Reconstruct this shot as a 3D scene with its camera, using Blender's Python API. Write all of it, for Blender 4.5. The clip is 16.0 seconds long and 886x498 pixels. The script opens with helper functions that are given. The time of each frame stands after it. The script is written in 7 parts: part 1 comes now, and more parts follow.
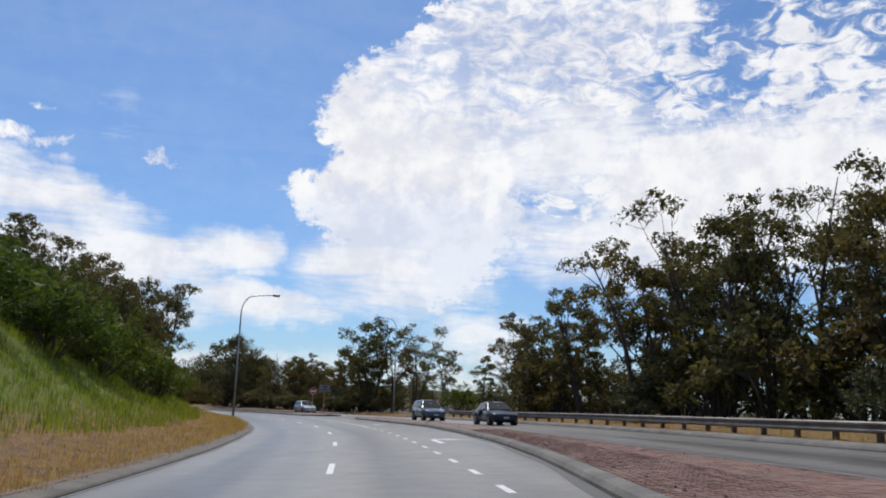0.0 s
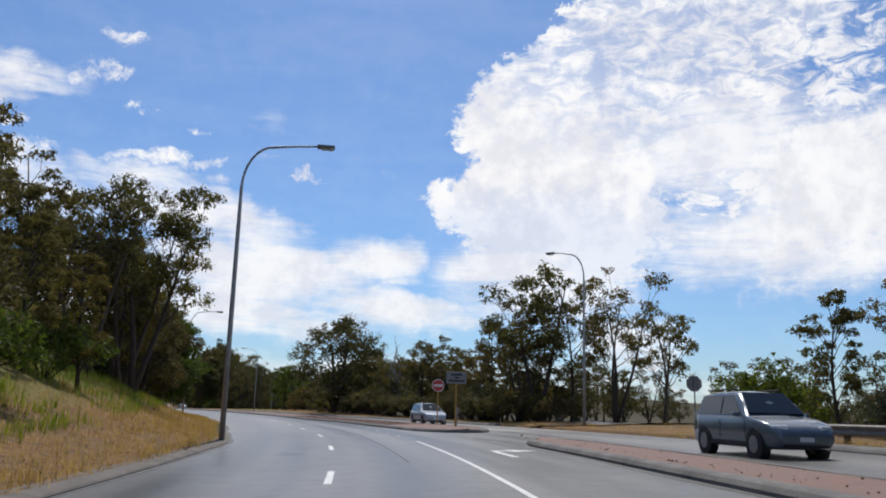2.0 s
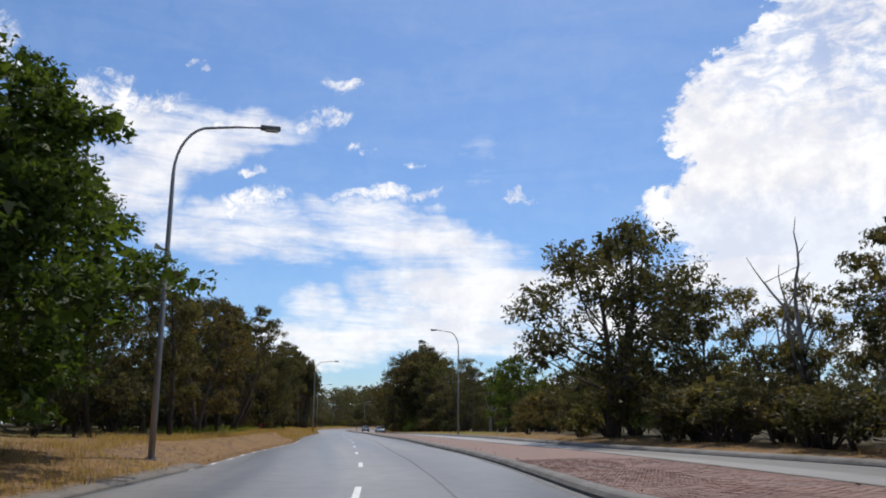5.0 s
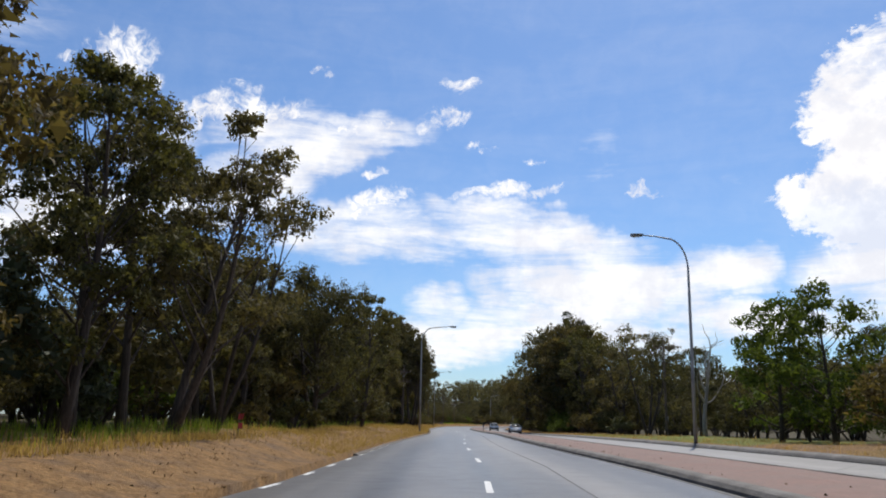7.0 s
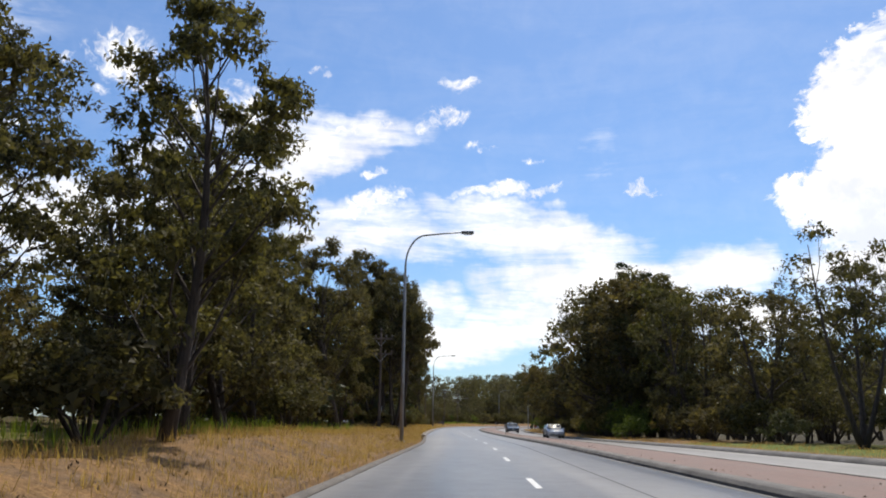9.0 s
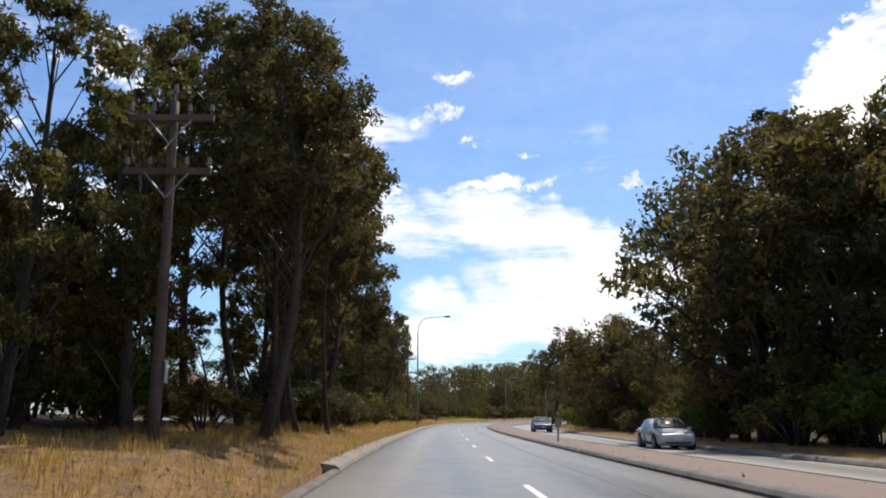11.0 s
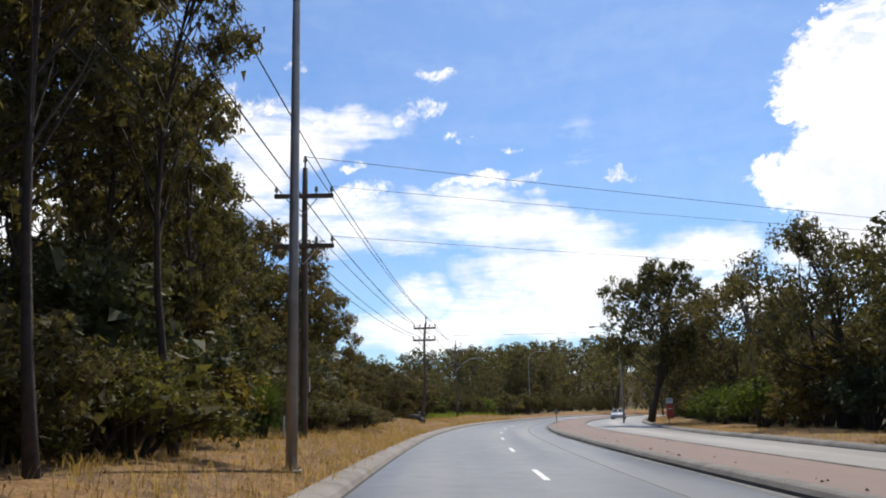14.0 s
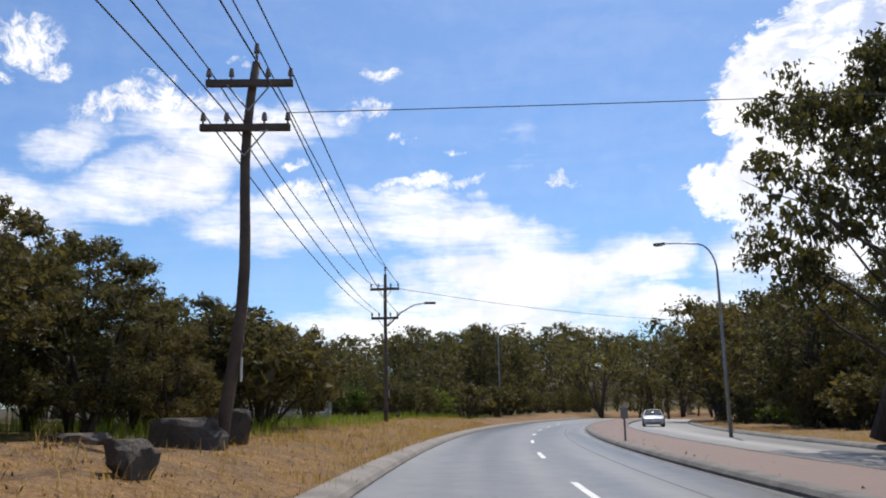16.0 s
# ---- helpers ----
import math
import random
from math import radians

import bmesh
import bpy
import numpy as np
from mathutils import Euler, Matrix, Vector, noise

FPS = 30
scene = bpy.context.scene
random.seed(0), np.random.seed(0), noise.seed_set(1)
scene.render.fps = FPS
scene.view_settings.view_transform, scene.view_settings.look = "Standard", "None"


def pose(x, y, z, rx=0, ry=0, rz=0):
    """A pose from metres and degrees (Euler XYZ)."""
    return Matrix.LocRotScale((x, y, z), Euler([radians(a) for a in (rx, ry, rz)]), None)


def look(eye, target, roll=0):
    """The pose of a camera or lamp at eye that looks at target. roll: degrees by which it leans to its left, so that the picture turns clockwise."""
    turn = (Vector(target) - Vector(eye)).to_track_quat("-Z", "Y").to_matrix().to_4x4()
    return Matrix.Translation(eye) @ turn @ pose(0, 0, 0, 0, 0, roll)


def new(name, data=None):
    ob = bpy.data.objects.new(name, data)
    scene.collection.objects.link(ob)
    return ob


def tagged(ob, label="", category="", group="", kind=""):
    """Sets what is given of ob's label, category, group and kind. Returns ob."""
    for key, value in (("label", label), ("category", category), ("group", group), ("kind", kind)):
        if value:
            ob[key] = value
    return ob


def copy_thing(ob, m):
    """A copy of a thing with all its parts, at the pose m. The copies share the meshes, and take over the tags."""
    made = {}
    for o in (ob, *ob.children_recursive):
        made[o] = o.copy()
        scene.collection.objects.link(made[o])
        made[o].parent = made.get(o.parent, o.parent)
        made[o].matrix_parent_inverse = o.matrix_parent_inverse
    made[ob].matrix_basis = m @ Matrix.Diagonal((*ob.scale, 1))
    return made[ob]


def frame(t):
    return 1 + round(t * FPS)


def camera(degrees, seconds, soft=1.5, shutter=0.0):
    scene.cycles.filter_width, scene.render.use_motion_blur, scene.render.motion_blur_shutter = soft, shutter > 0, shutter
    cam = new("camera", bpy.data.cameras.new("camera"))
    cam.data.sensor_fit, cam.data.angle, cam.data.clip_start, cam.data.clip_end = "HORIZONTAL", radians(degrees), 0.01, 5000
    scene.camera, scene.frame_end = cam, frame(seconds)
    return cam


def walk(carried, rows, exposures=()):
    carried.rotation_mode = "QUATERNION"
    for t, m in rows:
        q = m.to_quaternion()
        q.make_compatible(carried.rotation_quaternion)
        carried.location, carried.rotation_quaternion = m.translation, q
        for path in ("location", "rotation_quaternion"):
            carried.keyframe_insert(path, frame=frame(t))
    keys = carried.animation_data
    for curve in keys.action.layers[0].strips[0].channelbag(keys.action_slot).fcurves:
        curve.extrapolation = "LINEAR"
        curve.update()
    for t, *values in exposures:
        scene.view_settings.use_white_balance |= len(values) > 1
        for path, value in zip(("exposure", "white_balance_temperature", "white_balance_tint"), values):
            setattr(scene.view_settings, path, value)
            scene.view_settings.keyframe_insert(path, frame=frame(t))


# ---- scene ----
cam = camera(56.8, 16.0, soft=1.9)


def eye(x, y, yaw, pitch, roll):
    """The car's camera, 1.1 m over the road."""
    return pose(x, y, 1.1, 90 + pitch, 0, yaw) @ pose(0, 0, 0, 0, 0, roll)


ROWS = [
    (0.0, 0.00, 0.00, 0.00, 11.09, 1.81), (0.5, -0.77, 11.56, 2.24, 11.00, 2.10), (1.0, -1.82, 22.38, 4.63, 10.85, 1.85),
    (1.5, -3.04, 32.20, 7.09, 11.01, 1.83), (2.0, -4.99, 42.06, 9.94, 11.19, 1.69), (2.5, -7.41, 52.43, 12.80, 11.19, 1.59),
    (3.0, -10.28, 62.24, 15.48, 11.49, 1.36), (3.5, -13.67, 71.74, 18.08, 11.78, 1.31), (4.0, -17.30, 81.38, 21.04, 11.89, 0.94),
    (4.5, -21.26, 90.42, 23.21, 11.93, 0.84), (5.0, -25.54, 99.00, 25.35, 12.21, 0.30), (5.5, -30.20, 107.69, 28.05, 12.05, 0.25),
    (6.0, -35.35, 116.37, 30.43, 12.00, 0.40), (6.5, -40.93, 124.98, 32.51, 11.95, 0.70), (7.0, -46.80, 133.47, 33.99, 11.95, 1.05),
    (7.5, -52.79, 141.79, 34.65, 12.00, 1.30), (8.0, -58.56, 150.01, 34.47, 11.98, 1.15), (8.5, -63.99, 158.18, 34.11, 11.93, 0.95),
    (9.0, -69.18, 166.45, 33.93, 11.92, 0.80), (9.5, -74.49, 174.95, 33.85, 11.90, 0.70), (10.0, -80.05, 183.94, 33.80, 11.87, 0.65),
    (10.5, -86.15, 193.32, 33.76, 11.84, 0.55), (11.0, -92.78, 203.21, 33.65, 11.59, -0.02), (11.5, -99.36, 212.98, 33.60, 11.58, -0.18),
    (12.0, -106.03, 222.49, 33.48, 11.64, -0.64), (12.5, -112.33, 231.98, 33.31, 11.65, -1.47), (13.0, -118.56, 241.39, 33.18, 11.50, -1.79),
    (13.5, -124.88, 250.72, 33.01, 11.38, -1.75), (14.0, -131.16, 260.36, 32.67, 11.34, -1.45), (14.5, -137.51, 270.04, 31.97, 11.38, -1.25),
    (15.0, -143.62, 279.75, 30.98, 11.24, -0.95), (15.5, -149.22, 289.22, 29.71, 11.29, -0.85), (16.0, -154.30, 298.32, 28.50, 11.33, -1.00),
]
walk(cam, [(t, eye(*r)) for t, *r in ROWS], [(0, -0.1, 6500, 10), (4, -0.02, 6550, 10), (8, 0.18, 6750, 10), (11, 0.42, 7000, 10), (13, 0.38, 6900, 10), (16, 0.22, 6650, 10)])

# ---- sky, sun ----
SUN_AZ, SUN_EL = 15.0, 56.0  # degrees to the left of +y, and up


def heading(az, el):
    a, e = radians(az), radians(el)
    return Vector((-math.sin(a) * math.cos(e), math.cos(a) * math.cos(e), math.sin(e)))


world = bpy.data.worlds.new("world")
scene.world = world
world.use_nodes = True
WN, WL = world.node_tree.nodes, world.node_tree.links
WN.clear()


def put(n, i, v):
    if isinstance(v, bpy.types.NodeSocket):
        n.id_data.links.new(v, n.inputs[i])
    else:
        n.inputs[i].default_value = v


def wmath(op, a, b=0.0, c=0.0, clamp=False):
    n = WN.new("ShaderNodeMath")
    n.operation, n.use_clamp = op, clamp
    for i, v in enumerate((a, b, c)):
        put(n, i, v)
    return n.outputs[0]


def wvec(op, a, b=(0, 0, 0), scale=1.0):
    n = WN.new("ShaderNodeVectorMath")
    n.operation = op
    put(n, 0, a)
    put(n, 1, b)
    if op == "SCALE":
        n.inputs["Scale"].default_value = scale
    return n.outputs["Value"] if op in ("DOT_PRODUCT", "LENGTH") else n.outputs[0]


def wnoise(vec, scale, detail=6.0, rough=0.55, distortion=0.0):
    n = WN.new("ShaderNodeTexNoise")
    put(n, "Vector", vec)
    n.inputs["Scale"].default_value, n.inputs["Detail"].default_value = scale, detail
    n.inputs["Roughness"].default_value, n.inputs["Distortion"].default_value = rough, distortion
    return n


def ramp(v, lo, hi):
    n = WN.new("ShaderNodeMapRange")
    n.interpolation_type = "SMOOTHSTEP"
    for i, x in enumerate((v, lo, hi, 0.0, 1.0)):
        put(n, i, x)
    return n.outputs[0]


toward = WN.new("ShaderNodeTexCoord").outputs["Generated"]
split = WN.new("ShaderNodeSeparateXYZ")
put(split, 0, toward)
up = wmath("MAXIMUM", split.outputs[2], 0.03)
warp = wnoise(toward, 9.0, 5.0, 0.6).outputs["Color"]
bent = wvec("ADD", toward, wvec("SCALE", wvec("SUBTRACT", warp, (0.5, 0.5, 0.5)), scale=0.085))


def bearings(vec):
    """Degrees to the left of +y, and degrees up."""
    q = WN.new("ShaderNodeSeparateXYZ")
    put(q, 0, vec)
    left = wmath("MULTIPLY", wmath("ARCTAN2", wmath("MULTIPLY", q.outputs[0], -1.0), q.outputs[1]), 180 / math.pi)
    return left, wmath("MULTIPLY", wmath("ARCSINE", q.outputs[2]), 180 / math.pi)


AZ, EL = bearings(toward)
dome = WN.new("ShaderNodeCombineXYZ")
put(dome, 0, AZ)
put(dome, 1, EL)
ragged = wnoise(toward, 24.0, 8.0, 0.68, 0.3).outputs["Color"]
AZ_R, EL_R = bearings(wvec("ADD", toward, wvec("SCALE", wvec("SUBTRACT", ragged, (0.5, 0.5, 0.5)), scale=0.085)))


def outline(el, *stops):
    """The bearing of a cloud's edge by height: stops of degrees up and degrees left."""
    n = WN.new("ShaderNodeValToRGB")
    put(n, 0, wmath("DIVIDE", el, 45.0))
    e = n.color_ramp.elements
    while len(e) < len(stops):
        e.new(0.5)
    for k, (h, left) in zip(e, stops):
        v = (left + 60) / 120
        k.position, k.color = h / 45, (v, v, v, 1)
    return wmath("MULTIPLY_ADD", n.outputs[0], 120.0, -60.0)


def clouds(start, *blobs):
    """The union of soft ovals: azimuth, elevation, half width, half height, lean, all in degrees, and weight."""
    total = start
    for az, el, w, h, lean, weight in blobs:
        c = heading(az, el)
        right = Vector((0, 0, 1)).cross(c).normalized() * -1
        above = right.cross(c).normalized()
        r2 = Matrix.Rotation(radians(-lean), 3, c)
        a = wvec("DOT_PRODUCT", bent, tuple(r2 @ right / math.sin(radians(w))))
        b = wvec("DOT_PRODUCT", bent, tuple(r2 @ above / math.sin(radians(h))))
        d2 = wmath("MULTIPLY_ADD", a, a, wmath("MULTIPLY", b, b))
        total = wmath("MAXIMUM", total, wmath("MULTIPLY_ADD", d2, -weight, weight))
    return total


west = outline(EL_R, (0, 0.5), (6.0, 0.5), (7.4, 3.6), (10.2, 7.6), (12.8, 10.2), (14.6, 11.9), (15.6, 11.3), (17.0, 9.2), (18.8, 10.1), (21.2, 10.2), (23.5, 7.8), (25.2, 4.8), (28.0, 1.2), (34, -5), (45, -18))
east = outline(EL_R, (0, -6), (6.5, -4.5), (9.3, -5.5), (11.7, -7.2), (14.8, -8.2), (16.7, -6.8), (18.3, -9), (20.5, -15), (24, -19), (28, -20), (34, -27), (45, -44))
inside = wmath("MINIMUM", wmath("SUBTRACT", west, AZ_R), wmath("MULTIPLY", wmath("SUBTRACT", AZ_R, east), 0.55))
foot = ramp(EL_R, 5.6, 9.5)
heaped = wmath("MULTIPLY", inside, foot)
shelf = wmath("MINIMUM", wmath("SUBTRACT", outline(EL_R, (0, -9), (9.5, -9.5), (11.5, -10), (16, -8.6), (19, -10.5), (22, -20), (45, -60)), AZ_R), wmath("MULTIPLY", wmath("SUBTRACT", EL_R, 6.5), 0.7))
shelf = wmath("MINIMUM", shelf, wmath("SUBTRACT", 21.5, EL_R))
small = clouds(0.0, (27.5, 15.8, 2.2, 0.6, 10, 0.75), (19.8, 15.5, 1.5, 0.7, -8, 0.75), (8.1, 6.1, 1.4, 0.5, 3, 0.6), (39.9, 19.8, 3.2, 1.2, 17, 0.8), (34.7, 20.9, 1.9, 1.4, 6, 0.72))
small = clouds(small, (33.5, 23.5, 1.9, 0.7, 6, 0.7), (38.5, 16.8, 1.5, 0.4, 6, 0.66), (39.3, 15.3, 1.9, 0.5, 9, 0.72), (39.8, 14.2, 1.4, 0.4, 6, 0.7), (29.8, 15.9, 3.2, 0.7, 6, 0.78))
small = clouds(small, (31.8, 18.5, 1.4, 0.4, 4, 0.62), (27.9, 18.3, 1.3, 0.4, 3, 0.58), (43.2, 23.2, 0.8, 0.3, 10, 0.6), (57.3, 23.8, 2.8, 1.6, 36, 0.85), (60.7, 22.3, 1.0, 0.5, 12, 0.66))
small = clouds(small, (58.2, 21.0, 0.8, 0.5, 10, 0.68), (55.0, 21.7, 1.5, 0.8, 9, 0.66), (50.7, 20.2, 4.7, 1.3, 13, 0.85), (48.8, 22.1, 1.5, 0.5, 6, 0.66), (63.3, 17.7, 1.2, 0.8, 11, 0.75))
small = clouds(small, (43.7, 23.6, 0.9, 0.5, 5, 0.62), (48.3, 20.9, 2.2, 1.6, 4, 0.85))
thin = clouds(0.0, (27.3, 12.3, 4.1, 2.2, -2, 0.9), (23.6, 12.1, 6.4, 2.3, -13, 0.9), (21.2, 9.4, 6.9, 2.1, -16, 0.9), (14.7, 9.9, 4.1, 2.2, 4, 0.9), (12.9, 6.6, 7.1, 1.9, -3, 0.85))
thin = clouds(thin, (22.9, 19.1, 2.2, 1.5, 40, 0.26), (22.7, 16.9, 2.4, 0.9, 9, 0.26), (14.0, 16.3, 1.5, 0.9, 6, 0.22), (40.5, 18.4, 3.2, 1.8, 17, 0.75), (26.9, 12.6, 9.8, 2.7, -12, 0.9))
thin = clouds(thin, (24.7, 9.1, 8.3, 2.8, -5, 1.0), (34.1, 8.1, 3.4, 2.3, 3, 0.6), (32.8, 5.3, 6.0, 1.5, 2, 0.8), (54.2, 17.5, 3.9, 1.9, 17, 0.75), (43.8, 18.3, 6.1, 2.3, 19, 0.85))
thin = clouds(thin, (46.9, 16.5, 4.5, 1.9, 5, 0.8), (31.8, 6.2, 10.2, 2.4, 1, 0.8), (14.5, 10.2, 4.5, 2.1, -3, 0.85), (37.9, 12.7, 6.3, 1.6, 2, 0.6), (-2.8, 5.3, 5.5, 2.4, 2, 0.7))
thin = clouds(thin, (2.5, 9.5, 9.1, 4.7, 2, 0.8), (-12.5, 11.6, 12.1, 4.1, -1, 0.9), (-17.9, 14.2, 11.5, 3.9, -3, 0.7), (24.8, 6.5, 11.5, 2.7, -3, 0.8), (44.5, 17.8, 5.7, 1.5, 12, 0.8))
fleece = clouds(0.0, (-20.1, 15.2, 14.7, 5.2, -4, 1.0), (-26.8, 22.0, 8.2, 6.3, 11, 1.0), (-13.9, 23.0, 8.0, 5.9, 16, 1.0), (-10.6, 15.5, 4.9, 4.2, -1, 0.9), (-33.2, 15.0, 9.8, 8.4, -8, 1.0))
thin = clouds(thin, (60, 12, 10, 4, 0, 0.8), (90, 30, 30, 14, 0, 0.8), (-45, 15, 14, 10, 0, 0.8), (10, 2.5, 40, 1.8, 0, 0.5))
thin = clouds(thin, (49.3, 15.1, 8.0, 3.1, 20, 0.72), (39.1, 12.9, 10.0, 2.7, -4, 0.7), (-8.5, 18.2, 8.0, 4.8, 10, 0.95), (46.6, 19.4, 5.7, 2.1, 15, 0.62), (40.2, 19.1, 5.8, 2.3, 14, 0.7))
small = clouds(small, (47.8, 20.4, 4.6, 1.2, 11, 0.82), (56.5, 23.4, 3.0, 1.9, 11, 0.85), (39.1, 15.1, 4.2, 0.9, 7, 0.72))
puff = wnoise(toward, 26.0, 8.0, 0.62).outputs["Fac"]
curl = wnoise(toward, 30.0, 6.0, 0.62, 0.5).outputs["Fac"]


def combed(lean, scale, size, detail, distortion):
    """Noise drawn out along one line of the sky."""
    m = WN.new("ShaderNodeMapping")
    put(m, 0, dome.outputs[0])
    m.inputs["Rotation"].default_value = (0, 0, radians(lean))
    m.inputs["Scale"].default_value = scale
    return wnoise(m.outputs[0], size, detail, 0.62, distortion).outputs["Fac"]


streak = combed(-14, (0.06, 0.34, 1), 1.0, 7.0, 0.9)
fibre = combed(12, (0.25, 1.3, 1), 1.0, 6.0, 0.8)
lumps = wmath("MULTIPLY_ADD", combed(-24, (0.50, 0.95, 1), 1.0, 5.0, 0.9), 2.6, -1.3)
rows_of = combed(-32, (0.16, 0.55, 1), 1.0, 4.0, 0.5)  # the mackerel rows of the high sheet
dense = wmath("ADD", wmath("MULTIPLY", heaped, 0.42), wmath("ADD", wmath("MULTIPLY_ADD", puff, 2.2, -1.0), wmath("MULTIPLY", lumps, 0.9)))
mackerel = ramp(wmath("SUBTRACT", EL, wmath("MULTIPLY", AZ, 0.35)), 15.0, 25.0)  # where the heap breaks up
breaks = wmath("MULTIPLY_ADD", lumps, 1.0, wmath("ADD", wmath("MULTIPLY_ADD", puff, 1.4, -0.75), wmath("MULTIPLY_ADD", rows_of, 1.7, -0.7)))
gaps = wmath("MULTIPLY", wmath("MULTIPLY", mackerel, ramp(breaks, 0.55, -0.35)), 0.6)
dense = wmath("MULTIPLY", wmath("MULTIPLY", ramp(dense, 0.0, 0.75), ramp(heaped, 0.0, 0.5)), wmath("SUBTRACT", 1.0, gaps))
level = wmath("MULTIPLY_ADD", shelf, 0.30, wmath("ADD", wmath("MULTIPLY_ADD", puff, 1.5, -0.75), wmath("MULTIPLY_ADD", fibre, 0.8, -0.4)))
dense = wmath("MULTIPLY", dense, wmath("MULTIPLY_ADD", ramp(wmath("ADD", EL, wmath("MULTIPLY_ADD", puff, 9.0, -4.5)), 13.0, 16.5), 0.22, 0.78))
level = wmath("MULTIPLY", wmath("MULTIPLY", ramp(level, 0.0, 1.1), ramp(shelf, 0.0, 1.6)), 0.97)
frayed = wnoise(bent, 62.0, 6.0, 0.7, 0.6).outputs["Fac"]
bits = wmath("ADD", small, wmath("ADD", wmath("MULTIPLY_ADD", puff, 1.7, -0.85), wmath("MULTIPLY_ADD", frayed, 2.6, -1.36)))
bits = wmath("MULTIPLY", ramp(bits, 0.0, 1.05), ramp(small, 0.0, 0.5))
veil_detail = wmath("ADD", wmath("MULTIPLY_ADD", streak, 1.6, -0.8), wmath("ADD", wmath("MULTIPLY_ADD", curl, 0.5, -0.25), wmath("MULTIPLY_ADD", fibre, 0.9, -0.45)))
veil = wmath("MULTIPLY", wmath("MULTIPLY", ramp(wmath("ADD", thin, veil_detail), -0.05, 0.95), ramp(thin, 0.0, 0.45)), 0.92)
flecks = wmath("ADD", fleece, wmath("ADD", wmath("MULTIPLY", lumps, 1.7), wmath("ADD", wmath("MULTIPLY_ADD", puff, 1.1, -0.55), wmath("MULTIPLY_ADD", rows_of, 1.5, -0.75))))
flecks = wmath("MULTIPLY", wmath("MULTIPLY", ramp(flecks, 0.25, 1.25), ramp(fleece, 0.0, 0.4)), 0.95)
flecks = wmath("MAXIMUM", flecks, level)
haze = wmath("MULTIPLY", ramp(wmath("MULTIPLY_ADD", streak, 0.6, wmath("MULTIPLY", curl, 0.4)), 0.36, 0.68), 0.07)
cover = wmath("MAXIMUM", wmath("MAXIMUM", dense, bits), wmath("MAXIMUM", veil, flecks), clamp=True)
cover = wmath("MAXIMUM", cover, haze)
sky = WN.new("ShaderNodeTexSky")
sky.sky_type, sky.sun_disc = "NISHITA", False
sky.sun_elevation, sky.sun_rotation = radians(SUN_EL), radians(-SUN_AZ)
sky.air_density, sky.dust_density, sky.ozone_density = 1.0, 0.6, 4.5
body = wnoise(toward, 14.0, 6.0, 0.6).outputs["Fac"]
tone = WN.new("ShaderNodeMix")
tone.data_type = "RGBA"
put(tone, 0, ramp(wmath("MULTIPLY_ADD", puff, 0.5, wmath("MULTIPLY", body, 0.5)), 0.40, 0.58))
tone.inputs[6].default_value, tone.inputs[7].default_value = (8.5, 8.6, 9.2, 1), (10.3, 10.3, 10.4, 1)
mixed = WN.new("ShaderNodeMix")
mixed.data_type = "RGBA"
put(mixed, 0, cover)
clear = WN.new("ShaderNodeMix")  # the depth of blue of a dry summer noon
clear.data_type, clear.blend_type = "RGBA", "MULTIPLY"
clear.inputs[0].default_value = 1.0
put(clear, 6, sky.outputs[0])
clear.inputs[7].default_value = (0.74, 0.93, 1.13, 1)
put(mixed, 6, clear.outputs[2])
put(mixed, 7, tone.outputs[2])
back = WN.new("ShaderNodeBackground")
put(back, 0, mixed.outputs[2])
back.inputs[1].default_value = 0.1
WL.new(back.outputs[0], WN.new("ShaderNodeOutputWorld").inputs[0])

sun = new("sun", bpy.data.lights.new("sun", "SUN"))
sun.data.energy, sun.data.angle, sun.data.color = 3.6, radians(0.6), (1.0, 0.95, 0.87)
sun.matrix_world = look(heading(SUN_AZ, SUN_EL) * 200, (0, 0, 0))

# ---- materials ----
def material(name, base, rough=0.8, metal=0.0, spec=0.5):
    """A material with its nodes: returns it, its tree and its shader."""
    m = bpy.data.materials.new(name)
    m.use_nodes = True
    b = m.node_tree.nodes["Principled BSDF"]
    b.inputs["Base Color"].default_value = (*base, 1)
    b.inputs["Roughness"].default_value, b.inputs["Metallic"].default_value = rough, metal
    b.inputs["Specular IOR Level"].default_value = spec
    return m, m.node_tree, b


def mnode(tree, kind, **given):
    n = tree.nodes.new(kind)
    for k, v in given.items():
        put(n, k.replace("_", " "), v)
    return n


def place(tree, scale=(1, 1, 1), which="Object"):
    c = tree.nodes.new("ShaderNodeTexCoord")
    m = tree.nodes.new("ShaderNodeMapping")
    tree.links.new(c.outputs[which], m.inputs[0])
    m.inputs["Scale"].default_value = scale
    return m.outputs[0]


def mnoise(tree, vec, scale, detail=4.0, rough=0.6):
    n = mnode(tree, "ShaderNodeTexNoise", Vector=vec, Scale=scale, Detail=detail, Roughness=rough)
    return n.outputs["Fac"]


def mramp(tree, fac, *stops):
    n = tree.nodes.new("ShaderNodeValToRGB")
    put(n, 0, fac)
    e = n.color_ramp.elements
    while len(e) < len(stops):
        e.new(0.5)
    for k, (at, col) in zip(e, stops):
        k.position, k.color = at, (*col, 1)
    return n.outputs[0]


def mmix(tree, fac, a, b, how="MIX"):
    n = tree.nodes.new("ShaderNodeMix")
    n.data_type, n.blend_type = "RGBA", how
    put(n, 0, fac)
    put(n, 6, a if isinstance(a, bpy.types.NodeSocket) else (*a, 1))
    put(n, 7, b if isinstance(b, bpy.types.NodeSocket) else (*b, 1))
    return n.outputs[2]


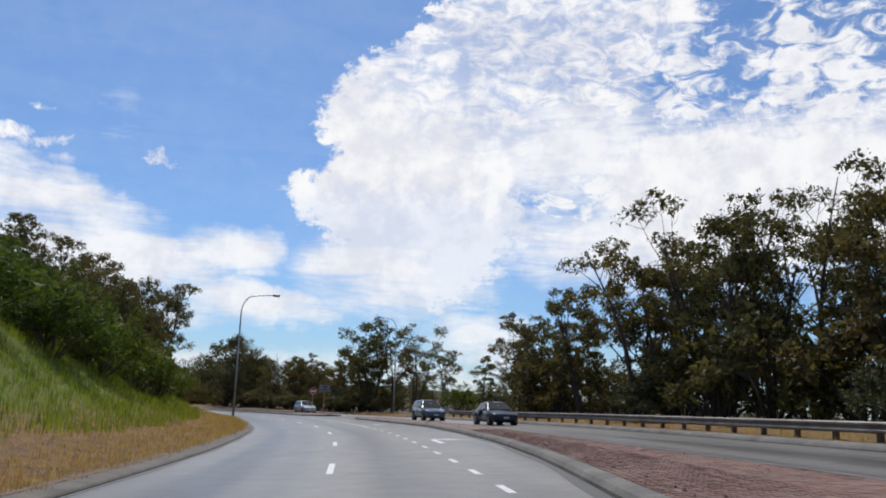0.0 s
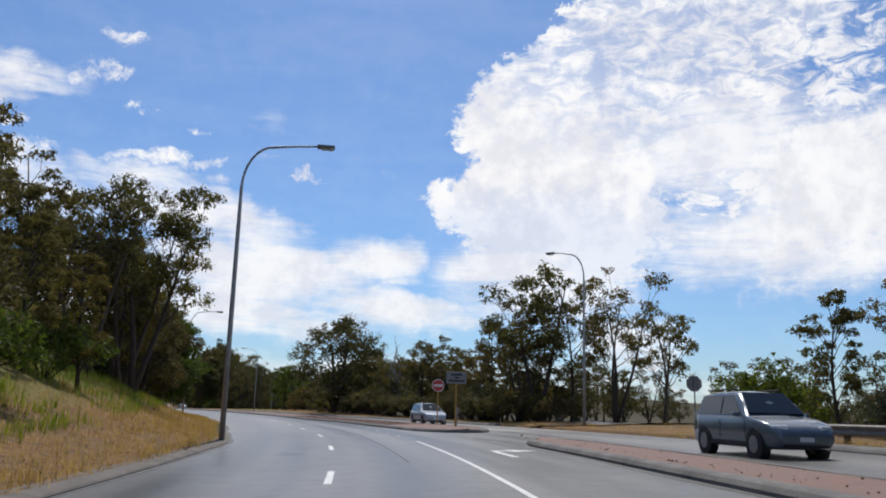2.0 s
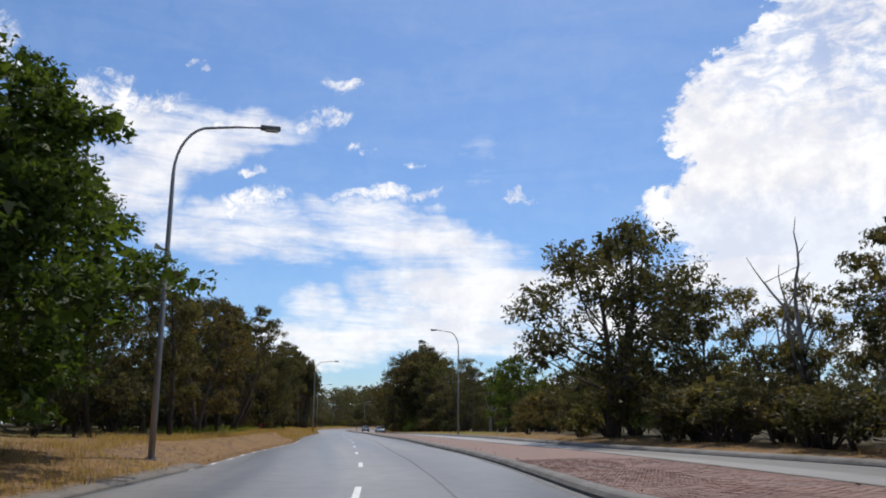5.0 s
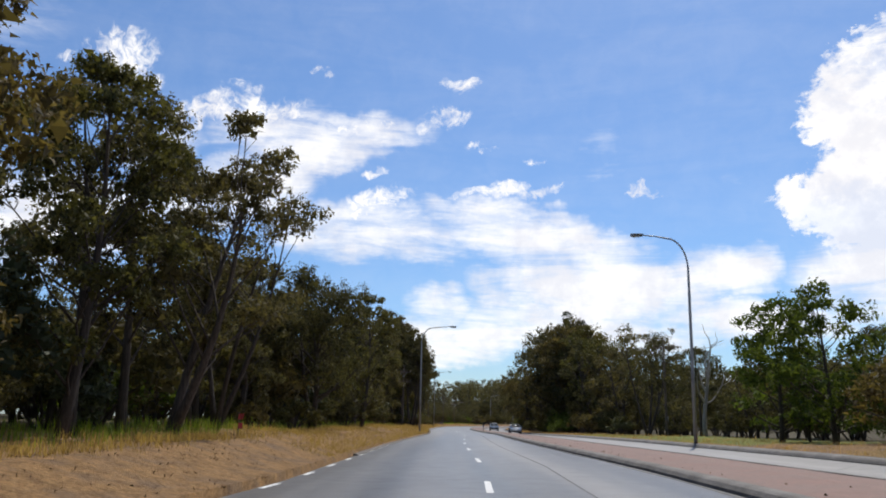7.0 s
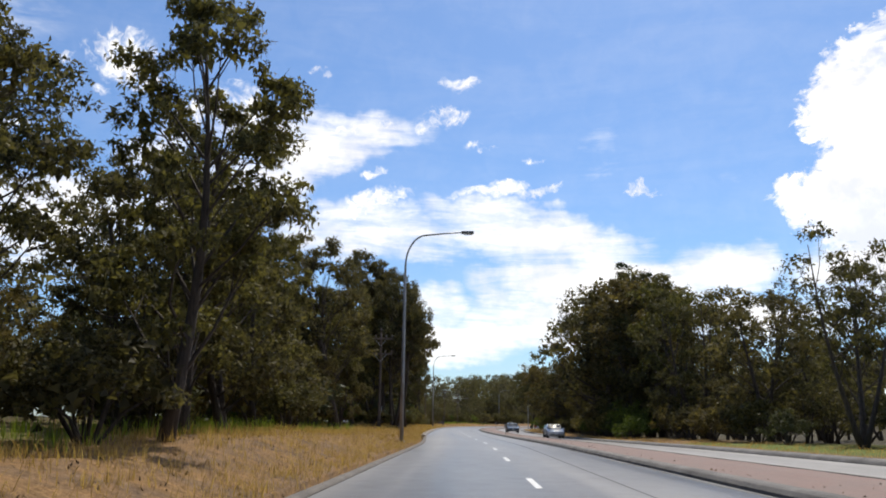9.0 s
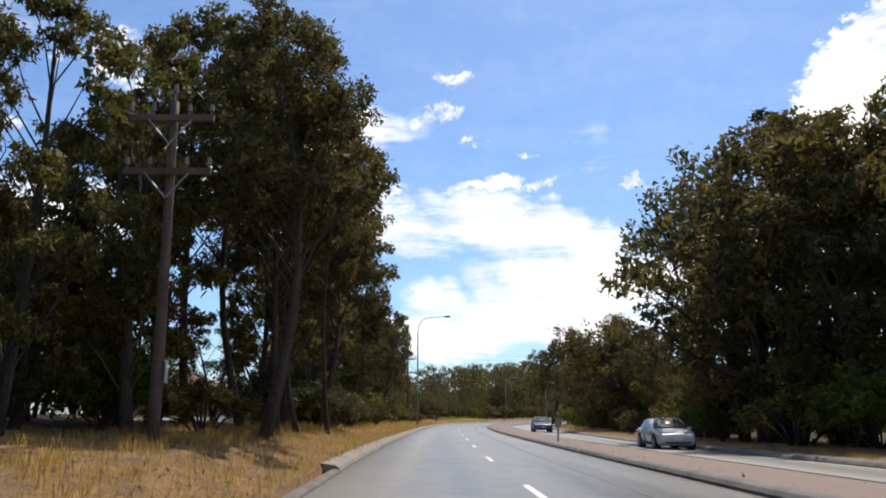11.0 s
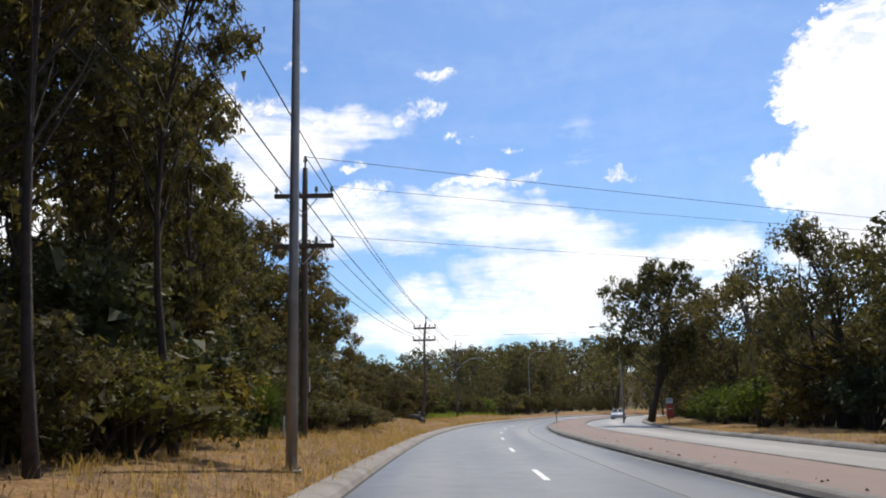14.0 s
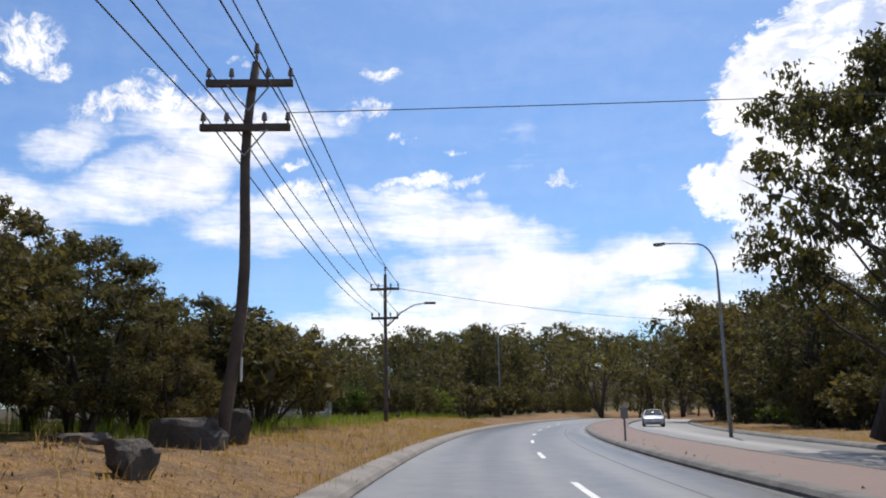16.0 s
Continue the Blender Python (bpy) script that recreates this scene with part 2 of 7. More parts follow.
def bump(tree, shader, height, strength=0.4, distance=0.02):
    n = mnode(tree, "ShaderNodeBump", Height=height, Strength=strength, Distance=distance)
    put(shader, "Normal", n.outputs[0])


def mottled(name, dark, light, scale, rough=0.85, fine=None, strength=0.4, distance=0.02, spec=0.5, metal=0.0):
    m, t, b = material(name, light, rough, metal, spec)
    v = place(t)
    big = mnoise(t, v, scale, 5)
    small = mnoise(t, v, fine or scale * 14, 4, 0.7)
    col = mmix(t, 0.35, mramp(t, big, (0.3, dark), (0.7, light)), mramp(t, small, (0.25, dark), (0.75, light)))
    put(b, "Base Color", col)
    bump(t, b, small, strength, distance)
    return m


def foliage(name, dark, light, trans=0.25, rough=0.68):
    m, t, b = material(name, light, rough, 0, 0.2)
    g = t.nodes.new("ShaderNodeNewGeometry")
    o = t.nodes.new("ShaderNodeObjectInfo")
    c1 = mramp(t, g.outputs["Random Per Island"], (0.0, dark), (0.6, tuple((a + 2 * c) / 3 for a, c in zip(dark, light))), (1.0, light))
    tint = mramp(t, o.outputs["Random"], (0.0, (0.75, 0.8, 0.7)), (0.5, (1, 1, 1)), (1.0, (1.2, 1.05, 0.85)))
    col = mmix(t, 1.0, c1, tint, "MULTIPLY")
    put(b, "Base Color", col)
    tr = mnode(t, "ShaderNodeBsdfTranslucent", Color=mmix(t, 1.0, col, (1.25, 1.28, 0.7), "MULTIPLY"))
    mx = mnode(t, "ShaderNodeMixShader")
    mx.inputs[0].default_value = trans
    t.links.new(b.outputs[0], mx.inputs[1])
    t.links.new(tr.outputs[0], mx.inputs[2])
    t.links.new(mx.outputs[0], t.nodes["Material Output"].inputs[0])
    return m


LEAF = foliage("gum_leaves", (0.040, 0.037, 0.021), (0.150, 0.128, 0.062), 0.38)
LEAF_OLIVE = foliage("olive_leaves", (0.046, 0.043, 0.020), (0.175, 0.153, 0.060), 0.38)
LEAF_GREEN = foliage("bright_leaves", (0.030, 0.048, 0.012), (0.120, 0.165, 0.034), 0.38)
LEAF_GREY = foliage("grey_leaves", (0.04, 0.048, 0.03), (0.10, 0.115, 0.07))
NEEDLE = foliage("pine_needles", (0.020, 0.030, 0.012), (0.055, 0.070, 0.028), 0.1)
DRY = foliage("dry_grass", (0.22, 0.132, 0.052), (0.50, 0.335, 0.145), 0.5, 0.8)
FRESH = foliage("fresh_grass", (0.07, 0.12, 0.014), (0.30, 0.38, 0.05), 0.3, 0.6)


def bark_material():
    m, t, b = material("bark", (0.12, 0.09, 0.07), 0.9)
    v = place(t, (9, 9, 1.2))
    n = mnoise(t, v, 1.5, 6, 0.65)
    o = t.nodes.new("ShaderNodeObjectInfo")
    dark = mramp(t, n, (0.3, (0.022, 0.017, 0.013)), (0.7, (0.085, 0.065, 0.05)))
    pale = mramp(t, n, (0.3, (0.05, 0.038, 0.03)), (0.7, (0.16, 0.125, 0.1)))
    put(b, "Base Color", mmix(t, mramp(t, o.outputs["Random"], (0.6, (0, 0, 0)), (0.95, (0.8, 0.8, 0.8))), dark, pale))
    bump(t, b, n, 0.8, 0.05)
    return m


BARK = bark_material()
DARK_BARK = mottled("dark_bark", (0.022, 0.017, 0.014), (0.085, 0.065, 0.05), 5.0, 0.9, 30, 0.8, 0.03)
KERB_STAINED = mottled("stained_kerb_concrete", (0.075, 0.070, 0.064), (0.24, 0.225, 0.205), 1.1, 0.92, 22, 0.9, 0.02)
DEAD = mottled("dead_wood", (0.16, 0.14, 0.12), (0.36, 0.33, 0.29), 2.0)
TIMBER = mottled("weathered_pole_timber", (0.05, 0.038, 0.03), (0.16, 0.12, 0.09), 2.5, 0.85, 30)
STEEL = mottled("galvanised_steel", (0.20, 0.20, 0.205), (0.36, 0.36, 0.37), 3.0, 0.5, 40, 0.1, 0.002, 0.5, 0.6)
RAIL_STEEL = mottled("weathered_rail_steel", (0.085, 0.07, 0.06), (0.24, 0.225, 0.205), 1.5, 0.55, 20, 0.15, 0.004, 0.5, 0.5)
CONCRETE = mottled("kerb_concrete", (0.13, 0.115, 0.10), (0.30, 0.268, 0.24), 1.3, 0.9, 30, 0.5, 0.01)
WHITE_LINE = mottled("worn_white_line", (0.45, 0.45, 0.44), (0.82, 0.82, 0.80), 6.0, 0.65, 60, 0.2, 0.003)
ROCK = mottled("granite_boulder", (0.035, 0.031, 0.027), (0.13, 0.108, 0.088), 1.6, 0.9, 18, 0.8, 0.05)
BLACK = mottled("black_rubber", (0.012, 0.012, 0.012), (0.03, 0.03, 0.03), 6.0, 0.8)
CERAMIC = mottled("glazed_insulator", (0.12, 0.09, 0.07), (0.22, 0.17, 0.14), 4.0, 0.25)


def asphalt_material(name, dark, light, rough):
    m, t, b = material(name, light, rough, 0, 0.5)
    v = place(t)
    grain = mnoise(t, v, 55, 3, 0.8)
    patch = mnoise(t, v, 0.22, 5, 0.6)
    blot = mnoise(t, v, 1.7, 4, 0.6)
    col = mmix(t, 0.5, mramp(t, patch, (0.3, dark), (0.7, light)), mramp(t, grain, (0.3, dark), (0.7, light)))
    col = mmix(t, mramp(t, blot, (0.55, (0, 0, 0)), (0.75, (0.45, 0.45, 0.45))), col, tuple(0.75 * c for c in dark))
    crack = mnode(t, "ShaderNodeTexVoronoi", Vector=v, Scale=0.35)
    crack.feature = "DISTANCE_TO_EDGE"
    gate = mnoise(t, v, 0.11, 2)
    line = mramp(t, crack.outputs["Distance"], (0.0, (1, 1, 1)), (0.012, (0, 0, 0)))
    col = mmix(t, mmix(t, 1.0, line, mramp(t, gate, (0.56, (0, 0, 0)), (0.62, (0.6, 0.6, 0.6))), "MULTIPLY"), col, (0.02, 0.02, 0.02))
    tracks = mnoise(t, place(t, (0.012, 0.55, 1), "UV"), 1.0, 2, 0.5)  # wheel tracks along the lanes
    stains = mnoise(t, place(t, (0.06, 0.9, 1), "UV"), 1.0, 4, 0.65)
    col = mmix(t, 1.0, col, mramp(t, tracks, (0.34, (0.5, 0.5, 0.5)), (0.5, (1, 1, 1)), (0.68, (1.5, 1.48, 1.45))), "MULTIPLY")
    col = mmix(t, mramp(t, stains, (0.55, (0, 0, 0)), (0.75, (0.4, 0.4, 0.4))), col, tuple(0.6 * c for c in dark))
    put(b, "Base Color", col)
    put(b, "Roughness", mmix(t, 0.6, mramp(t, blot, (0.3, (rough - 0.08,) * 3), (0.8, (rough + 0.08,) * 3)), mramp(t, tracks, (0.35, (rough - 0.14,) * 3), (0.65, (rough + 0.06,) * 3))))
    bump(t, b, grain, 0.25, 0.006)
    return m


ASPHALT = asphalt_material("worn_asphalt", (0.082, 0.077, 0.071), (0.158, 0.150, 0.139), 0.42)
ASPHALT_PALE = asphalt_material("pale_asphalt", (0.13, 0.125, 0.115), (0.21, 0.20, 0.19), 0.55)


def paver_material():
    m, t, b = material("red_brick_paving", (0.3, 0.12, 0.08), 0.85)
    v = place(t, (1, 1, 1), "UV")
    k = mnode(t, "ShaderNodeTexBrick", Vector=v, Scale=1.0)
    k.inputs["Color1"].default_value, k.inputs["Color2"].default_value = (0.185, 0.088, 0.068, 1), (0.245, 0.122, 0.095, 1)
    k.inputs["Mortar"].default_value = (0.17, 0.12, 0.09, 1)
    k.inputs["Mortar Size"].default_value, k.inputs["Brick Width"].default_value, k.inputs["Row Height"].default_value = 0.008, 0.23, 0.115
    dirt = mnoise(t, v, 0.9, 5)
    col = mmix(t, mramp(t, dirt, (0.34, (0, 0, 0)), (0.66, (0.7, 0.7, 0.7))), k.outputs[0], (0.165, 0.125, 0.108))
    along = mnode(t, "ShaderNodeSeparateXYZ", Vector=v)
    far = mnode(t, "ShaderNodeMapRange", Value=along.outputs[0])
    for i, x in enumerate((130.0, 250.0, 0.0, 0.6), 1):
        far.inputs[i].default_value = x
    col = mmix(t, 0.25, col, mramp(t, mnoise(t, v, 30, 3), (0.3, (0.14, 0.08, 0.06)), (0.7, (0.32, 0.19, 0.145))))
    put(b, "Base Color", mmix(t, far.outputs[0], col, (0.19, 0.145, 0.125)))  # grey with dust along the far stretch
    bump(t, b, k.outputs["Fac"], 0.5, -0.01)
    return m


PAVER = paver_material()


def ground_material():
    """Straw, earth and green grass, by patches and by the vertex colour that marks where the lawn is green."""
    m, t, b = material("grassy_ground", (0.3, 0.2, 0.1), 0.95, 0, 0.2)
    v = place(t)
    big, mid, fine = mnoise(t, v, 0.12, 4), mnoise(t, v, 1.1, 5), mnoise(t, v, 16, 4, 0.75)
    straw = mramp(t, fine, (0.25, (0.135, 0.068, 0.03)), (0.55, (0.27, 0.162, 0.072)), (0.8, (0.42, 0.28, 0.13)))
    soil = mramp(t, fine, (0.3, (0.10, 0.065, 0.04)), (0.75, (0.25, 0.17, 0.11)))
    green = mramp(t, fine, (0.25, (0.045, 0.075, 0.012)), (0.6, (0.13, 0.20, 0.03)), (0.85, (0.26, 0.32, 0.07)))
    tuft = mnoise(t, v, 4.2, 5, 0.7)
    col = mmix(t, mramp(t, mid, (0.46, (0, 0, 0)), (0.64, (0.85, 0.85, 0.85))), straw, soil)
    col = mmix(t, 1.0, col, mramp(t, tuft, (0.3, (0.55, 0.52, 0.48)), (0.5, (1, 1, 1)), (0.72, (1.35, 1.3, 1.2))), "MULTIPLY")
    a = t.nodes.new("ShaderNodeAttribute")
    a.attribute_name = "lawn"
    g = mnode(t, "ShaderNodeMath")
    g.operation, g.use_clamp = "MULTIPLY_ADD", True
    put(g, 0, big)
    g.inputs[1].default_value = 1.2
    sh = mnode(t, "ShaderNodeMath")
    sh.operation = "ADD"
    put(sh, 0, a.outputs["Fac"])
    sh.inputs[1].default_value = -0.85
    put(g, 2, sh.outputs[0])
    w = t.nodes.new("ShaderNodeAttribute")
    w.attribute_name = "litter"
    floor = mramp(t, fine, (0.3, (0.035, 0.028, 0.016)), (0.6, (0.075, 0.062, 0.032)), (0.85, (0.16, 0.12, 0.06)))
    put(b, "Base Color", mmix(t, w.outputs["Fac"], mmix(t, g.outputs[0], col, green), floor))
    bump(t, b, fine, 0.9, 0.06)
    return m


GROUND = ground_material()
PAINT = {}


def paint(name, col, rough=0.3, coat=0.6):
    if name not in PAINT:
        m, t, b = material(name, col, rough, 0.2, 0.5)
        b.inputs["Coat Weight"].default_value = coat
        v = place(t)
        n = mnoise(t, v, 3, 4)
        put(b, "Base Color", mramp(t, n, (0.3, tuple(0.85 * c for c in col)), (0.7, col)))
        PAINT[name] = m
    return PAINT[name]

# ---- mesh helpers ----
def mesh_ob(name, verts, faces, mat, parent=None, smooth=False, label=""):
    me = bpy.data.meshes.new(name)
    me.from_pydata([tuple(v) for v in verts], [], faces)
    if mat:
        me.materials.append(mat)
    if smooth:
        me.polygons.foreach_set("use_smooth", [True] * len(me.polygons))
    me.update()
    ob = new(name, me)
    if parent:
        ob.parent = parent
    return tagged(ob, label)


def part(name, bm, mat, parent, label="", smooth=False):
    me = bpy.data.meshes.new(name)
    bm.to_mesh(me)
    bm.free()
    me.materials.append(mat)
    if smooth:
        me.polygons.foreach_set("use_smooth", [True] * len(me.polygons))
    ob = new(name, me)
    ob.parent = parent
    return tagged(ob, label)


def box(bm, size, at=(0, 0, 0), turn=None, bevel=0.0):
    m = Matrix.Translation(at) @ (turn or Matrix()) @ Matrix.Diagonal((*size, 1))
    g = bmesh.ops.create_cube(bm, size=1, matrix=m)
    if bevel:
        es = list({e for v in g["verts"] for e in v.link_edges})
        bmesh.ops.bevel(bm, geom=es, offset=bevel, segments=2, affect="EDGES", profile=0.6)


def rod(bm, a, b, r1, r2=None, n=8):
    a, b = Vector(a), Vector(b)
    d = b - a
    m = Matrix.Translation((a + b) / 2) @ d.to_track_quat("Z", "Y").to_matrix().to_4x4()
    bmesh.ops.create_cone(bm, cap_ends=True, segments=n, radius1=r1, radius2=r1 if r2 is None else r2, depth=d.length, matrix=m)


def tube(points, radii, n=8, cap=True):
    """Verts and faces of a bent, tapered tube."""
    verts, faces = [], []
    pts = [Vector(p) for p in points]
    for i, p in enumerate(pts):
        d = (pts[min(i + 1, len(pts) - 1)] - pts[max(i - 1, 0)]).normalized()
        x = d.cross(Vector((0.31, 0.95, 0.05))).normalized()
        y = d.cross(x)
        for k in range(n):
            a = 2 * math.pi * k / n
            verts.append(p + (x * math.cos(a) + y * math.sin(a)) * radii[i])
    for i in range(len(pts) - 1):
        for k in range(n):
            faces.append((i * n + k, i * n + (k + 1) % n, (i + 1) * n + (k + 1) % n, (i + 1) * n + k))
    if cap:
        faces.append(tuple(range(n))[::-1])
        faces.append(tuple(range((len(pts) - 1) * n, len(pts) * n)))
    return verts, faces


# ---- the road's line: stations along the lane, offsets to the right of it ----
AXIS = [(0, -60), (0, -30), (0.0, 0.0), (-1.9, 22.4), (-5.0, 42.3), (-10.3, 62.2), (-17.3, 81.4), (-25.5, 99.0), (-35.4, 116.4), (-46.8, 133.3),
        (-58.2, 150.2), (-69.3, 167.0), (-80.4, 184.2), (-92.7, 203.2), (-105.9, 222.5), (-118.5, 241.4), (-131.1, 260.3), (-143.4, 279.7), (-154.3, 298.3), (-164.2, 317.6)]


def build_axis():
    pts = [Vector(p) for p in AXIS]
    fine = []
    for i in range(1, len(pts) - 2):
        a, b, c, d = pts[i - 1:i + 3]
        for k in range(20):
            u = k / 20
            fine.append(0.5 * (2 * b + (c - a) * u + (2 * a - 5 * b + 4 * c - d) * u * u + (3 * b - a - 3 * c + d) * u ** 3))
    p, d = pts[-2], (pts[-1] - pts[-3]).normalized()
    ang = math.atan2(d.y, d.x)
    for k in range(560):  # the bend to the right ahead
        bend = 1 / 330
        fine.append(p.copy())
        ang -= bend if k < 260 else 0
        p = p + Vector((math.cos(ang), math.sin(ang)))
    out, s = [], 0.0
    for a, b in zip(fine, fine[1:]):
        out.append((s, a, (b - a).normalized()))
        s += (b - a).length
    zero = min(out, key=lambda r: r[1].length)[0]
    return [(s - zero, p, d) for s, p, d in out]


LINE = build_axis()
LINE_S = np.array([r[0] for r in LINE])


def at(s, off, z=0.0):
    """The place at a station and an offset."""
    i = int(np.clip(np.searchsorted(LINE_S, s) - 1, 0, len(LINE) - 2))
    s0, p, d = LINE[i]
    p = p + d * (s - s0)
    return Vector((p.x + d.y * off, p.y - d.x * off, z + cross_fall(s) * min(max(off, -8.0), 18.0)))


def drop(x, y):
    """Station and offset of a place."""
    i = min(range(0, len(LINE), 1), key=lambda k: (LINE[k][1].x - x) ** 2 + (LINE[k][1].y - y) ** 2)
    s0, p, d = LINE[i]
    r = Vector((x, y)) - p
    return s0 + r.dot(d), r.x * d.y - r.y * d.x


def bearing(s):
    """Degrees to the left of +y in which the road runs."""
    d = LINE[int(np.clip(np.searchsorted(LINE_S, s), 0, len(LINE) - 1))][2]
    return math.degrees(math.atan2(-d.x, d.y))


def table(*pairs):
    xs, ys = [p[0] for p in pairs], [p[1] for p in pairs]
    return lambda s: float(np.interp(s, xs, ys))


left_edge = table((-60, -4.1), (11, -4.05), (22, -4.0), (34, -4.2), (54, -4.25), (64, -4.1), (70, -3.95), (76, -4.35), (82, -4.8), (90, -4.9), (104, -5.3), (120, -5.1), (138, -4.3), (160, -2.75), (185, -2.6), (226, -1.85), (263, -1.9), (290, -1.55), (308, -1.4), (340, -1.4))
lane_line = table((-60, -0.8), (77, -0.8), (89, -1.02), (125, -0.42), (146, 0.51), (165, 1.23), (192, 1.18), (225, 1.48), (297, 1.52), (332, 1.82))
median_left = table((-60, 1.95), (2, 2.28), (9, 2.71), (18, 3.64), (25, 4.15), (44, 4.91), (57, 4.91), (71, 5.25), (87, 4.06), (94, 3.81), (107, 3.81), (116, 3.05), (123, 3.38), (137, 4.23), (163, 4.91), (197, 4.65), (255, 4.82), (287, 4.65), (337, 4.65))
median_right = table((-60, 7.61), (10, 6.85), (27, 6.68), (71, 7.36), (89, 8.63), (115, 7.78), (133, 8.46), (164, 7.95), (217, 7.36), (277, 7.36), (354, 7.78))
far_edge = table((-60, 12.52), (57, 12.52), (73, 13.2), (97, 13.87), (123, 12.69), (142, 11.67), (192, 11.67), (247, 11.34), (297, 11.51), (337, 12.01), (365, 13.03), (397, 13.2))
cross_fall = table((-60, 0.035), (45, 0.032), (70, 0.024), (90, 0.016), (110, 0.01), (140, 0.012), (170, 0.018), (195, 0.012), (225, -0.002), (255, -0.02), (275, -0.03), (300, -0.026), (330, -0.018), (360, -0.024), (600, -0.024))
berm = table((-60, 0), (52, 0.1), (68, 0.8), (78, 1.2), (91, 1.3), (99, 1.4), (107, 1.1), (115, 0.7), (122, 0.4), (138, 0.3), (150, 0.35), (165, 0.45), (205, 0.45), (235, 0.25), (290, 0.3), (318, 0.25), (370, 0.25), (400, 0.3))
berm_foot = table((-60, 0.3), (60, 1.0), (115, 1.0), (135, 0.3))
berm_run = table((-60, 2.6), (60, 5.5), (115, 5.5), (135, 2.6))
bank = table((-60, 7.5), (15, 7.0), (45, 5.5), (80, 3.0), (110, 0.9), (135, 0.4), (400, 0.3))


def ramp01(x):
    x = min(max(x, 0.0), 1.0)
    return x * x * (3 - 2 * x)


def ground_height(s, off):
    le, fe = left_edge(s), far_edge(s)
    if le - 0.35 < off < fe + 0.35:
        return -0.25
    z = 0.10
    if off < le:
        d = le - off
        z += bank(s) * ramp01((d - 2.0) / 13.0) + 0.15 * ramp01((d - 0.3) / 2.0) + berm(s) * ramp01((d - berm_foot(s)) / berm_run(s))
    else:
        d = off - fe
        z += 0.15 * ramp01(d / 3)
    rough = noise.noise(Vector((s * 0.13, off * 0.13, 0))) * 0.25 + noise.noise(Vector((s * 0.5, off * 0.5, 4))) * 0.10
    z += rough * ramp01((d - 0.4) / 4)
    if off < le and 338 < s < 362:  # low mounds of earth
        z += 0.28 * max(0.0, noise.noise(Vector((s * 0.55, off * 0.8, 9)))) * ramp01((d - 0.8) / 1.2) * ramp01((s - 338) / 5) * ramp01((362 - s) / 5)
    if s > 400:
        z += 14 * ramp01((s - 425) / 190) * ramp01((abs(off - 5) - 14) / 30)
    return z


def build_ground():
    offs = [-150, -120, -95, -75, -60, -48, -38, -30, -24, -20, -17, -14.5, -12.5, -11, -9.5, -8.2, -7.2, -6.4]
    rel_l = [-2.4, -1.6, -1.0, -0.6, -0.36, -0.34]
    rel_r = [0.34, 0.36, 0.8, 1.5, 2.6, 4.0, 6, 8.5, 11.5, 15, 20, 26, 34, 44, 56, 72, 92, 120, 150]
    verts, faces, lawn, litter = [], [], [], []
    rows = []
    st = [-58 + 2 * i for i in range(360)]
    for s in st:
        le, fe = left_edge(s), far_edge(s)
        line = [le + o + 6.0 for o in offs] + [le + o for o in rel_l] + [fe + o for o in rel_r]
        line = sorted(line)
        row = []
        for o in line:
            row.append(len(verts))
            verts.append(at(s, o, ground_height(s, o)))
            d = le - o
            green = 0.0
            if d > 0:
                green = ramp01((d - 3.2) / 2.5) * (1.0 if s < 62 else 0.75 if s < 125 else 0.62 if 140 < s < 232 or 350 < s else 0.35)
            else:
                green = 1.0 if 178 < s < 232 and o > fe + 0.8 else 0.25
            lawn.append(green)
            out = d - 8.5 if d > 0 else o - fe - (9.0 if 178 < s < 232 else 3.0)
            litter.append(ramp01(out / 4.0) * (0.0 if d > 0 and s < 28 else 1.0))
        rows.append(row)
    for a, b in zip(rows, rows[1:]):
        for i in range(len(a) - 1):
            faces.append((a[i], a[i + 1], b[i + 1], b[i]))
    # out to the horizon
    ring = rows[0][:] + [r[-1] for r in rows[1:]] + rows[-1][-2::-1] + [r[0] for r in rows[-2:0:-1]]
    mid = Vector((-90, 240, 0))
    far = []
    for i in ring:
        v = Vector(verts[i]) - mid
        a = math.atan2(v.y, v.x)
        far.append(a)
    # keep the outer ring in order
    n = len(ring)
    base, outer = far[0], []
    for k in range(n):
        outer.append(base + 2 * math.pi * k / n)
    k0 = len(verts)
    for k in range(n):
        verts.append(mid + Vector((math.cos(outer[k]) * 4200, math.sin(outer[k]) * 4200, 0)))
        lawn.append(0.3)
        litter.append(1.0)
    for k in range(n):
        faces.append((ring[k], k0 + k, k0 + (k + 1) % n, ring[(k + 1) % n]))
    ob = mesh_ob("ground", verts, faces, GROUND, smooth=True)
    col = ob.data.attributes.new("lawn", "FLOAT", "POINT")
    col.data.foreach_set("value", lawn)
    ob.data.attributes.new("litter", "FLOAT", "POINT").data.foreach_set("value", litter)
    return tagged(ob, "dry straw-coloured grass verge with green patches and bare earth", "ground", kind="structure")


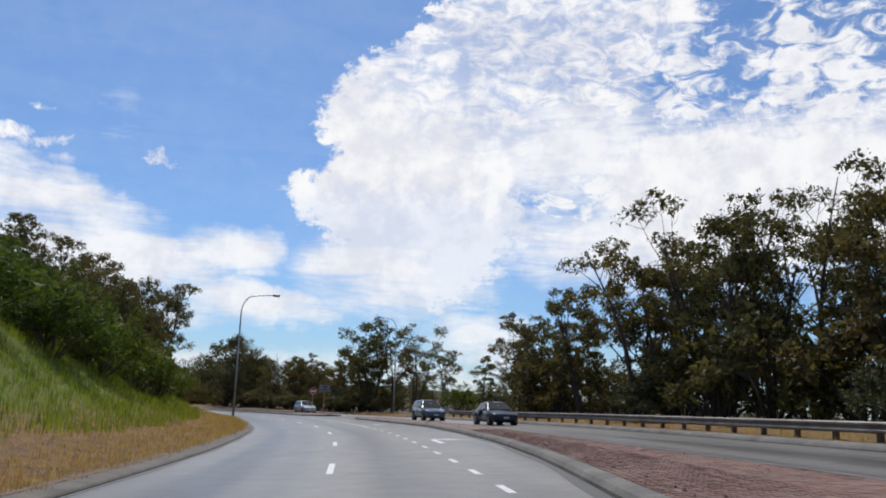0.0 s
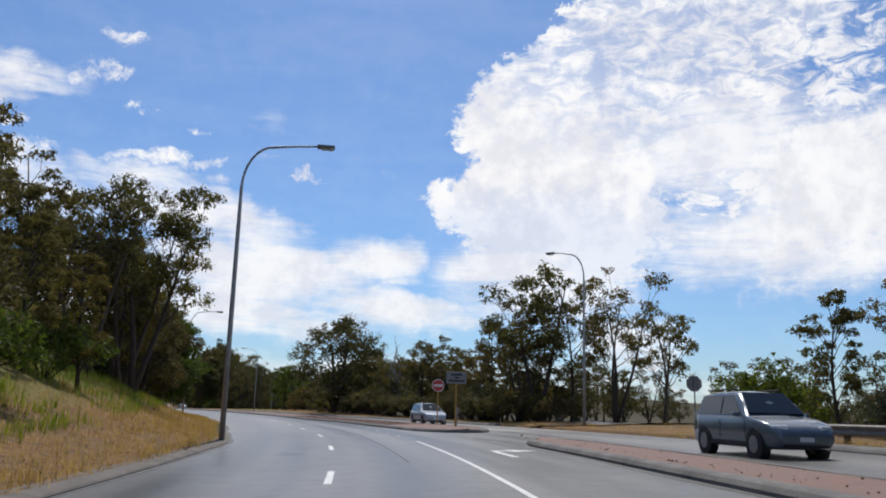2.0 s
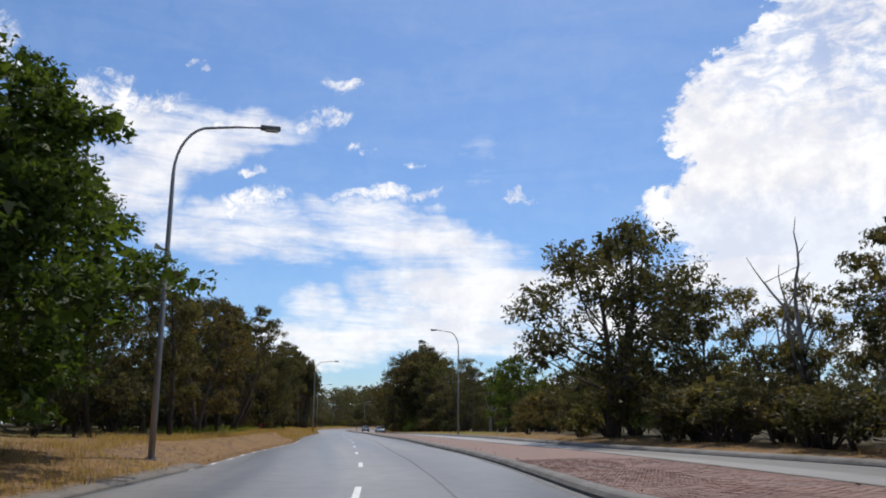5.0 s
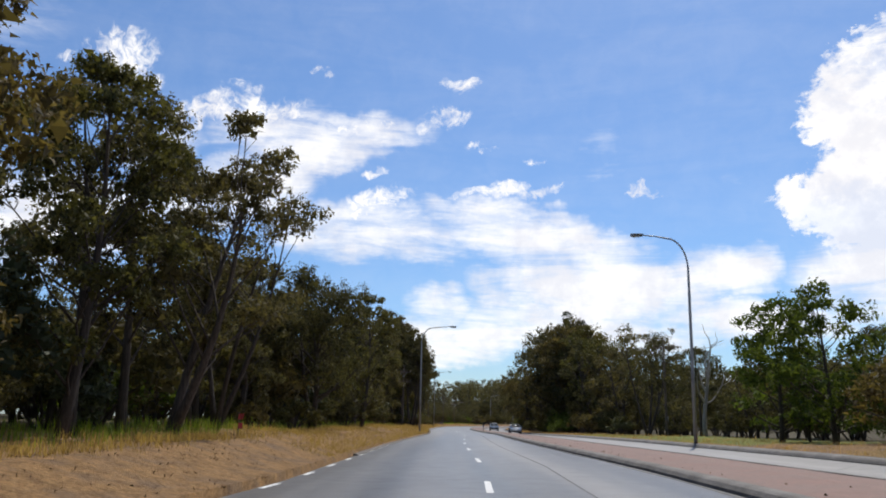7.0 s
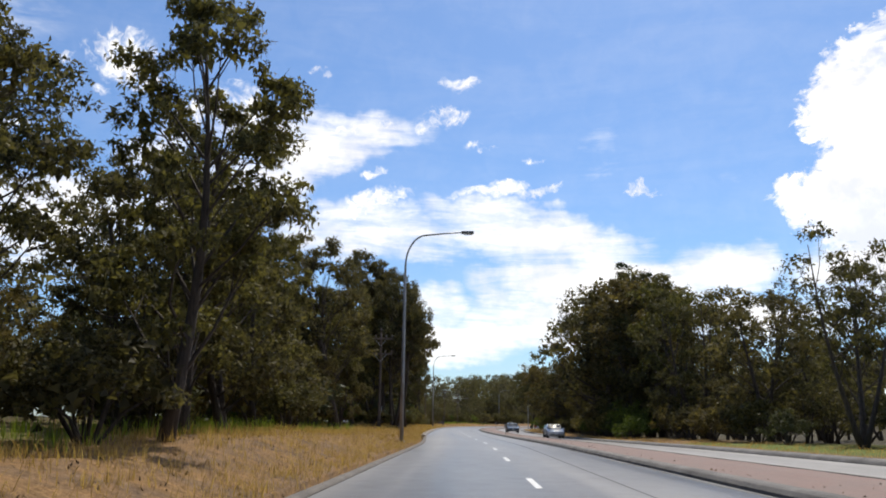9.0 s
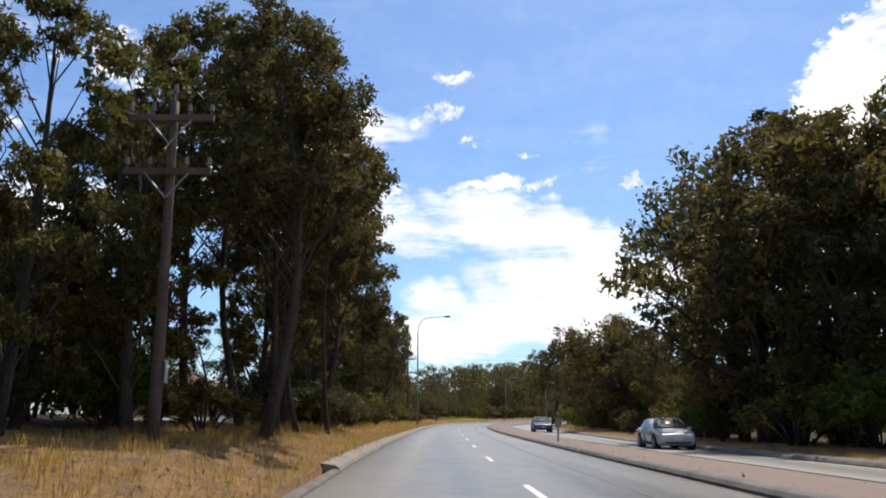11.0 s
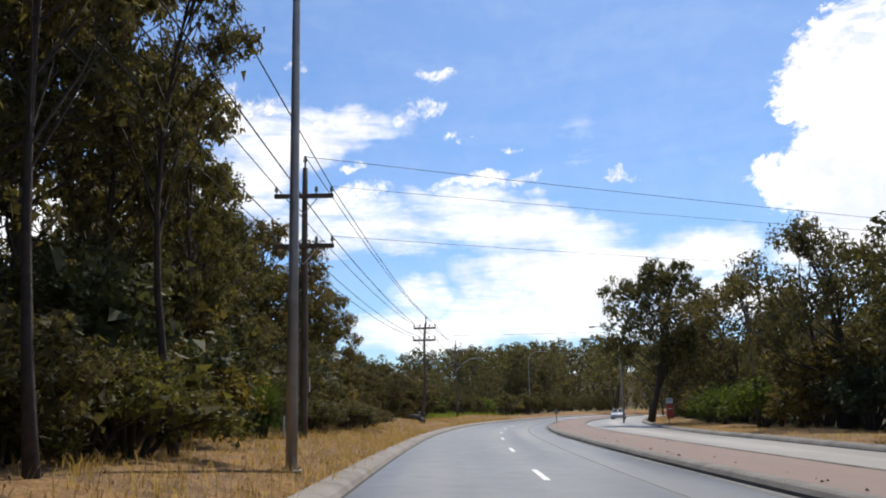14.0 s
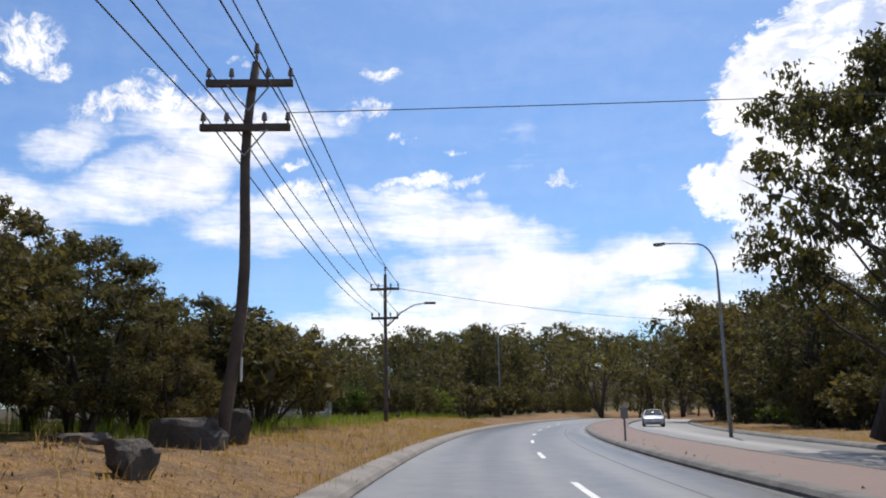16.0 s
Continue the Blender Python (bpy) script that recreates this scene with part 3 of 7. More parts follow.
def strip(name, s0, s1, lo, hi, z, mat, step=2.0, label="", category="", cols=1):
    """A level ribbon between two offsets."""
    verts, faces, uv = [], [], []
    n = max(2, int((s1 - s0) / step) + 1)
    for i in range(n):
        s = s0 + (s1 - s0) * i / (n - 1)
        a, b = lo(s), hi(s)
        for k in range(cols + 1):
            o = a + (b - a) * k / cols
            verts.append(at(s, o, z))
            uv.append((s, o))
    w = cols + 1
    for i in range(n - 1):
        for k in range(cols):
            faces.append((i * w + k, i * w + k + 1, (i + 1) * w + k + 1, (i + 1) * w + k))
    ob = mesh_ob(name, verts, faces, mat)
    layer = ob.data.uv_layers.new(name="UVMap")
    for lp in ob.data.loops:
        layer.data[lp.index].uv = uv[lp.vertex_index]
    return tagged(ob, label, category, kind="structure")


def kerb_profile(name, s0, s1, edge, side, mat, label, profile, step=2.0, parent=None):
    """A kerb swept along an edge. profile: distance from the edge away from the traffic, height."""
    verts, faces = [], []
    n = max(2, int((s1 - s0) / step) + 1)
    w = len(profile)
    for i in range(n):
        s = s0 + (s1 - s0) * i / (n - 1)
        for d, z in profile:
            verts.append(at(s, edge(s) + side * d, z))
    for i in range(n - 1):
        for k in range(w):
            a, b = i * w + k, i * w + (k + 1) % w
            f = (a, b, b + w, a + w)
            faces.append(f if side < 0 else f[::-1])
    faces += [tuple(range(w)), tuple(range((n - 1) * w, n * w))]
    ob = mesh_ob(name, verts, faces, mat, parent)
    return tagged(ob, label, "kerb" if not parent else "", kind="" if parent else "structure")


def median_island(s0, s1, lo, hi, round0=True, round1=True):
    """A raised island: concrete kerb all round, brick paving inside, ends rounded."""
    ring = []
    def width(s):
        f = 1.0
        if round0:
            f = min(f, math.sqrt(max(0.0, 1 - max(0.0, 1 - (s - s0) / 4.0) ** 2)))
        if round1:
            f = min(f, math.sqrt(max(0.0, 1 - max(0.0, 1 - (s1 - s) / 4.0) ** 2)))
        return f
    st = []
    s = s0
    while s < s1:
        st.append(s)
        s += 0.4 if (round0 and s - s0 < 4.4) or (round1 and s1 - s < 4.8) else 2.0
    st.append(s1)
    prof = [(0.0, -0.05), (0.0, 0.06), (0.05, 0.13), (0.12, 0.155), (0.30, 0.16), (0.30, 0.10)]
    root = tagged(new("median_island"), "raised red brick median island with weathered concrete kerb", "traffic island", kind="structure")
    lines = []
    for side in (-1, 1):
        for d, z in prof:
            row = []
            for s in st:
                mid, half = (lo(s) + hi(s)) / 2, (hi(s) - lo(s)) / 2 * max(0.03, width(s))
                row.append(at(s, mid + side * max(0.01, half - d), z))
            lines.append(row)
    w, verts, faces = len(prof), [], []
    for row in lines:
        verts += row
    n = len(st)
    for h in (0, 1):
        for k in range(w - 1):
            a, b = (h * w + k) * n, (h * w + k + 1) * n
            for i in range(n - 1):
                f = (a + i, a + i + 1, b + i + 1, b + i)
                faces.append(f if h else f[::-1])
    for end in (0, n - 1):
        faces.append(tuple(k * n + end for k in range(w)) + tuple((w + k) * n + end for k in range(w))[::-1])
    mesh_ob("kerb", verts, faces, KERB_STAINED, root, label="stained concrete kerb")
    verts, faces, uv = [], [], []
    for s in st:
        mid, half = (lo(s) + hi(s)) / 2, (hi(s) - lo(s)) / 2 * max(0.03, width(s))
        for k in range(5):
            o = mid + (k / 2 - 1) * max(0.005, half - 0.29)
            verts.append(at(s, o, 0.148 + 0.05 * (1 - abs(k / 2 - 1)) + 0.006 * math.sin(s * 1.7 + k)))
            uv.append((s, o))
    for i in range(n - 1):
        for k in range(4):
            faces.append((i * 5 + k, i * 5 + k + 1, i * 5 + k + 6, i * 5 + k + 5))
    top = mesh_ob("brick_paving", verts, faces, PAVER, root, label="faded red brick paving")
    layer = top.data.uv_layers.new(name="UVMap")
    for lp in top.data.loops:
        layer.data[lp.index].uv = uv[lp.vertex_index]
    return root


build_ground()
strip("road", -56, 462, lambda s: left_edge(s) - 0.1, lambda s: (median_left(s) + median_right(s)) / 2, 0.0, ASPHALT, 2.0, "worn grey asphalt road with dark seams", "road", 6)
strip("opposite_road", -56, 84, lambda s: (median_left(s) + median_right(s)) / 2, lambda s: far_edge(s) + 0.1, 0.0, ASPHALT, 2.0, "worn grey asphalt of the opposite carriageway", "road", 4)
# from the break on, sun glare is put into a paler asphalt colour
strip("opposite_road", 84, 462, lambda s: (median_left(s) + median_right(s)) / 2, lambda s: far_edge(s) + 0.1, 0.0, ASPHALT_PALE, 2.0, "worn asphalt of the opposite carriageway paled for sun glare", "road", 4)
SEAM = mottled("tar_seam", (0.018, 0.018, 0.019), (0.05, 0.05, 0.05), 3.0, 0.6, 40)
strip("gutter_seam", -56, 74, lambda s: median_left(s) - 0.20 - 0.05 * math.sin(s * 0.7), lambda s: median_left(s) + 0.02, 0.004, SEAM, 1.0, "dark strip along the median kerb", "tar seam")
strip("gutter_seam", 90, 450, lambda s: median_left(s) - 0.16 - 0.05 * math.sin(s * 0.7), lambda s: median_left(s) + 0.02, 0.004, SEAM, 1.0, "dark strip along the median kerb", "tar seam")
strip("gutter_seam", -56, 128, lambda s: left_edge(s) - 0.02, lambda s: left_edge(s) + 0.12 + 0.03 * math.sin(s * 0.9), 0.004, SEAM, 1.0, "dark tar seam along the roadside kerb", "tar seam")
strip("tar_seam", 60, 420, lambda s: lane_line(s) + 1.55, lambda s: lane_line(s) + 1.60, 0.003, SEAM, 1.0, "thin dark tar seam along the asphalt lane", "tar seam")
NEAR_MEDIAN = median_island(-56, 70, median_left, median_right, False, True)
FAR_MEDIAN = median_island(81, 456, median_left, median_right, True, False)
DARK_KERB = mottled("tarred_kerb", (0.07, 0.062, 0.054), (0.19, 0.165, 0.14), 1.6, 0.9, 26, 0.6, 0.015)
NEAR_PROFILE = [(0.0, -0.2), (0.0, 0.02), (0.03, 0.05), (0.12, 0.075), (0.30, 0.09), (0.50, 0.11), (0.52, -0.2)]
LEFT_PROFILE = [(0.0, -0.2), (0.0, 0.03), (0.05, 0.10), (0.12, 0.14), (0.40, 0.17), (0.42, -0.2)]
kerb_profile("kerb_left_near", -56, 128, lambda s: left_edge(s), -1, DARK_KERB, "dark tarred kerb edged with dry grass", NEAR_PROFILE)
SLIM_PROFILE = [(0.0, -0.2), (0.0, 0.02), (0.03, 0.05), (0.07, 0.065), (0.16, 0.07), (0.18, -0.2)]
kerb_profile("kerb_left_middle", 172, 244, lambda s: left_edge(s), -1, DARK_KERB, "low stained kerb edged with dry grass", SLIM_PROFILE)
kerb_profile("kerb_left_far", 244, 456, lambda s: left_edge(s), -1, CONCRETE, "weathered pinkish concrete kerb along straw-coloured verge", LEFT_PROFILE)
kerb_profile("kerb_right_near", -56, 72, lambda s: far_edge(s), 1, KERB_STAINED, "weathered concrete kerb of the opposite carriageway", LEFT_PROFILE)
kerb_profile("kerb_right_far", 99, 456, lambda s: far_edge(s), 1, KERB_STAINED, "weathered concrete kerb of the opposite carriageway", LEFT_PROFILE)


def dash(s0, length, off, width=0.12, z=0.004):
    return strip("lane_dash", s0, s0 + length, lambda s: off(s) - width / 2, lambda s: off(s) + width / 2, z, WHITE_LINE, 1.0)


def dashes(name, s0, s1, length, pitch, off, label, width=0.12):
    root = tagged(new(name), label, "road marking", kind="structure")
    s = s0
    while s < s1:
        d = dash(s, length, off, width)
        d.parent = root
        del d["kind"]
        s += pitch


dashes("lane_line", 4.2, 330, 2.6, 10.2, lane_line, "broken white lane line")
dashes("lane_line", 331, 450, 3.0, 10.2, lane_line, "broken white lane line")
dashes("turn_lane_line", 5, 43, 1.1, 3.0, lambda s: 1.7, "short broken line beside the turning lane")
dashes("edge_line", 122, 186, 1.2, 3.6, left_edge, "short broken edge line across the side entry")
strip("turn_lane_line", 44, 71, lambda s: 1.7 + 0.02 * (s - 44) - 0.05, lambda s: 1.7 + 0.02 * (s - 44) + 0.05, 0.004, WHITE_LINE, 2, "solid white line beside the turning lane", "road marking")
dashes("turn_lane_line", 76, 93, 0.9, 4.0, lambda s: 2.3 + 0.03 * (s - 76), "short broken line beside the turning lane")


def turn_arrow(s, off):
    """A painted arrow that bends to the right."""
    shape = [(-2.6, -0.10), (0.5, -0.10), (0.95, 0.10), (0.95, 0.55), (1.35, 0.55), (0.72, 1.45), (0.1, 0.55), (0.5, 0.55), (0.5, 0.32), (0.35, 0.10), (-2.6, 0.10)]
    ob = mesh_ob("turn_arrow", [at(s + 0.85 * a, off + 0.85 * b, 0.004) for a, b in shape], [tuple(range(len(shape)))], WHITE_LINE)
    return tagged(ob, "worn white right-turn arrow painted on asphalt", "road marking", kind="structure")


turn_arrow(28, 2.5)
turn_arrow(50.5, 3.1)
turn_arrow(64, 3.45)

# ---- trees and shrubs ----
def leaf_mesh(name, centres, radii, count, size, droop, rng, mat, slim=0.55):
    """Leafy puffs gathered into clumps: small leaves outside, broad shaded sprays inside, as one mesh."""
    puffs, reach, hearts, depth = [], [], [], []
    for c, r in zip(centres, radii):
        c = np.array(c)
        hearts.append(c)
        depth.append(min(r))
        n = 8 + int(rng.integers(0, 5))
        for k in range(n):
            a, z = k * 2.4 + rng.normal() * 0.5, rng.uniform(-0.55, 0.95)
            h = math.sqrt(1 - min(0.99, z * z))
            puffs.append(c + np.array([math.cos(a) * h * r[0], math.sin(a) * h * r[0], z * r[1]]) * rng.uniform(0.5, 0.95))
            reach.append(r[0] * rng.uniform(0.24, 0.46))
    puffs, reach = np.array(puffs), np.array(reach)
    inner = min(max(len(hearts) * 14, count // 9), count // 2)
    per = rng.multinomial(count - inner, reach ** 2 / (reach ** 2).sum())
    who = np.repeat(np.arange(len(puffs)), per)
    d = rng.normal(size=(len(who), 3))
    d /= np.linalg.norm(d, axis=1)[:, None] + 1e-9
    pos = puffs[who] + d * (reach[who] * rng.random(len(who)) ** 0.42 * (0.8 + 0.45 * rng.random(len(who))))[:, None] * np.array([1.0, 1.0, 0.8])
    deep, core = rng.integers(0, len(puffs), inner), rng.integers(0, len(hearts), inner)
    hearts, depth = np.array(hearts), np.array(depth)
    heart = rng.random(inner) < 0.5
    own = np.minimum(np.where(heart, depth[core] * 0.7, reach[deep]), 1.7 * size + 0.16)
    seat = np.where(heart[:, None], hearts[core], puffs[deep])
    pos = np.concatenate([pos, seat + rng.normal(size=(inner, 3)) * (np.where(heart, depth[core], reach[deep]) * 0.3)[:, None]])
    n = len(pos)
    az = rng.random(n) * 2 * np.pi
    el = rng.normal(-droop, 0.6, n)
    along = np.stack([np.cos(az) * np.cos(el), np.sin(az) * np.cos(el), np.sin(el)], 1)
    side = np.cross(along, rng.normal(size=(n, 3)))
    side /= np.linalg.norm(side, axis=1)[:, None] + 1e-9
    ln = size * (0.6 + 0.8 * rng.random(n))
    wd = ln * slim * (0.7 + 0.6 * rng.random(n))
    ln[-inner:] = own * rng.uniform(0.55, 0.85, inner)
    wd[-inner:] = ln[-inner:] * rng.uniform(0.7, 1.0, inner)
    ln, wd = ln[:, None], wd[:, None]
    v = np.stack([pos + side * wd * 0.5, pos + along * ln, pos - side * wd * 0.5], 1).reshape(-1, 3)
    me = bpy.data.meshes.new(name)
    me.vertices.add(3 * n)
    me.vertices.foreach_set("co", v.ravel())
    me.loops.add(3 * n)
    me.loops.foreach_set("vertex_index", np.arange(3 * n))
    me.polygons.add(n)
    me.polygons.foreach_set("loop_start", np.arange(0, 3 * n, 3))
    me.materials.append(mat)
    me.update(calc_edges=True)
    return me


def join_tubes(tubes):
    verts, faces = [], []
    for v, f in tubes:
        k = len(verts)
        verts += v
        faces += [tuple(i + k for i in q) for q in f]
    return verts, faces


def tree_master(name, seed, height, spread, clear, clumps, leaves, size, mat, trunk=0.22, droop=0.5, lean=0.06, forks=1, cone=0.0, flatness=0.75, bark=None):
    """A gum-like tree: tapered trunk, limbs that reach the clumps, leaves in clumps with gaps."""
    rng = np.random.default_rng(seed)
    root = new(name)
    tubes, centres, radii = [], [], []
    stems = []
    for k in range(forks):
        a = rng.random() * 6.28
        l = lean + (0.16 if forks > 1 else 0)
        top = Vector((math.cos(a) * l * height, math.sin(a) * l * height, height * (0.93 if k == 0 else 0.8)))
        bend = Vector((rng.normal() * 0.03, rng.normal() * 0.03, 0)) * height
        pts = [Vector((0, 0, -0.3)).lerp(top, u) * 1.0 + bend * math.sin(u * 3.14) for u in np.linspace(0, 1, 8)]
        tubes.append(tube(pts, [trunk * (1.25 if i == 0 else 1) * (1 - 0.88 * i / 7) for i in range(8)], 8))
        stems.append(pts)
    clumps = int(clumps * 1.5)
    for k in range(clumps):
        h = clear + (1 - clear) * ((k + 0.5) / clumps) ** 0.9
        stem = stems[k % forks]
        u = min(0.97, max(0.1, h - 0.10 - 0.08 * rng.random()))
        i = u * 7
        p0 = stem[int(i)].lerp(stem[min(7, int(i) + 1)], i - int(i))
        rel = (h - clear) / (1 - clear)
        prof = math.sqrt(max(0.08, 1 - (2 * rel - 0.85) ** 2 * 0.9)) if not cone else (1.02 - rel) ** cone
        a = k * 2.4 + rng.normal() * 0.5
        rr = spread * prof * (0.35 + 0.65 * rng.random() ** 0.6)
        c = Vector((p0.x + math.cos(a) * rr, p0.y + math.sin(a) * rr, h * height + rng.normal() * 0.02 * height))
        cr = spread * (0.25 + 0.17 * rng.random()) * (0.7 + 0.4 * prof)
        centres.append(tuple(c))
        radii.append((cr, cr * flatness))
        mid = p0.lerp(c, 0.5) + Vector((rng.normal() * 0.12, rng.normal() * 0.12, -0.10 * rr * 0.5 + rng.normal() * 0.1))
        r0 = trunk * (0.34 * (1 - 0.6 * u))
        tubes.append(tube([p0, mid, c], [r0, r0 * 0.7, r0 * 0.25], 4, False))
        for j in range(2 if leaves > 1200 else 0):
            e = c + Vector((rng.normal(), rng.normal(), rng.normal() * 0.6)).normalized() * cr * 0.8
            tubes.append(tube([mid.lerp(c, 0.5), mid.lerp(e, 0.75), e], [r0 * 0.5, r0 * 0.35, r0 * 0.12], 3, False))
    v, f = join_tubes(tubes)
    mesh_ob("trunk", v, f, bark or BARK, root, True)
    crown = new("crown", leaf_mesh("crown", centres, radii, leaves, size, droop, rng, mat))
    crown.parent = root
    return root


def shrub_master(name, seed, height, spread, clumps, leaves, size, mat, droop=0.0):
    rng = np.random.default_rng(seed)
    root = new(name)
    centres, radii, tubes = [], [], []
    for k in range(clumps):
        a, u = k * 2.4 + rng.normal() * 0.3, (k + 0.4) / clumps
        rr = spread * math.sqrt(u) * 0.8
        h = height * (0.28 + 0.5 * (1 - u) * (0.7 + 0.5 * rng.random()))
        c = Vector((math.cos(a) * rr, math.sin(a) * rr, h))
        cr = height * (0.24 + 0.12 * rng.random())
        centres.append(tuple(c))
        radii.append((cr * 1.1, cr))
        tubes.append(tube([Vector((0.05 * math.cos(a), 0.05 * math.sin(a), -0.2)), c * 0.5 + Vector((0, 0, 0.1)), c], [0.05, 0.035, 0.012], 5, False))
    v, f = join_tubes(tubes)
    mesh_ob("stem", v, f, BARK, root, True)
    crown = new("foliage", leaf_mesh("foliage", centres, radii, leaves, size, droop, rng, mat))
    crown.parent = root
    return root


MASTERS, USED, SPARES = {}, {}, []
DETAIL = {"near": (1.9, 0.44), "mid": (0.95, 0.62), "far": (0.28, 1.15), "backing": (0.3, 0.9), "distant": (0.065, 2.1)}  # share of leaves, and their size


def gum(seed, height, spread, clear, clumps, leaves, size, mat, *more):
    return lambda n, k: tree_master("gum_tree" if mat is not NEEDLE else "pine_tree", seed, height, spread, clear, clumps, int(leaves * n), size * k, mat, *more)


def bush(seed, height, spread, clumps, leaves, size, mat):
    return lambda n, k: shrub_master("shrub", seed, height, spread, clumps, int(leaves * n), size * k, mat)


KINDS = {
    "gum_a": gum(1, 12, 3.3, 0.38, 15, 6500, 0.36, LEAF),
    "gum_b": gum(2, 12, 2.7, 0.30, 16, 6200, 0.34, LEAF, 0.2, 0.6, 0.08, 2),
    "gum_c": gum(3, 12, 3.9, 0.45, 14, 6000, 0.38, LEAF_OLIVE, 0.24, 0.5, 0.1, 2),
    "gum_d": gum(4, 12, 2.4, 0.20, 18, 7000, 0.34, LEAF_OLIVE, 0.19, 0.7),
    "open_gum": gum(5, 12, 3.4, 0.50, 12, 3600, 0.32, LEAF, 0.17, 0.5, 0.1, 3, 0, 0.6),
    "round_gum": gum(6, 10, 5.0, 0.30, 22, 13500, 0.36, LEAF, 0.3, 0.4, 0.03, 3),
    "bushy": gum(7, 8, 2.9, 0.10, 18, 8000, 0.32, LEAF_GREEN, 0.16, 0.5),
    "bushy_dark": gum(8, 9, 3.0, 0.12, 18, 7500, 0.34, LEAF, 0.18, 0.5, 0.04, 2),
    "weeping": gum(9, 13, 4.2, 0.32, 24, 14500, 0.40, LEAF, 0.27, 1.25, 0.05, 2, 0, 1.0),
    "straight_gum": gum(13, 14, 2.9, 0.46, 15, 7000, 0.36, LEAF, 0.17, 0.5, 0.05, 1, 0.0, 0.8, DARK_BARK),
    "pine": gum(10, 14, 2.8, 0.12, 22, 6500, 0.34, NEEDLE, 0.24, -0.1, 0.02, 1, 0.8, 0.6),
    "shrub": bush(20, 2.4, 1.7, 10, 3000, 0.22, LEAF),
    "shrub_green": bush(21, 3.6, 3.0, 13, 3800, 0.32, LEAF_GREEN),
    "shrub_low": bush(22, 1.5, 1.5, 9, 2200, 0.18, LEAF_OLIVE),
    "shrub_grey": bush(23, 2.2, 1.6, 9, 2400, 0.22, LEAF_GREY),
}
BASE_H = {"gum_a": 12, "gum_b": 12, "gum_c": 12, "gum_d": 12, "open_gum": 12, "round_gum": 10, "bushy": 8, "bushy_dark": 9, "weeping": 13, "straight_gum": 14, "pine": 14,
          "shrub": 2.4, "shrub_green": 3.6, "shrub_low": 1.5, "shrub_grey": 2.2}
LOOKS = {
    "gum_a": "tall dark green gum tree with rough grey bark", "gum_b": "slender forked gum tree with dark drooping leaves",
    "gum_c": "spreading olive green gum tree with bare lower limbs", "gum_d": "narrow leafy olive gum tree clothed low down",
    "open_gum": "thin open-crowned gum tree showing its limbs", "round_gum": "broad round-crowned dark gum tree",
    "bushy": "bright green bushy tree clothed to the ground", "bushy_dark": "dense dark green bushy tree clothed to the ground",
    "weeping": "large weeping gum tree with hanging foliage", "straight_gum": "tall gum tree with one straight dark trunk", "pine": "tall dark conical pine tree",
    "shrub": "dark green leafy roadside shrub", "shrub_green": "large bright green rounded shrub", "shrub_low": "low olive green scrub bush", "shrub_grey": "pale grey-green leafy roadside shrub"}


def grow(kind, p, height, turn=None, wide=1.0, detail="mid"):
    """Set a plant of a kind, that high, at a place on the ground."""
    USED[kind] = USED.get(kind, 0) + 1
    turn = USED[kind] * 67.0 if turn is None else turn
    key = (kind, detail)
    if key not in MASTERS:
        low = "shrub" in kind
        MASTERS[key] = tagged(KINDS[kind](*DETAIL[detail]), LOOKS[kind], "shrub" if low else "tree", "roadside shrubs" if low else "roadside trees")
        SPARES.append(MASTERS[key])
    k = height / BASE_H[kind]
    return copy_thing(MASTERS[key], pose(p[0], p[1], p[2], 0, 0, turn) @ Matrix.Diagonal((k * wide, k * wide, k, 1)))


def spot(s, off, lift=0.0):
    return at(s, off, ground_height(s, off) + lift)


def garden(s, off):
    """Where the front gardens keep the view open to the house."""
    return s > 256 and 8.0 < -off < 60 and 0.27 < -off / (s - 245) < 0.58


def stand(s, off, kind, height, wide=1.0):
    d = abs(off)
    if height > 3.0 and garden(s, off):
        return None
    detail = "far" if s > 400 else "near" if d < 13 else "mid" if d < 30 else "far"
    return grow(kind, spot(s, off), height, None, wide, detail)


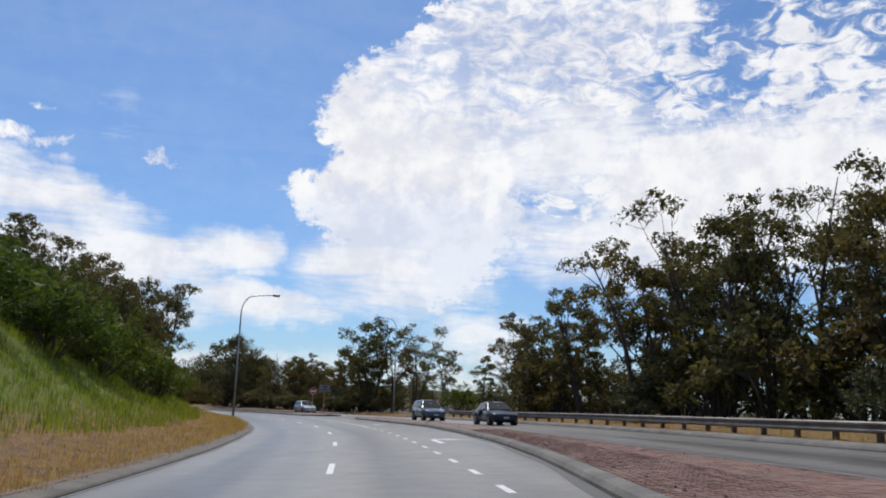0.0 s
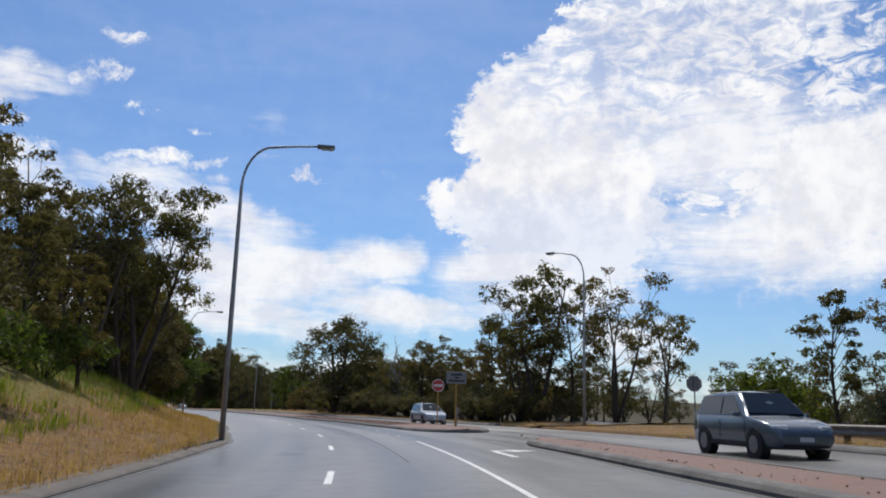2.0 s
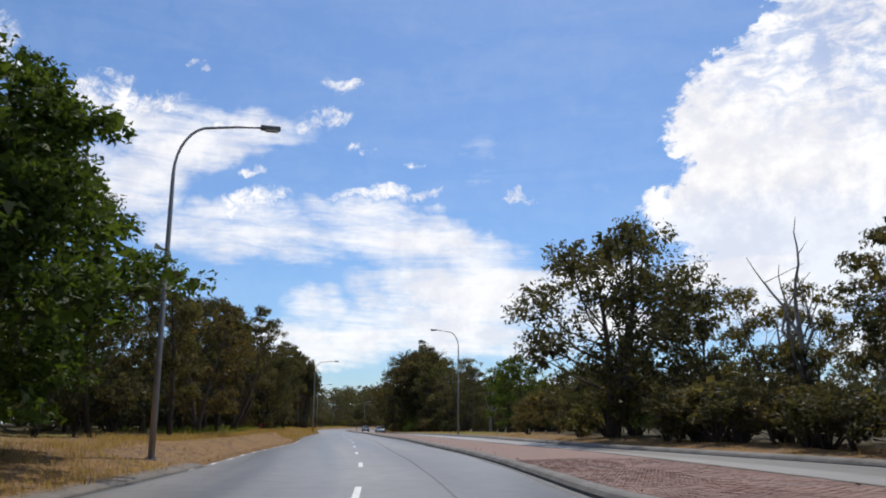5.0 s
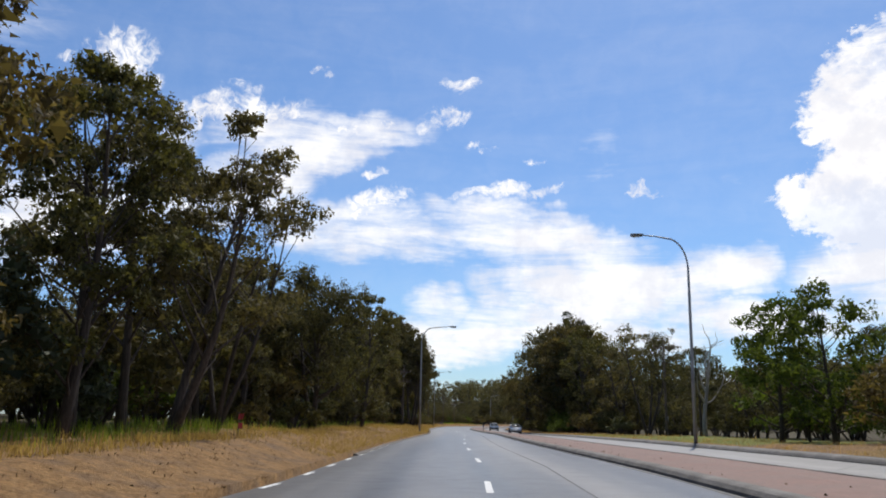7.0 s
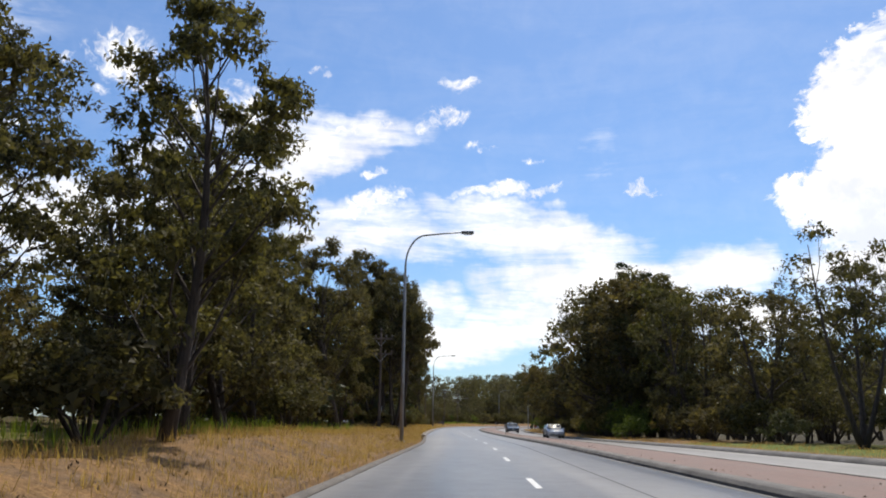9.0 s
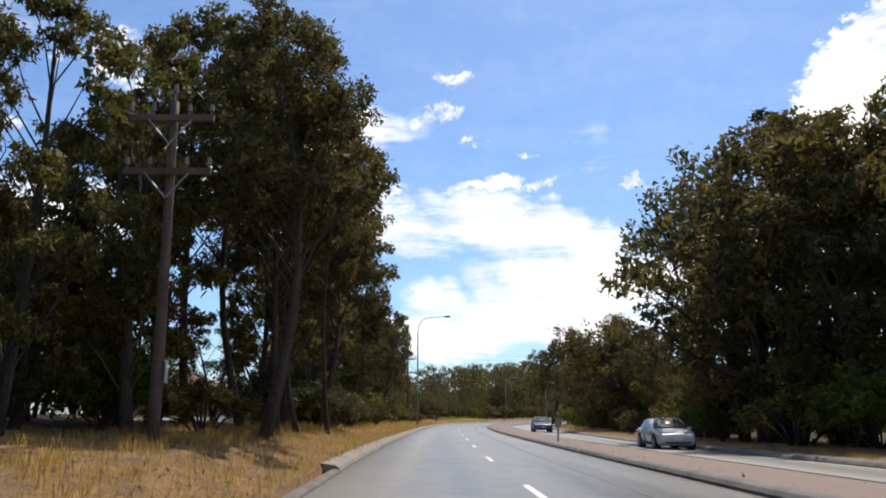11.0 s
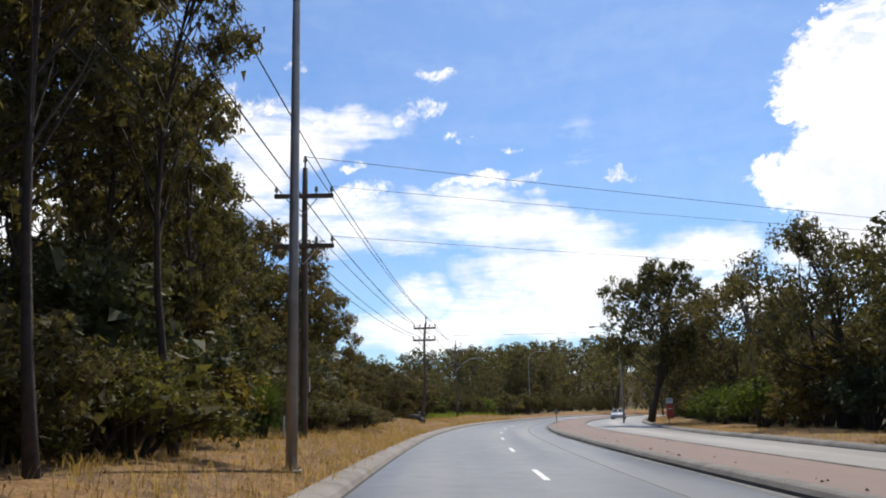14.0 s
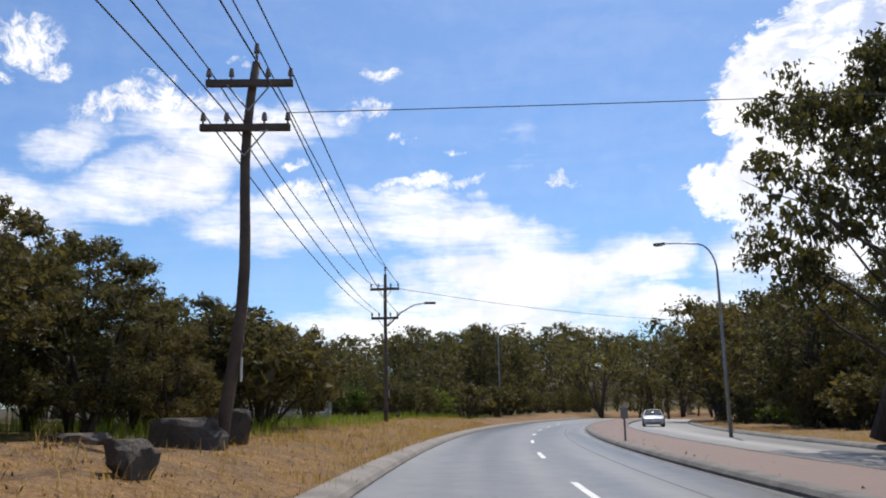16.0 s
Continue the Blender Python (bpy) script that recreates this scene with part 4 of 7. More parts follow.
# trees, by stretch: station, offset, kind, height
for row in (
    # top of the green bank and the leafy slope
    (36, -24, "gum_a", 5.5), (44, -22, "gum_d", 5.2), (47, -17, "gum_a", 5.6), (53, -19, "gum_b", 6.2), (60, -17, "gum_a", 7.2), (67, -13.0, "gum_a", 6.9), (67, -18, "gum_b", 6.1),
    (71, -10.6, "gum_d", 5.4), (74, -9.6, "gum_d", 5.0), (73, -15.5, "gum_c", 7.7), (78, -13.9, "gum_a", 9.1), (78, -10.8, "gum_d", 6.7), (82, -12, "gum_b", 8.5), (81, -17, "gum_a", 7.7), (86, -9.6, "open_gum", 8.8), (88, -12.5, "gum_c", 7.7),
    (89, -7.9, "gum_c", 10.6, 0.85), (90.5, -8.6, "open_gum", 10.0), (91, -9.2, "gum_d", 7.7), (95, -8.6, "gum_d", 6.5), (94, -14, "gum_a", 8.2), (99, -10, "gum_c", 8.5), (98, -15, "gum_b", 7.7), (103, -12.5, "gum_a", 8.2), (106, -9.0, "open_gum", 9.5),
    (108, -8.8, "gum_d", 7.5), (113, -10.5, "gum_a", 8.7), (116, -8.8, "bushy_dark", 7.3), (119, -9.4, "bushy", 8.2, 1.2), (122, -9.6, "bushy", 8.6, 1.25), (125, -10.4, "bushy", 8.2, 1.2), (121, -13.5, "bushy_dark", 8.3),
    (103, -8.5, "bushy_dark", 6.6, 1.2), (108, -8.2, "bushy_dark", 6.2, 1.2), (99, -9.5, "gum_d", 7.0, 1.3), (112, -7.6, "bushy_dark", 6.2), (141, -11, "bushy_dark", 7.2), (146, -8.6, "gum_d", 8.4), (149, -10.5, "gum_a", 8.0), (154, -8.4, "bushy_dark", 7.8), (158, -10, "gum_d", 8.6), (162, -8.2, "gum_d", 9), (165, -9.4, "gum_a", 9.6),
    (168, -7.8, "gum_b", 9.2), (170, -10, "gum_a", 9.6), (172.5, -7.7, "open_gum", 8.8, 0.9), (175, -9.4, "gum_d", 7.4), (178.5, -10.2, "gum_a", 7.0), (181.5, -9.0, "gum_a", 7.6), (186, -11, "gum_d", 8.6), (180, -12.5, "gum_a", 7), (185, -6.4, "round_gum", 7.5, 0.66), (184, -9.2, "gum_d", 7.8), (183, -11.8, "gum_a", 7.4),
    (190, -9, "bushy_dark", 6.6), (194, -7.6, "gum_d", 7.2), (193, -12, "bushy_dark", 7), (188, -8, "gum_a", 7.2),
):
    back = 2.0 if 76 < row[0] < 117 else 0.0  # behind the crest of the slope
    stand(row[0], row[1] - back, row[2], row[3] * (1.06 if back else 1.0), *row[4:])
for row in (
    (199, -5.6, "gum_d", 9.0), (203, -6.6, "gum_d", 8.6), (206, -8.6, "bushy_dark", 7.4), (201, -11, "gum_a", 9), (208, -7.0, "bushy_dark", 7.4), (209, -11, "gum_b", 9.5), (214, -7.6, "gum_d", 8.6), (218, -10, "gum_a", 9.5), (222, -8.4, "gum_d", 9),
    (226, -10.5, "gum_b", 9), (233, -8.4, "gum_a", 8.2), (235, -10.2, "gum_d", 7.6), (236.5, -8.0, "gum_d", 8.0), (233, -11.4, "bushy_dark", 8.0, 1.2), (236, -15, "bushy_dark", 8.0, 1.2), (232, -8.6, "bushy_dark", 3.4, 1.2), (237.4, -9.0, "bushy_dark", 3.2, 1.2), (238, -13, "gum_a", 9), (230, -13, "gum_c", 9), (241, -15, "gum_c", 9.5), (244, -8.8, "gum_d", 9.8),
    (248, -7.6, "gum_d", 10.8), (250.5, -11.4, "bushy_dark", 6.4, 1.3), (254, -13.6, "bushy_dark", 7.0, 1.3), (258, -15.8, "bushy_dark", 7.0, 1.3), (247.5, -10.2, "bushy_dark", 5.0, 1.2), (252, -9.6, "gum_d", 10.2), (255, -9.4, "gum_d", 9.4), (257, -6.9, "straight_gum", 14.4, 0.9), (256, -8.6, "straight_gum", 15), (262, -6.4, "gum_a", 13.0), (262, -7.6, "gum_d", 11.6, 0.9), (266, -7.6, "gum_d", 11.4),
    (271, -6.8, "gum_d", 10.8), (276, -6.9, "bushy_dark", 10.6), (280, -8.6, "gum_a", 12.5), (284, -6.8, "gum_b", 12.6, 0.95), (286, -8.2, "gum_a", 13.6), (290, -6.4, "gum_d", 8.6), (294, -7.0, "gum_d", 8.2), (298, -7.4, "gum_d", 6.2),
    (298, -9.8, "gum_a", 8.0), (302, -8.6, "gum_d", 8.0), (303, -6.8, "gum_d", 8.4), (288, -10.5, "gum_a", 7), (292, -12, "gum_d", 7), (296, -13.5, "gum_c", 7.6), (300, -13, "gum_a", 8), (305, -13, "gum_d", 9), (307, -7.2, "gum_a", 9.4), (309.5, -8.8, "gum_a", 12.0, 0.9), (311.5, -8.2, "gum_a", 12.0, 0.85), (312, -11, "gum_c", 11), (315, -6.0, "gum_d", 8.4, 0.7), (313.2, -7.3, "gum_a", 11.4, 0.6), (316.6, -6.8, "gum_d", 7.6, 0.8), (320, -8.0, "bushy_dark", 8.0),
    (318, -9.5, "bushy_dark", 8.6), (322, -11, "gum_d", 9.0, 1.2), (326, -10.2, "bushy_dark", 8.2), (331, -9.6, "gum_d", 8.0, 1.2), (335, -12.4, "bushy_dark", 8.0), (340, -10.6, "bushy_dark", 7.4), (325, -13, "gum_d", 8.4), (330, -12.0, "gum_c", 8.4), (333, -11.2, "gum_a", 8.6), (334, -8.8, "gum_a", 9.6), (336, -9.6, "gum_d", 9.6), (339, -8.6, "gum_a", 7.8), (344, -8.0, "gum_a", 7.4, 0.8), (342, -8.8, "gum_d", 6.8), (347, -11, "gum_d", 6.6), (346, -8.4, "bushy_dark", 4.4, 1.2), (348.5, -7.8, "bushy_dark", 3.4, 1.3), (350, -9.4, "bushy_dark", 4.0, 1.3),
):
    stand(*row)
# beyond the opposite carriageway
for row in (
    (10, 21, "gum_a", 10), (16, 23, "gum_b", 11), (21, 20, "gum_c", 9.5), (25, 24, "gum_a", 10.5), (70, 17.6, "gum_d", 5.4), (68, 20, "gum_a", 6.6), (64, 19.5, "gum_c", 7.6), (28, 19.4, "gum_b", 10.8), (31, 22, "gum_d", 10), (34, 21, "open_gum", 11.4), (38, 19, "gum_a", 10.2), (41, 20.4, "open_gum", 12.6),
    (42, 23.5, "gum_c", 11), (44, 18.8, "gum_b", 10.2), (47, 18.4, "gum_c", 10.8), (50, 21, "gum_a", 9.8), (53, 18, "gum_b", 9.0), (56, 20, "gum_d", 8.0), (59, 17.8, "open_gum", 7.4), (62, 18.6, "gum_b", 8.2), (61, 20.5, "gum_d", 6.5), (48, 26, "gum_a", 10.5), (36, 27, "gum_a", 11.5),
    (94, 24.1, "gum_c", 7.6), (96, 21.6, "open_gum", 10.6), (100, 20.4, "gum_a", 9.0), (101.5, 18.4, "gum_c", 11.4), (105, 18.6, "open_gum", 8.0), (106, 19.4, "gum_b", 9.6), (110, 18.2, "gum_a", 8.2), (113, 21, "gum_d", 7), (117, 19, "gum_b", 7.0),
    (122, 20, "gum_d", 6.8), (128, 18.6, "gum_b", 8.6), (131, 20, "gum_a", 8.2), (136, 18.4, "gum_c", 6.6), (150, 15.6, "round_gum", 11.6, 0.98), (124, 19.5, "bushy_dark", 5.5, 1.2), (127, 22, "gum_a", 7.5), (133, 22.5, "bushy_dark", 6, 1.2), (119, 21.5, "gum_d", 7.5), (115, 18.5, "bushy_dark", 4.5, 1.2), (149, 21, "gum_a", 8.6), (154, 19, "gum_d", 6.5), (160, 21, "gum_d", 6.5),
    (168, 22, "gum_d", 6.5), (176, 23, "bushy", 6), (183, 18.4, "bushy", 7.2), (189, 18.2, "bushy", 7.4), (195, 27, "gum_a", 7), (202, 25, "bushy_dark", 6.4), (209, 24, "gum_d", 7), (247.6, -4.2, "straight_gum", 11.0), (249.4, -4.5, "straight_gum", 12.4), (252.4, -4.8, "straight_gum", 11.6), (254.6, -4.5, "straight_gum", 10.0, 0.8), (257.5, -3.9, "straight_gum", 11.2, 0.6), (260.2, -4.6, "straight_gum", 9.6, 0.5), (263, -5.2, "straight_gum", 12), (277, -4.7, "straight_gum", 11.5, 0.62), (292.6, -4.9, "gum_b", 8.6), (229.5, -6.6, "gum_b", 11), (217, 22, "gum_a", 7.6),
):
    stand(*row)
for row in (
    (223, 18.8, "open_gum", 10.2), (227, 21, "gum_a", 9.4), (234, 19, "bushy_dark", 9.0), (240, 22, "gum_a", 10), (246, 19, "gum_b", 11), (251, 21, "gum_a", 10.6), (255, 19.6, "gum_c", 12.4), (259, 19.2, "gum_d", 15),
    (262, 19, "gum_a", 14), (265, 18.0, "gum_a", 15.4, 1.3), (269, 16.4, "round_gum", 16.0, 0.92), (261, 17.2, "bushy_dark", 9.0, 1.2), (274, 17.0, "bushy_dark", 9.0, 1.2), (268, 20, "pine", 16.8), (272, 18.6, "pine", 18.8), (276, 17.8, "gum_a", 15, 1.15), (279, 17.5, "gum_c", 14.5), (283, 18, "gum_a", 12), (262, 22.5, "gum_c", 14), (288, 20, "gum_b", 10),
    (294, 17.5, "gum_d", 7.5), (300, 18.2, "gum_a", 9.0), (305, 16.2, "round_gum", 10.2), (310, 18.5, "round_gum", 9.6), (316, 17.0, "bushy_dark", 9.0), (324, 16.8, "bushy_dark", 7.6), (330, 20, "gum_d", 8),
    (337, 18.2, "round_gum", 9.4, 0.78), (341, 22, "open_gum", 7.2), (350, 20.5, "gum_d", 8), (364, 19.6, "round_gum", 10.6), (363, 24, "gum_b", 8.4), (375, 22, "bushy_dark", 7), (384, 20, "gum_a", 8),
    (392, 19.5, "gum_d", 8.5), (398, 18.8, "round_gum", 9.6), (401, 22, "gum_b", 9), (405, 30, "gum_c", 8.4), (409, 19, "gum_d", 10), (416, 20, "round_gum", 10.5), (424, 19, "gum_d", 10.5), (432, 18.8, "round_gum", 11.5), (440, 16.8, "round_gum", 12.8), (448, 17.2, "gum_a", 13.2), (434, 24, "gum_a", 12),
    (421, -9.5, "gum_b", 8), (431, -8.5, "gum_a", 10), (440, -9, "round_gum", 9), (414, -11, "gum_a", 8),
):
    stand(*row)

grow("weeping", Vector((-155.0, 329.6, 0.3)), 12.7, 40, 1.02, "near")

# far woods on the rise ahead and the scrub that closes the view, joined
def thicket(name, rows, label, detail="distant"):
    """Many plants that nobody could count, as one object: leaves, and trunks."""
    coords, loops, starts, mats, n_v, n_l = [], [], [], [], 0, 0
    slots = []
    for kind, p, height, turn in rows:
        if garden(*drop(p[0], p[1])):
            continue
        key = (kind, detail)
        if key not in MASTERS:
            MASTERS[key] = tagged(KINDS[kind](*DETAIL[detail]), LOOKS[kind], "tree", "roadside trees")
            SPARES.append(MASTERS[key])
        k = height / BASE_H[kind]
        m = np.array(pose(p[0], p[1], p[2], 0, 0, turn) @ Matrix.Diagonal((k, k, k, 1)))
        for c in MASTERS[key].children:
            me = c.data
            co = np.empty(len(me.vertices) * 3)
            me.vertices.foreach_get("co", co)
            co = co.reshape(-1, 3) @ m[:3, :3].T + m[:3, 3]
            li = np.empty(len(me.loops), int)
            me.loops.foreach_get("vertex_index", li)
            st = np.empty(len(me.polygons), int)
            me.polygons.foreach_get("loop_start", st)
            if me.materials[0] not in slots:
                slots.append(me.materials[0])
            coords.append(co), loops.append(li + n_v), starts.append(st + n_l)
            mats.append(np.full(len(st), slots.index(me.materials[0])))
            n_v, n_l = n_v + len(co), n_l + len(li)
    me = bpy.data.meshes.new(name)
    me.vertices.add(n_v)
    me.vertices.foreach_set("co", np.concatenate(coords).ravel())
    me.loops.add(n_l)
    me.loops.foreach_set("vertex_index", np.concatenate(loops))
    st = np.concatenate(starts)
    me.polygons.add(len(st))
    me.polygons.foreach_set("loop_start", st)
    for m in slots:
        me.materials.append(m)
    me.polygons.foreach_set("material_index", np.concatenate(mats))
    me.update(calc_edges=True)
    return tagged(new(name, me), label, "woodland", kind="stuff")


rng_far = random.Random(11)
rows = []
ALL_GUMS = ("gum_a", "gum_d", "bushy_dark", "round_gum", "bushy_dark", "gum_c", "gum_d")
for i in range(400):
    s, o = 424 + 240 * (i / 400) ** 1.1 + rng_far.uniform(-8, 8), rng_far.uniform(-100, 90)
    if -7 < o < 21 and s < 468:
        continue
    rows.append((rng_far.choice(ALL_GUMS), spot(s, o), (rng_far.uniform(5.5, 8) if s < 462 else rng_far.uniform(9, 13)) * (1.35 if o > 22 else 1.0), rng_far.uniform(0, 360)))
for i in range(120):  # scrub that hides the foot of the far woods
    s, o = 405 + 180 * i / 120, rng_far.choice((rng_far.uniform(-60, -6), rng_far.uniform(20, 60)))
    rows.append((rng_far.choice(("bushy_dark", "gum_d", "bushy_dark")), spot(s, o), rng_far.uniform(3.5, 6), rng_far.uniform(0, 360)))
for i in range(150):  # thick scrub at the foot of the rise
    s, o = rng_far.uniform(398, 520), rng_far.choice((rng_far.uniform(-75, -7), rng_far.uniform(19.5, 75)))
    rows.append((rng_far.choice(("bushy_dark", "bushy_dark", "gum_d")), spot(s, o), rng_far.uniform(3.5, 6), rng_far.uniform(0, 360)))
thicket("far_woods", rows, "distant dark gum woods on rising ground")
rows = []
for i in range(90):  # scrub round the outside of the far bend
    s = 398 + 1.1 * i
    rows.append((rng_far.choice(("bushy_dark", "shrub", "bushy_dark")), spot(s, -6.8 - rng_far.uniform(0, 6)), rng_far.uniform(2.0, 3.8), rng_far.uniform(0, 360)))
thicket("bend_scrub", rows, "low dark scrub round the outside of the far bend", "backing")
rows = []
for i in range(60):  # left of the verge, behind the first row
    s, o = 130 + 215 * i / 60 + rng_far.uniform(-3, 3), rng_far.uniform(-40, -20)
    if 284 < s < 306 or 240 < s < 262 and o > -30:
        continue
    rows.append((rng_far.choice(("gum_a", "gum_b", "gum_c", "bushy_dark")), spot(s, o), rng_far.uniform(6.5, 9.5), rng_far.uniform(0, 360)))
for i in range(26):  # behind the green bank
    rows.append((rng_far.choice(("gum_a", "gum_d", "bushy_dark")), spot(20 + 4.2 * i, rng_far.uniform(-34, -24)), rng_far.uniform(4, 5.5), rng_far.uniform(0, 360)))
for i in range(44):
    rows.append((rng_far.choice(("bushy_dark", "shrub")), spot(168 + 1.6 * i, rng_far.uniform(-23, -16)), rng_far.uniform(3.0, 4.6), rng_far.uniform(0, 360)))
for i in range(30):  # low scrub round the last gardens
    rows.append((rng_far.choice(("bushy_dark", "shrub")), spot(346 + 2.6 * i, rng_far.uniform(-30, -14)), rng_far.uniform(2.6, 4.2), rng_far.uniform(0, 360)))
for i in range(110):  # close scrub behind the first row
    s = 132 + 2.6 * i
    if 240 < s < 258 or 290 < s < 304:
        continue
    rows.append((rng_far.choice(("bushy_dark", "bushy_dark", "gum_d")), spot(s, left_edge(s) - rng_far.uniform(11, 16)), rng_far.uniform(4.0, 6.5) if s < 342 else rng_far.uniform(2.6, 3.8), rng_far.uniform(0, 360)))
thicket("back_woods", rows, "dark gum woods behind the roadside trees", "backing")
rows = []
for i in range(56):  # right, behind
    s, o = 12 + 420 * i / 56 + rng_far.uniform(-5, 5), rng_far.uniform(30, 46)
    if 76 < s < 97:
        continue
    rows.append((rng_far.choice(("gum_a", "gum_b", "gum_c", "bushy_dark")), spot(s, o), rng_far.uniform(5.5, 8) if 76 < s < 250 else rng_far.uniform(8, 11.5), rng_far.uniform(0, 360)))
for i in range(150):  # scrub behind the opposite carriageway
    s = 8 + 425 * i / 150
    if 76 < s < 97:
        continue
    o = far_edge(s) + rng_far.uniform(8, 15)
    rows.append((rng_far.choice(("bushy_dark", "shrub", "bushy_dark")), spot(s, o), rng_far.uniform(2.8, 4.6), rng_far.uniform(0, 360)))
for i in range(125):  # close scrub behind the first row
    s = 99 + 2.7 * i
    o = far_edge(s) + (rng_far.uniform(11, 14) if 176 < s < 228 else rng_far.uniform(7, 11))
    rows.append((rng_far.choice(("bushy_dark", "bushy_dark", "gum_d")), spot(s, o), rng_far.uniform(3.4, 5.4), rng_far.uniform(0, 360)))
for i in range(24):  # low scrub beside and beyond the side road
    u = i / 24
    x, y = -2 + 60 * u + rng_far.uniform(-2, 2), 100 + 95 * u
    for k in (-11, 11):
        rows.append((rng_far.choice(("bushy_dark", "shrub")), Vector((x - k * 0.84, y + k * 0.54, 0.5)), rng_far.uniform(2.4, 3.8), rng_far.uniform(0, 360)))
for i in range(40):
    rows.append((rng_far.choice(("bushy_dark", "gum_d")), Vector((rng_far.uniform(20, 120), rng_far.uniform(120, 260), 0.3)), rng_far.uniform(3.5, 6), rng_far.uniform(0, 360)))
thicket("right_woods", rows, "dark scrub and gum woods beyond the opposite carriageway", "backing")

# undergrowth
for row in (
    (30, -13.2, "shrub_green", 3.0), (36, -12.2, "shrub_green", 3.2), (42, -11.4, "shrub_green", 3.2), (48, -10.6, "shrub_green", 2.8), (26, -14, "shrub_green", 3.0), (39, -13.4, "shrub", 3.2), (45, -12.6, "shrub", 3.0), (34, -19, "shrub_green", 3.4), (41, -17.5, "shrub_green", 3.6),
    (54, -10.4, "shrub_green", 3.0), (59, -10, "shrub", 2.8), (47, -17, "shrub_green", 3.8), (63, -9.5, "shrub_green", 2.2), (53, -16, "shrub_green", 4.5), (60, -14, "shrub", 3.4),
    (67, -12, "shrub", 3.2), (73, -10.5, "shrub_green", 2.4), (78, -14.5, "shrub", 3.4), (84, -14.5, "shrub", 3.0), (90, -13.5, "shrub", 3.2), (96, -13.5, "shrub_grey", 2.4), (103, -13.5, "shrub", 3.0), (110, -12, "shrub", 3.0),
    (177, -7.6, "shrub", 1.2), (183, -7, "shrub_low", 1.6), (190, -7.2, "shrub", 2.0), (198, -6.6, "shrub", 2.2), (205, -8.2, "shrub_low", 1.8), (213, -6.2, "shrub", 2.0),
    (231, -10.5, "shrub_green", 2.6), (238, -9.6, "shrub_green", 2.2), (243, -12, "shrub_grey", 2.4), (249, -6.0, "shrub_low", 1.5), (249.5, -8.8, "shrub_green", 2.2), (252, -9.4, "shrub_green", 2.4), (256, -11, "shrub_green", 2.4), 
    (269, -5.4, "shrub", 1.8), (276, -5.6, "shrub_green", 2.6), (281, -8.6, "shrub_green", 3.4), (284, -9.6, "shrub_green", 3.0), (289, -5.6, "shrub", 1.8), (295, -6.0, "shrub_low", 1.4), (301, -6.2, "shrub", 2.0),
):
    stand(*row)
for row in (
    (309, -6.5, "shrub_low", 1.4), (304, -3.9, "straight_gum", 9.6, 0.6), (309.3, -4.3, "straight_gum", 10.2, 0.62), (321, -6.2, "shrub", 2.4), (323.5, -4.6, "shrub", 1.1, 1.5), (325.4, -5.2, "shrub", 1.3, 1.5), (327, -4.1, "shrub", 1.0, 1.7), (328.6, -4.4, "shrub", 1.05, 1.7), (330, -3.9, "shrub", 0.95, 1.7), (331.6, -4.7, "shrub", 1.05, 1.5), (333.2, -4.0, "shrub", 0.9, 1.7), (334.8, -4.7, "shrub", 0.95, 1.5), (336.4, -4.4, "shrub", 0.8, 1.5), (327, -6.6, "shrub", 2.0), (324, -5.8, "bushy_dark", 2.6), (327, -5.5, "shrub", 2.2), (331, -6.6, "bushy_dark", 2.6), (334, -6.8, "bushy_dark", 2.2), (316, -7, "shrub", 1.8), (322, -9, "shrub_green", 2.0), (331, -9.4, "shrub", 2.2), (336, -7.4, "shrub", 1.6), (340, -6.4, "shrub", 1.5), (345, -7.5, "shrub", 1.8),
    (355, -6.6, "bushy_dark", 3.19, 1.25), (357, -5.7, "bushy_dark", 2.36, 1.2), (358, -8.4, "bushy_dark", 4.1, 1.3), (353, -8.4, "bushy_dark", 3.8, 1.3), (360, -10.6, "bushy_dark", 4.86, 1.3), (362, -7.6, "bushy_dark", 3.5, 1.2), (351, -7.6, "bushy_dark", 3.04, 1.2), (358, -9.4, "bushy_dark", 3.8), (361, -8.4, "bushy_dark", 3.34), (364, -9.5, "bushy_dark", 3.8), (355, -8.6, "bushy_dark", 3.5), (357, -10.5, "bushy_dark", 4.1), (353, -10.8, "bushy_dark", 4.1), (360, -7.2, "bushy_dark", 2.58), (362.5, -6.6, "bushy_dark", 2.43), (364, -7.3, "shrub", 3.9), (367, -7.0, "shrub", 3.8), (371, -8.8, "bushy_dark", 3.65), (375, -7.4, "bushy_dark", 3.19), (380, -9, "bushy_dark", 4.6), (335, -6.0, "shrub_low", 1.3), (338, -6.8, "shrub_low", 1.4), (332, -6.6, "shrub_low", 1.5),
    (391, -7, "shrub", 2.4), (398, -6.5, "shrub", 2.2), (404, -7, "shrub_green", 2.6), (410, -5.5, "shrub", 3.2), (417, -6, "shrub", 3.0), (425, -5.5, "shrub", 3.5), (434, -6, "shrub", 3.5),
):
    stand(*row)
for i in range(70):
    s = 14 + 415 * i / 70
    o = far_edge(s) + (4.4 if s < 95 else 4.2) + rng_far.uniform(-0.8, 2.2)
    if 74 < s < 98 or 176 < s < 226:
        continue
    stand(s, o, rng_far.choice(("shrub", "shrub", "shrub_low", "shrub_green", "shrub_grey")), rng_far.uniform(1.6, 3.2) if s < 360 else rng_far.uniform(1.2, 2.0))
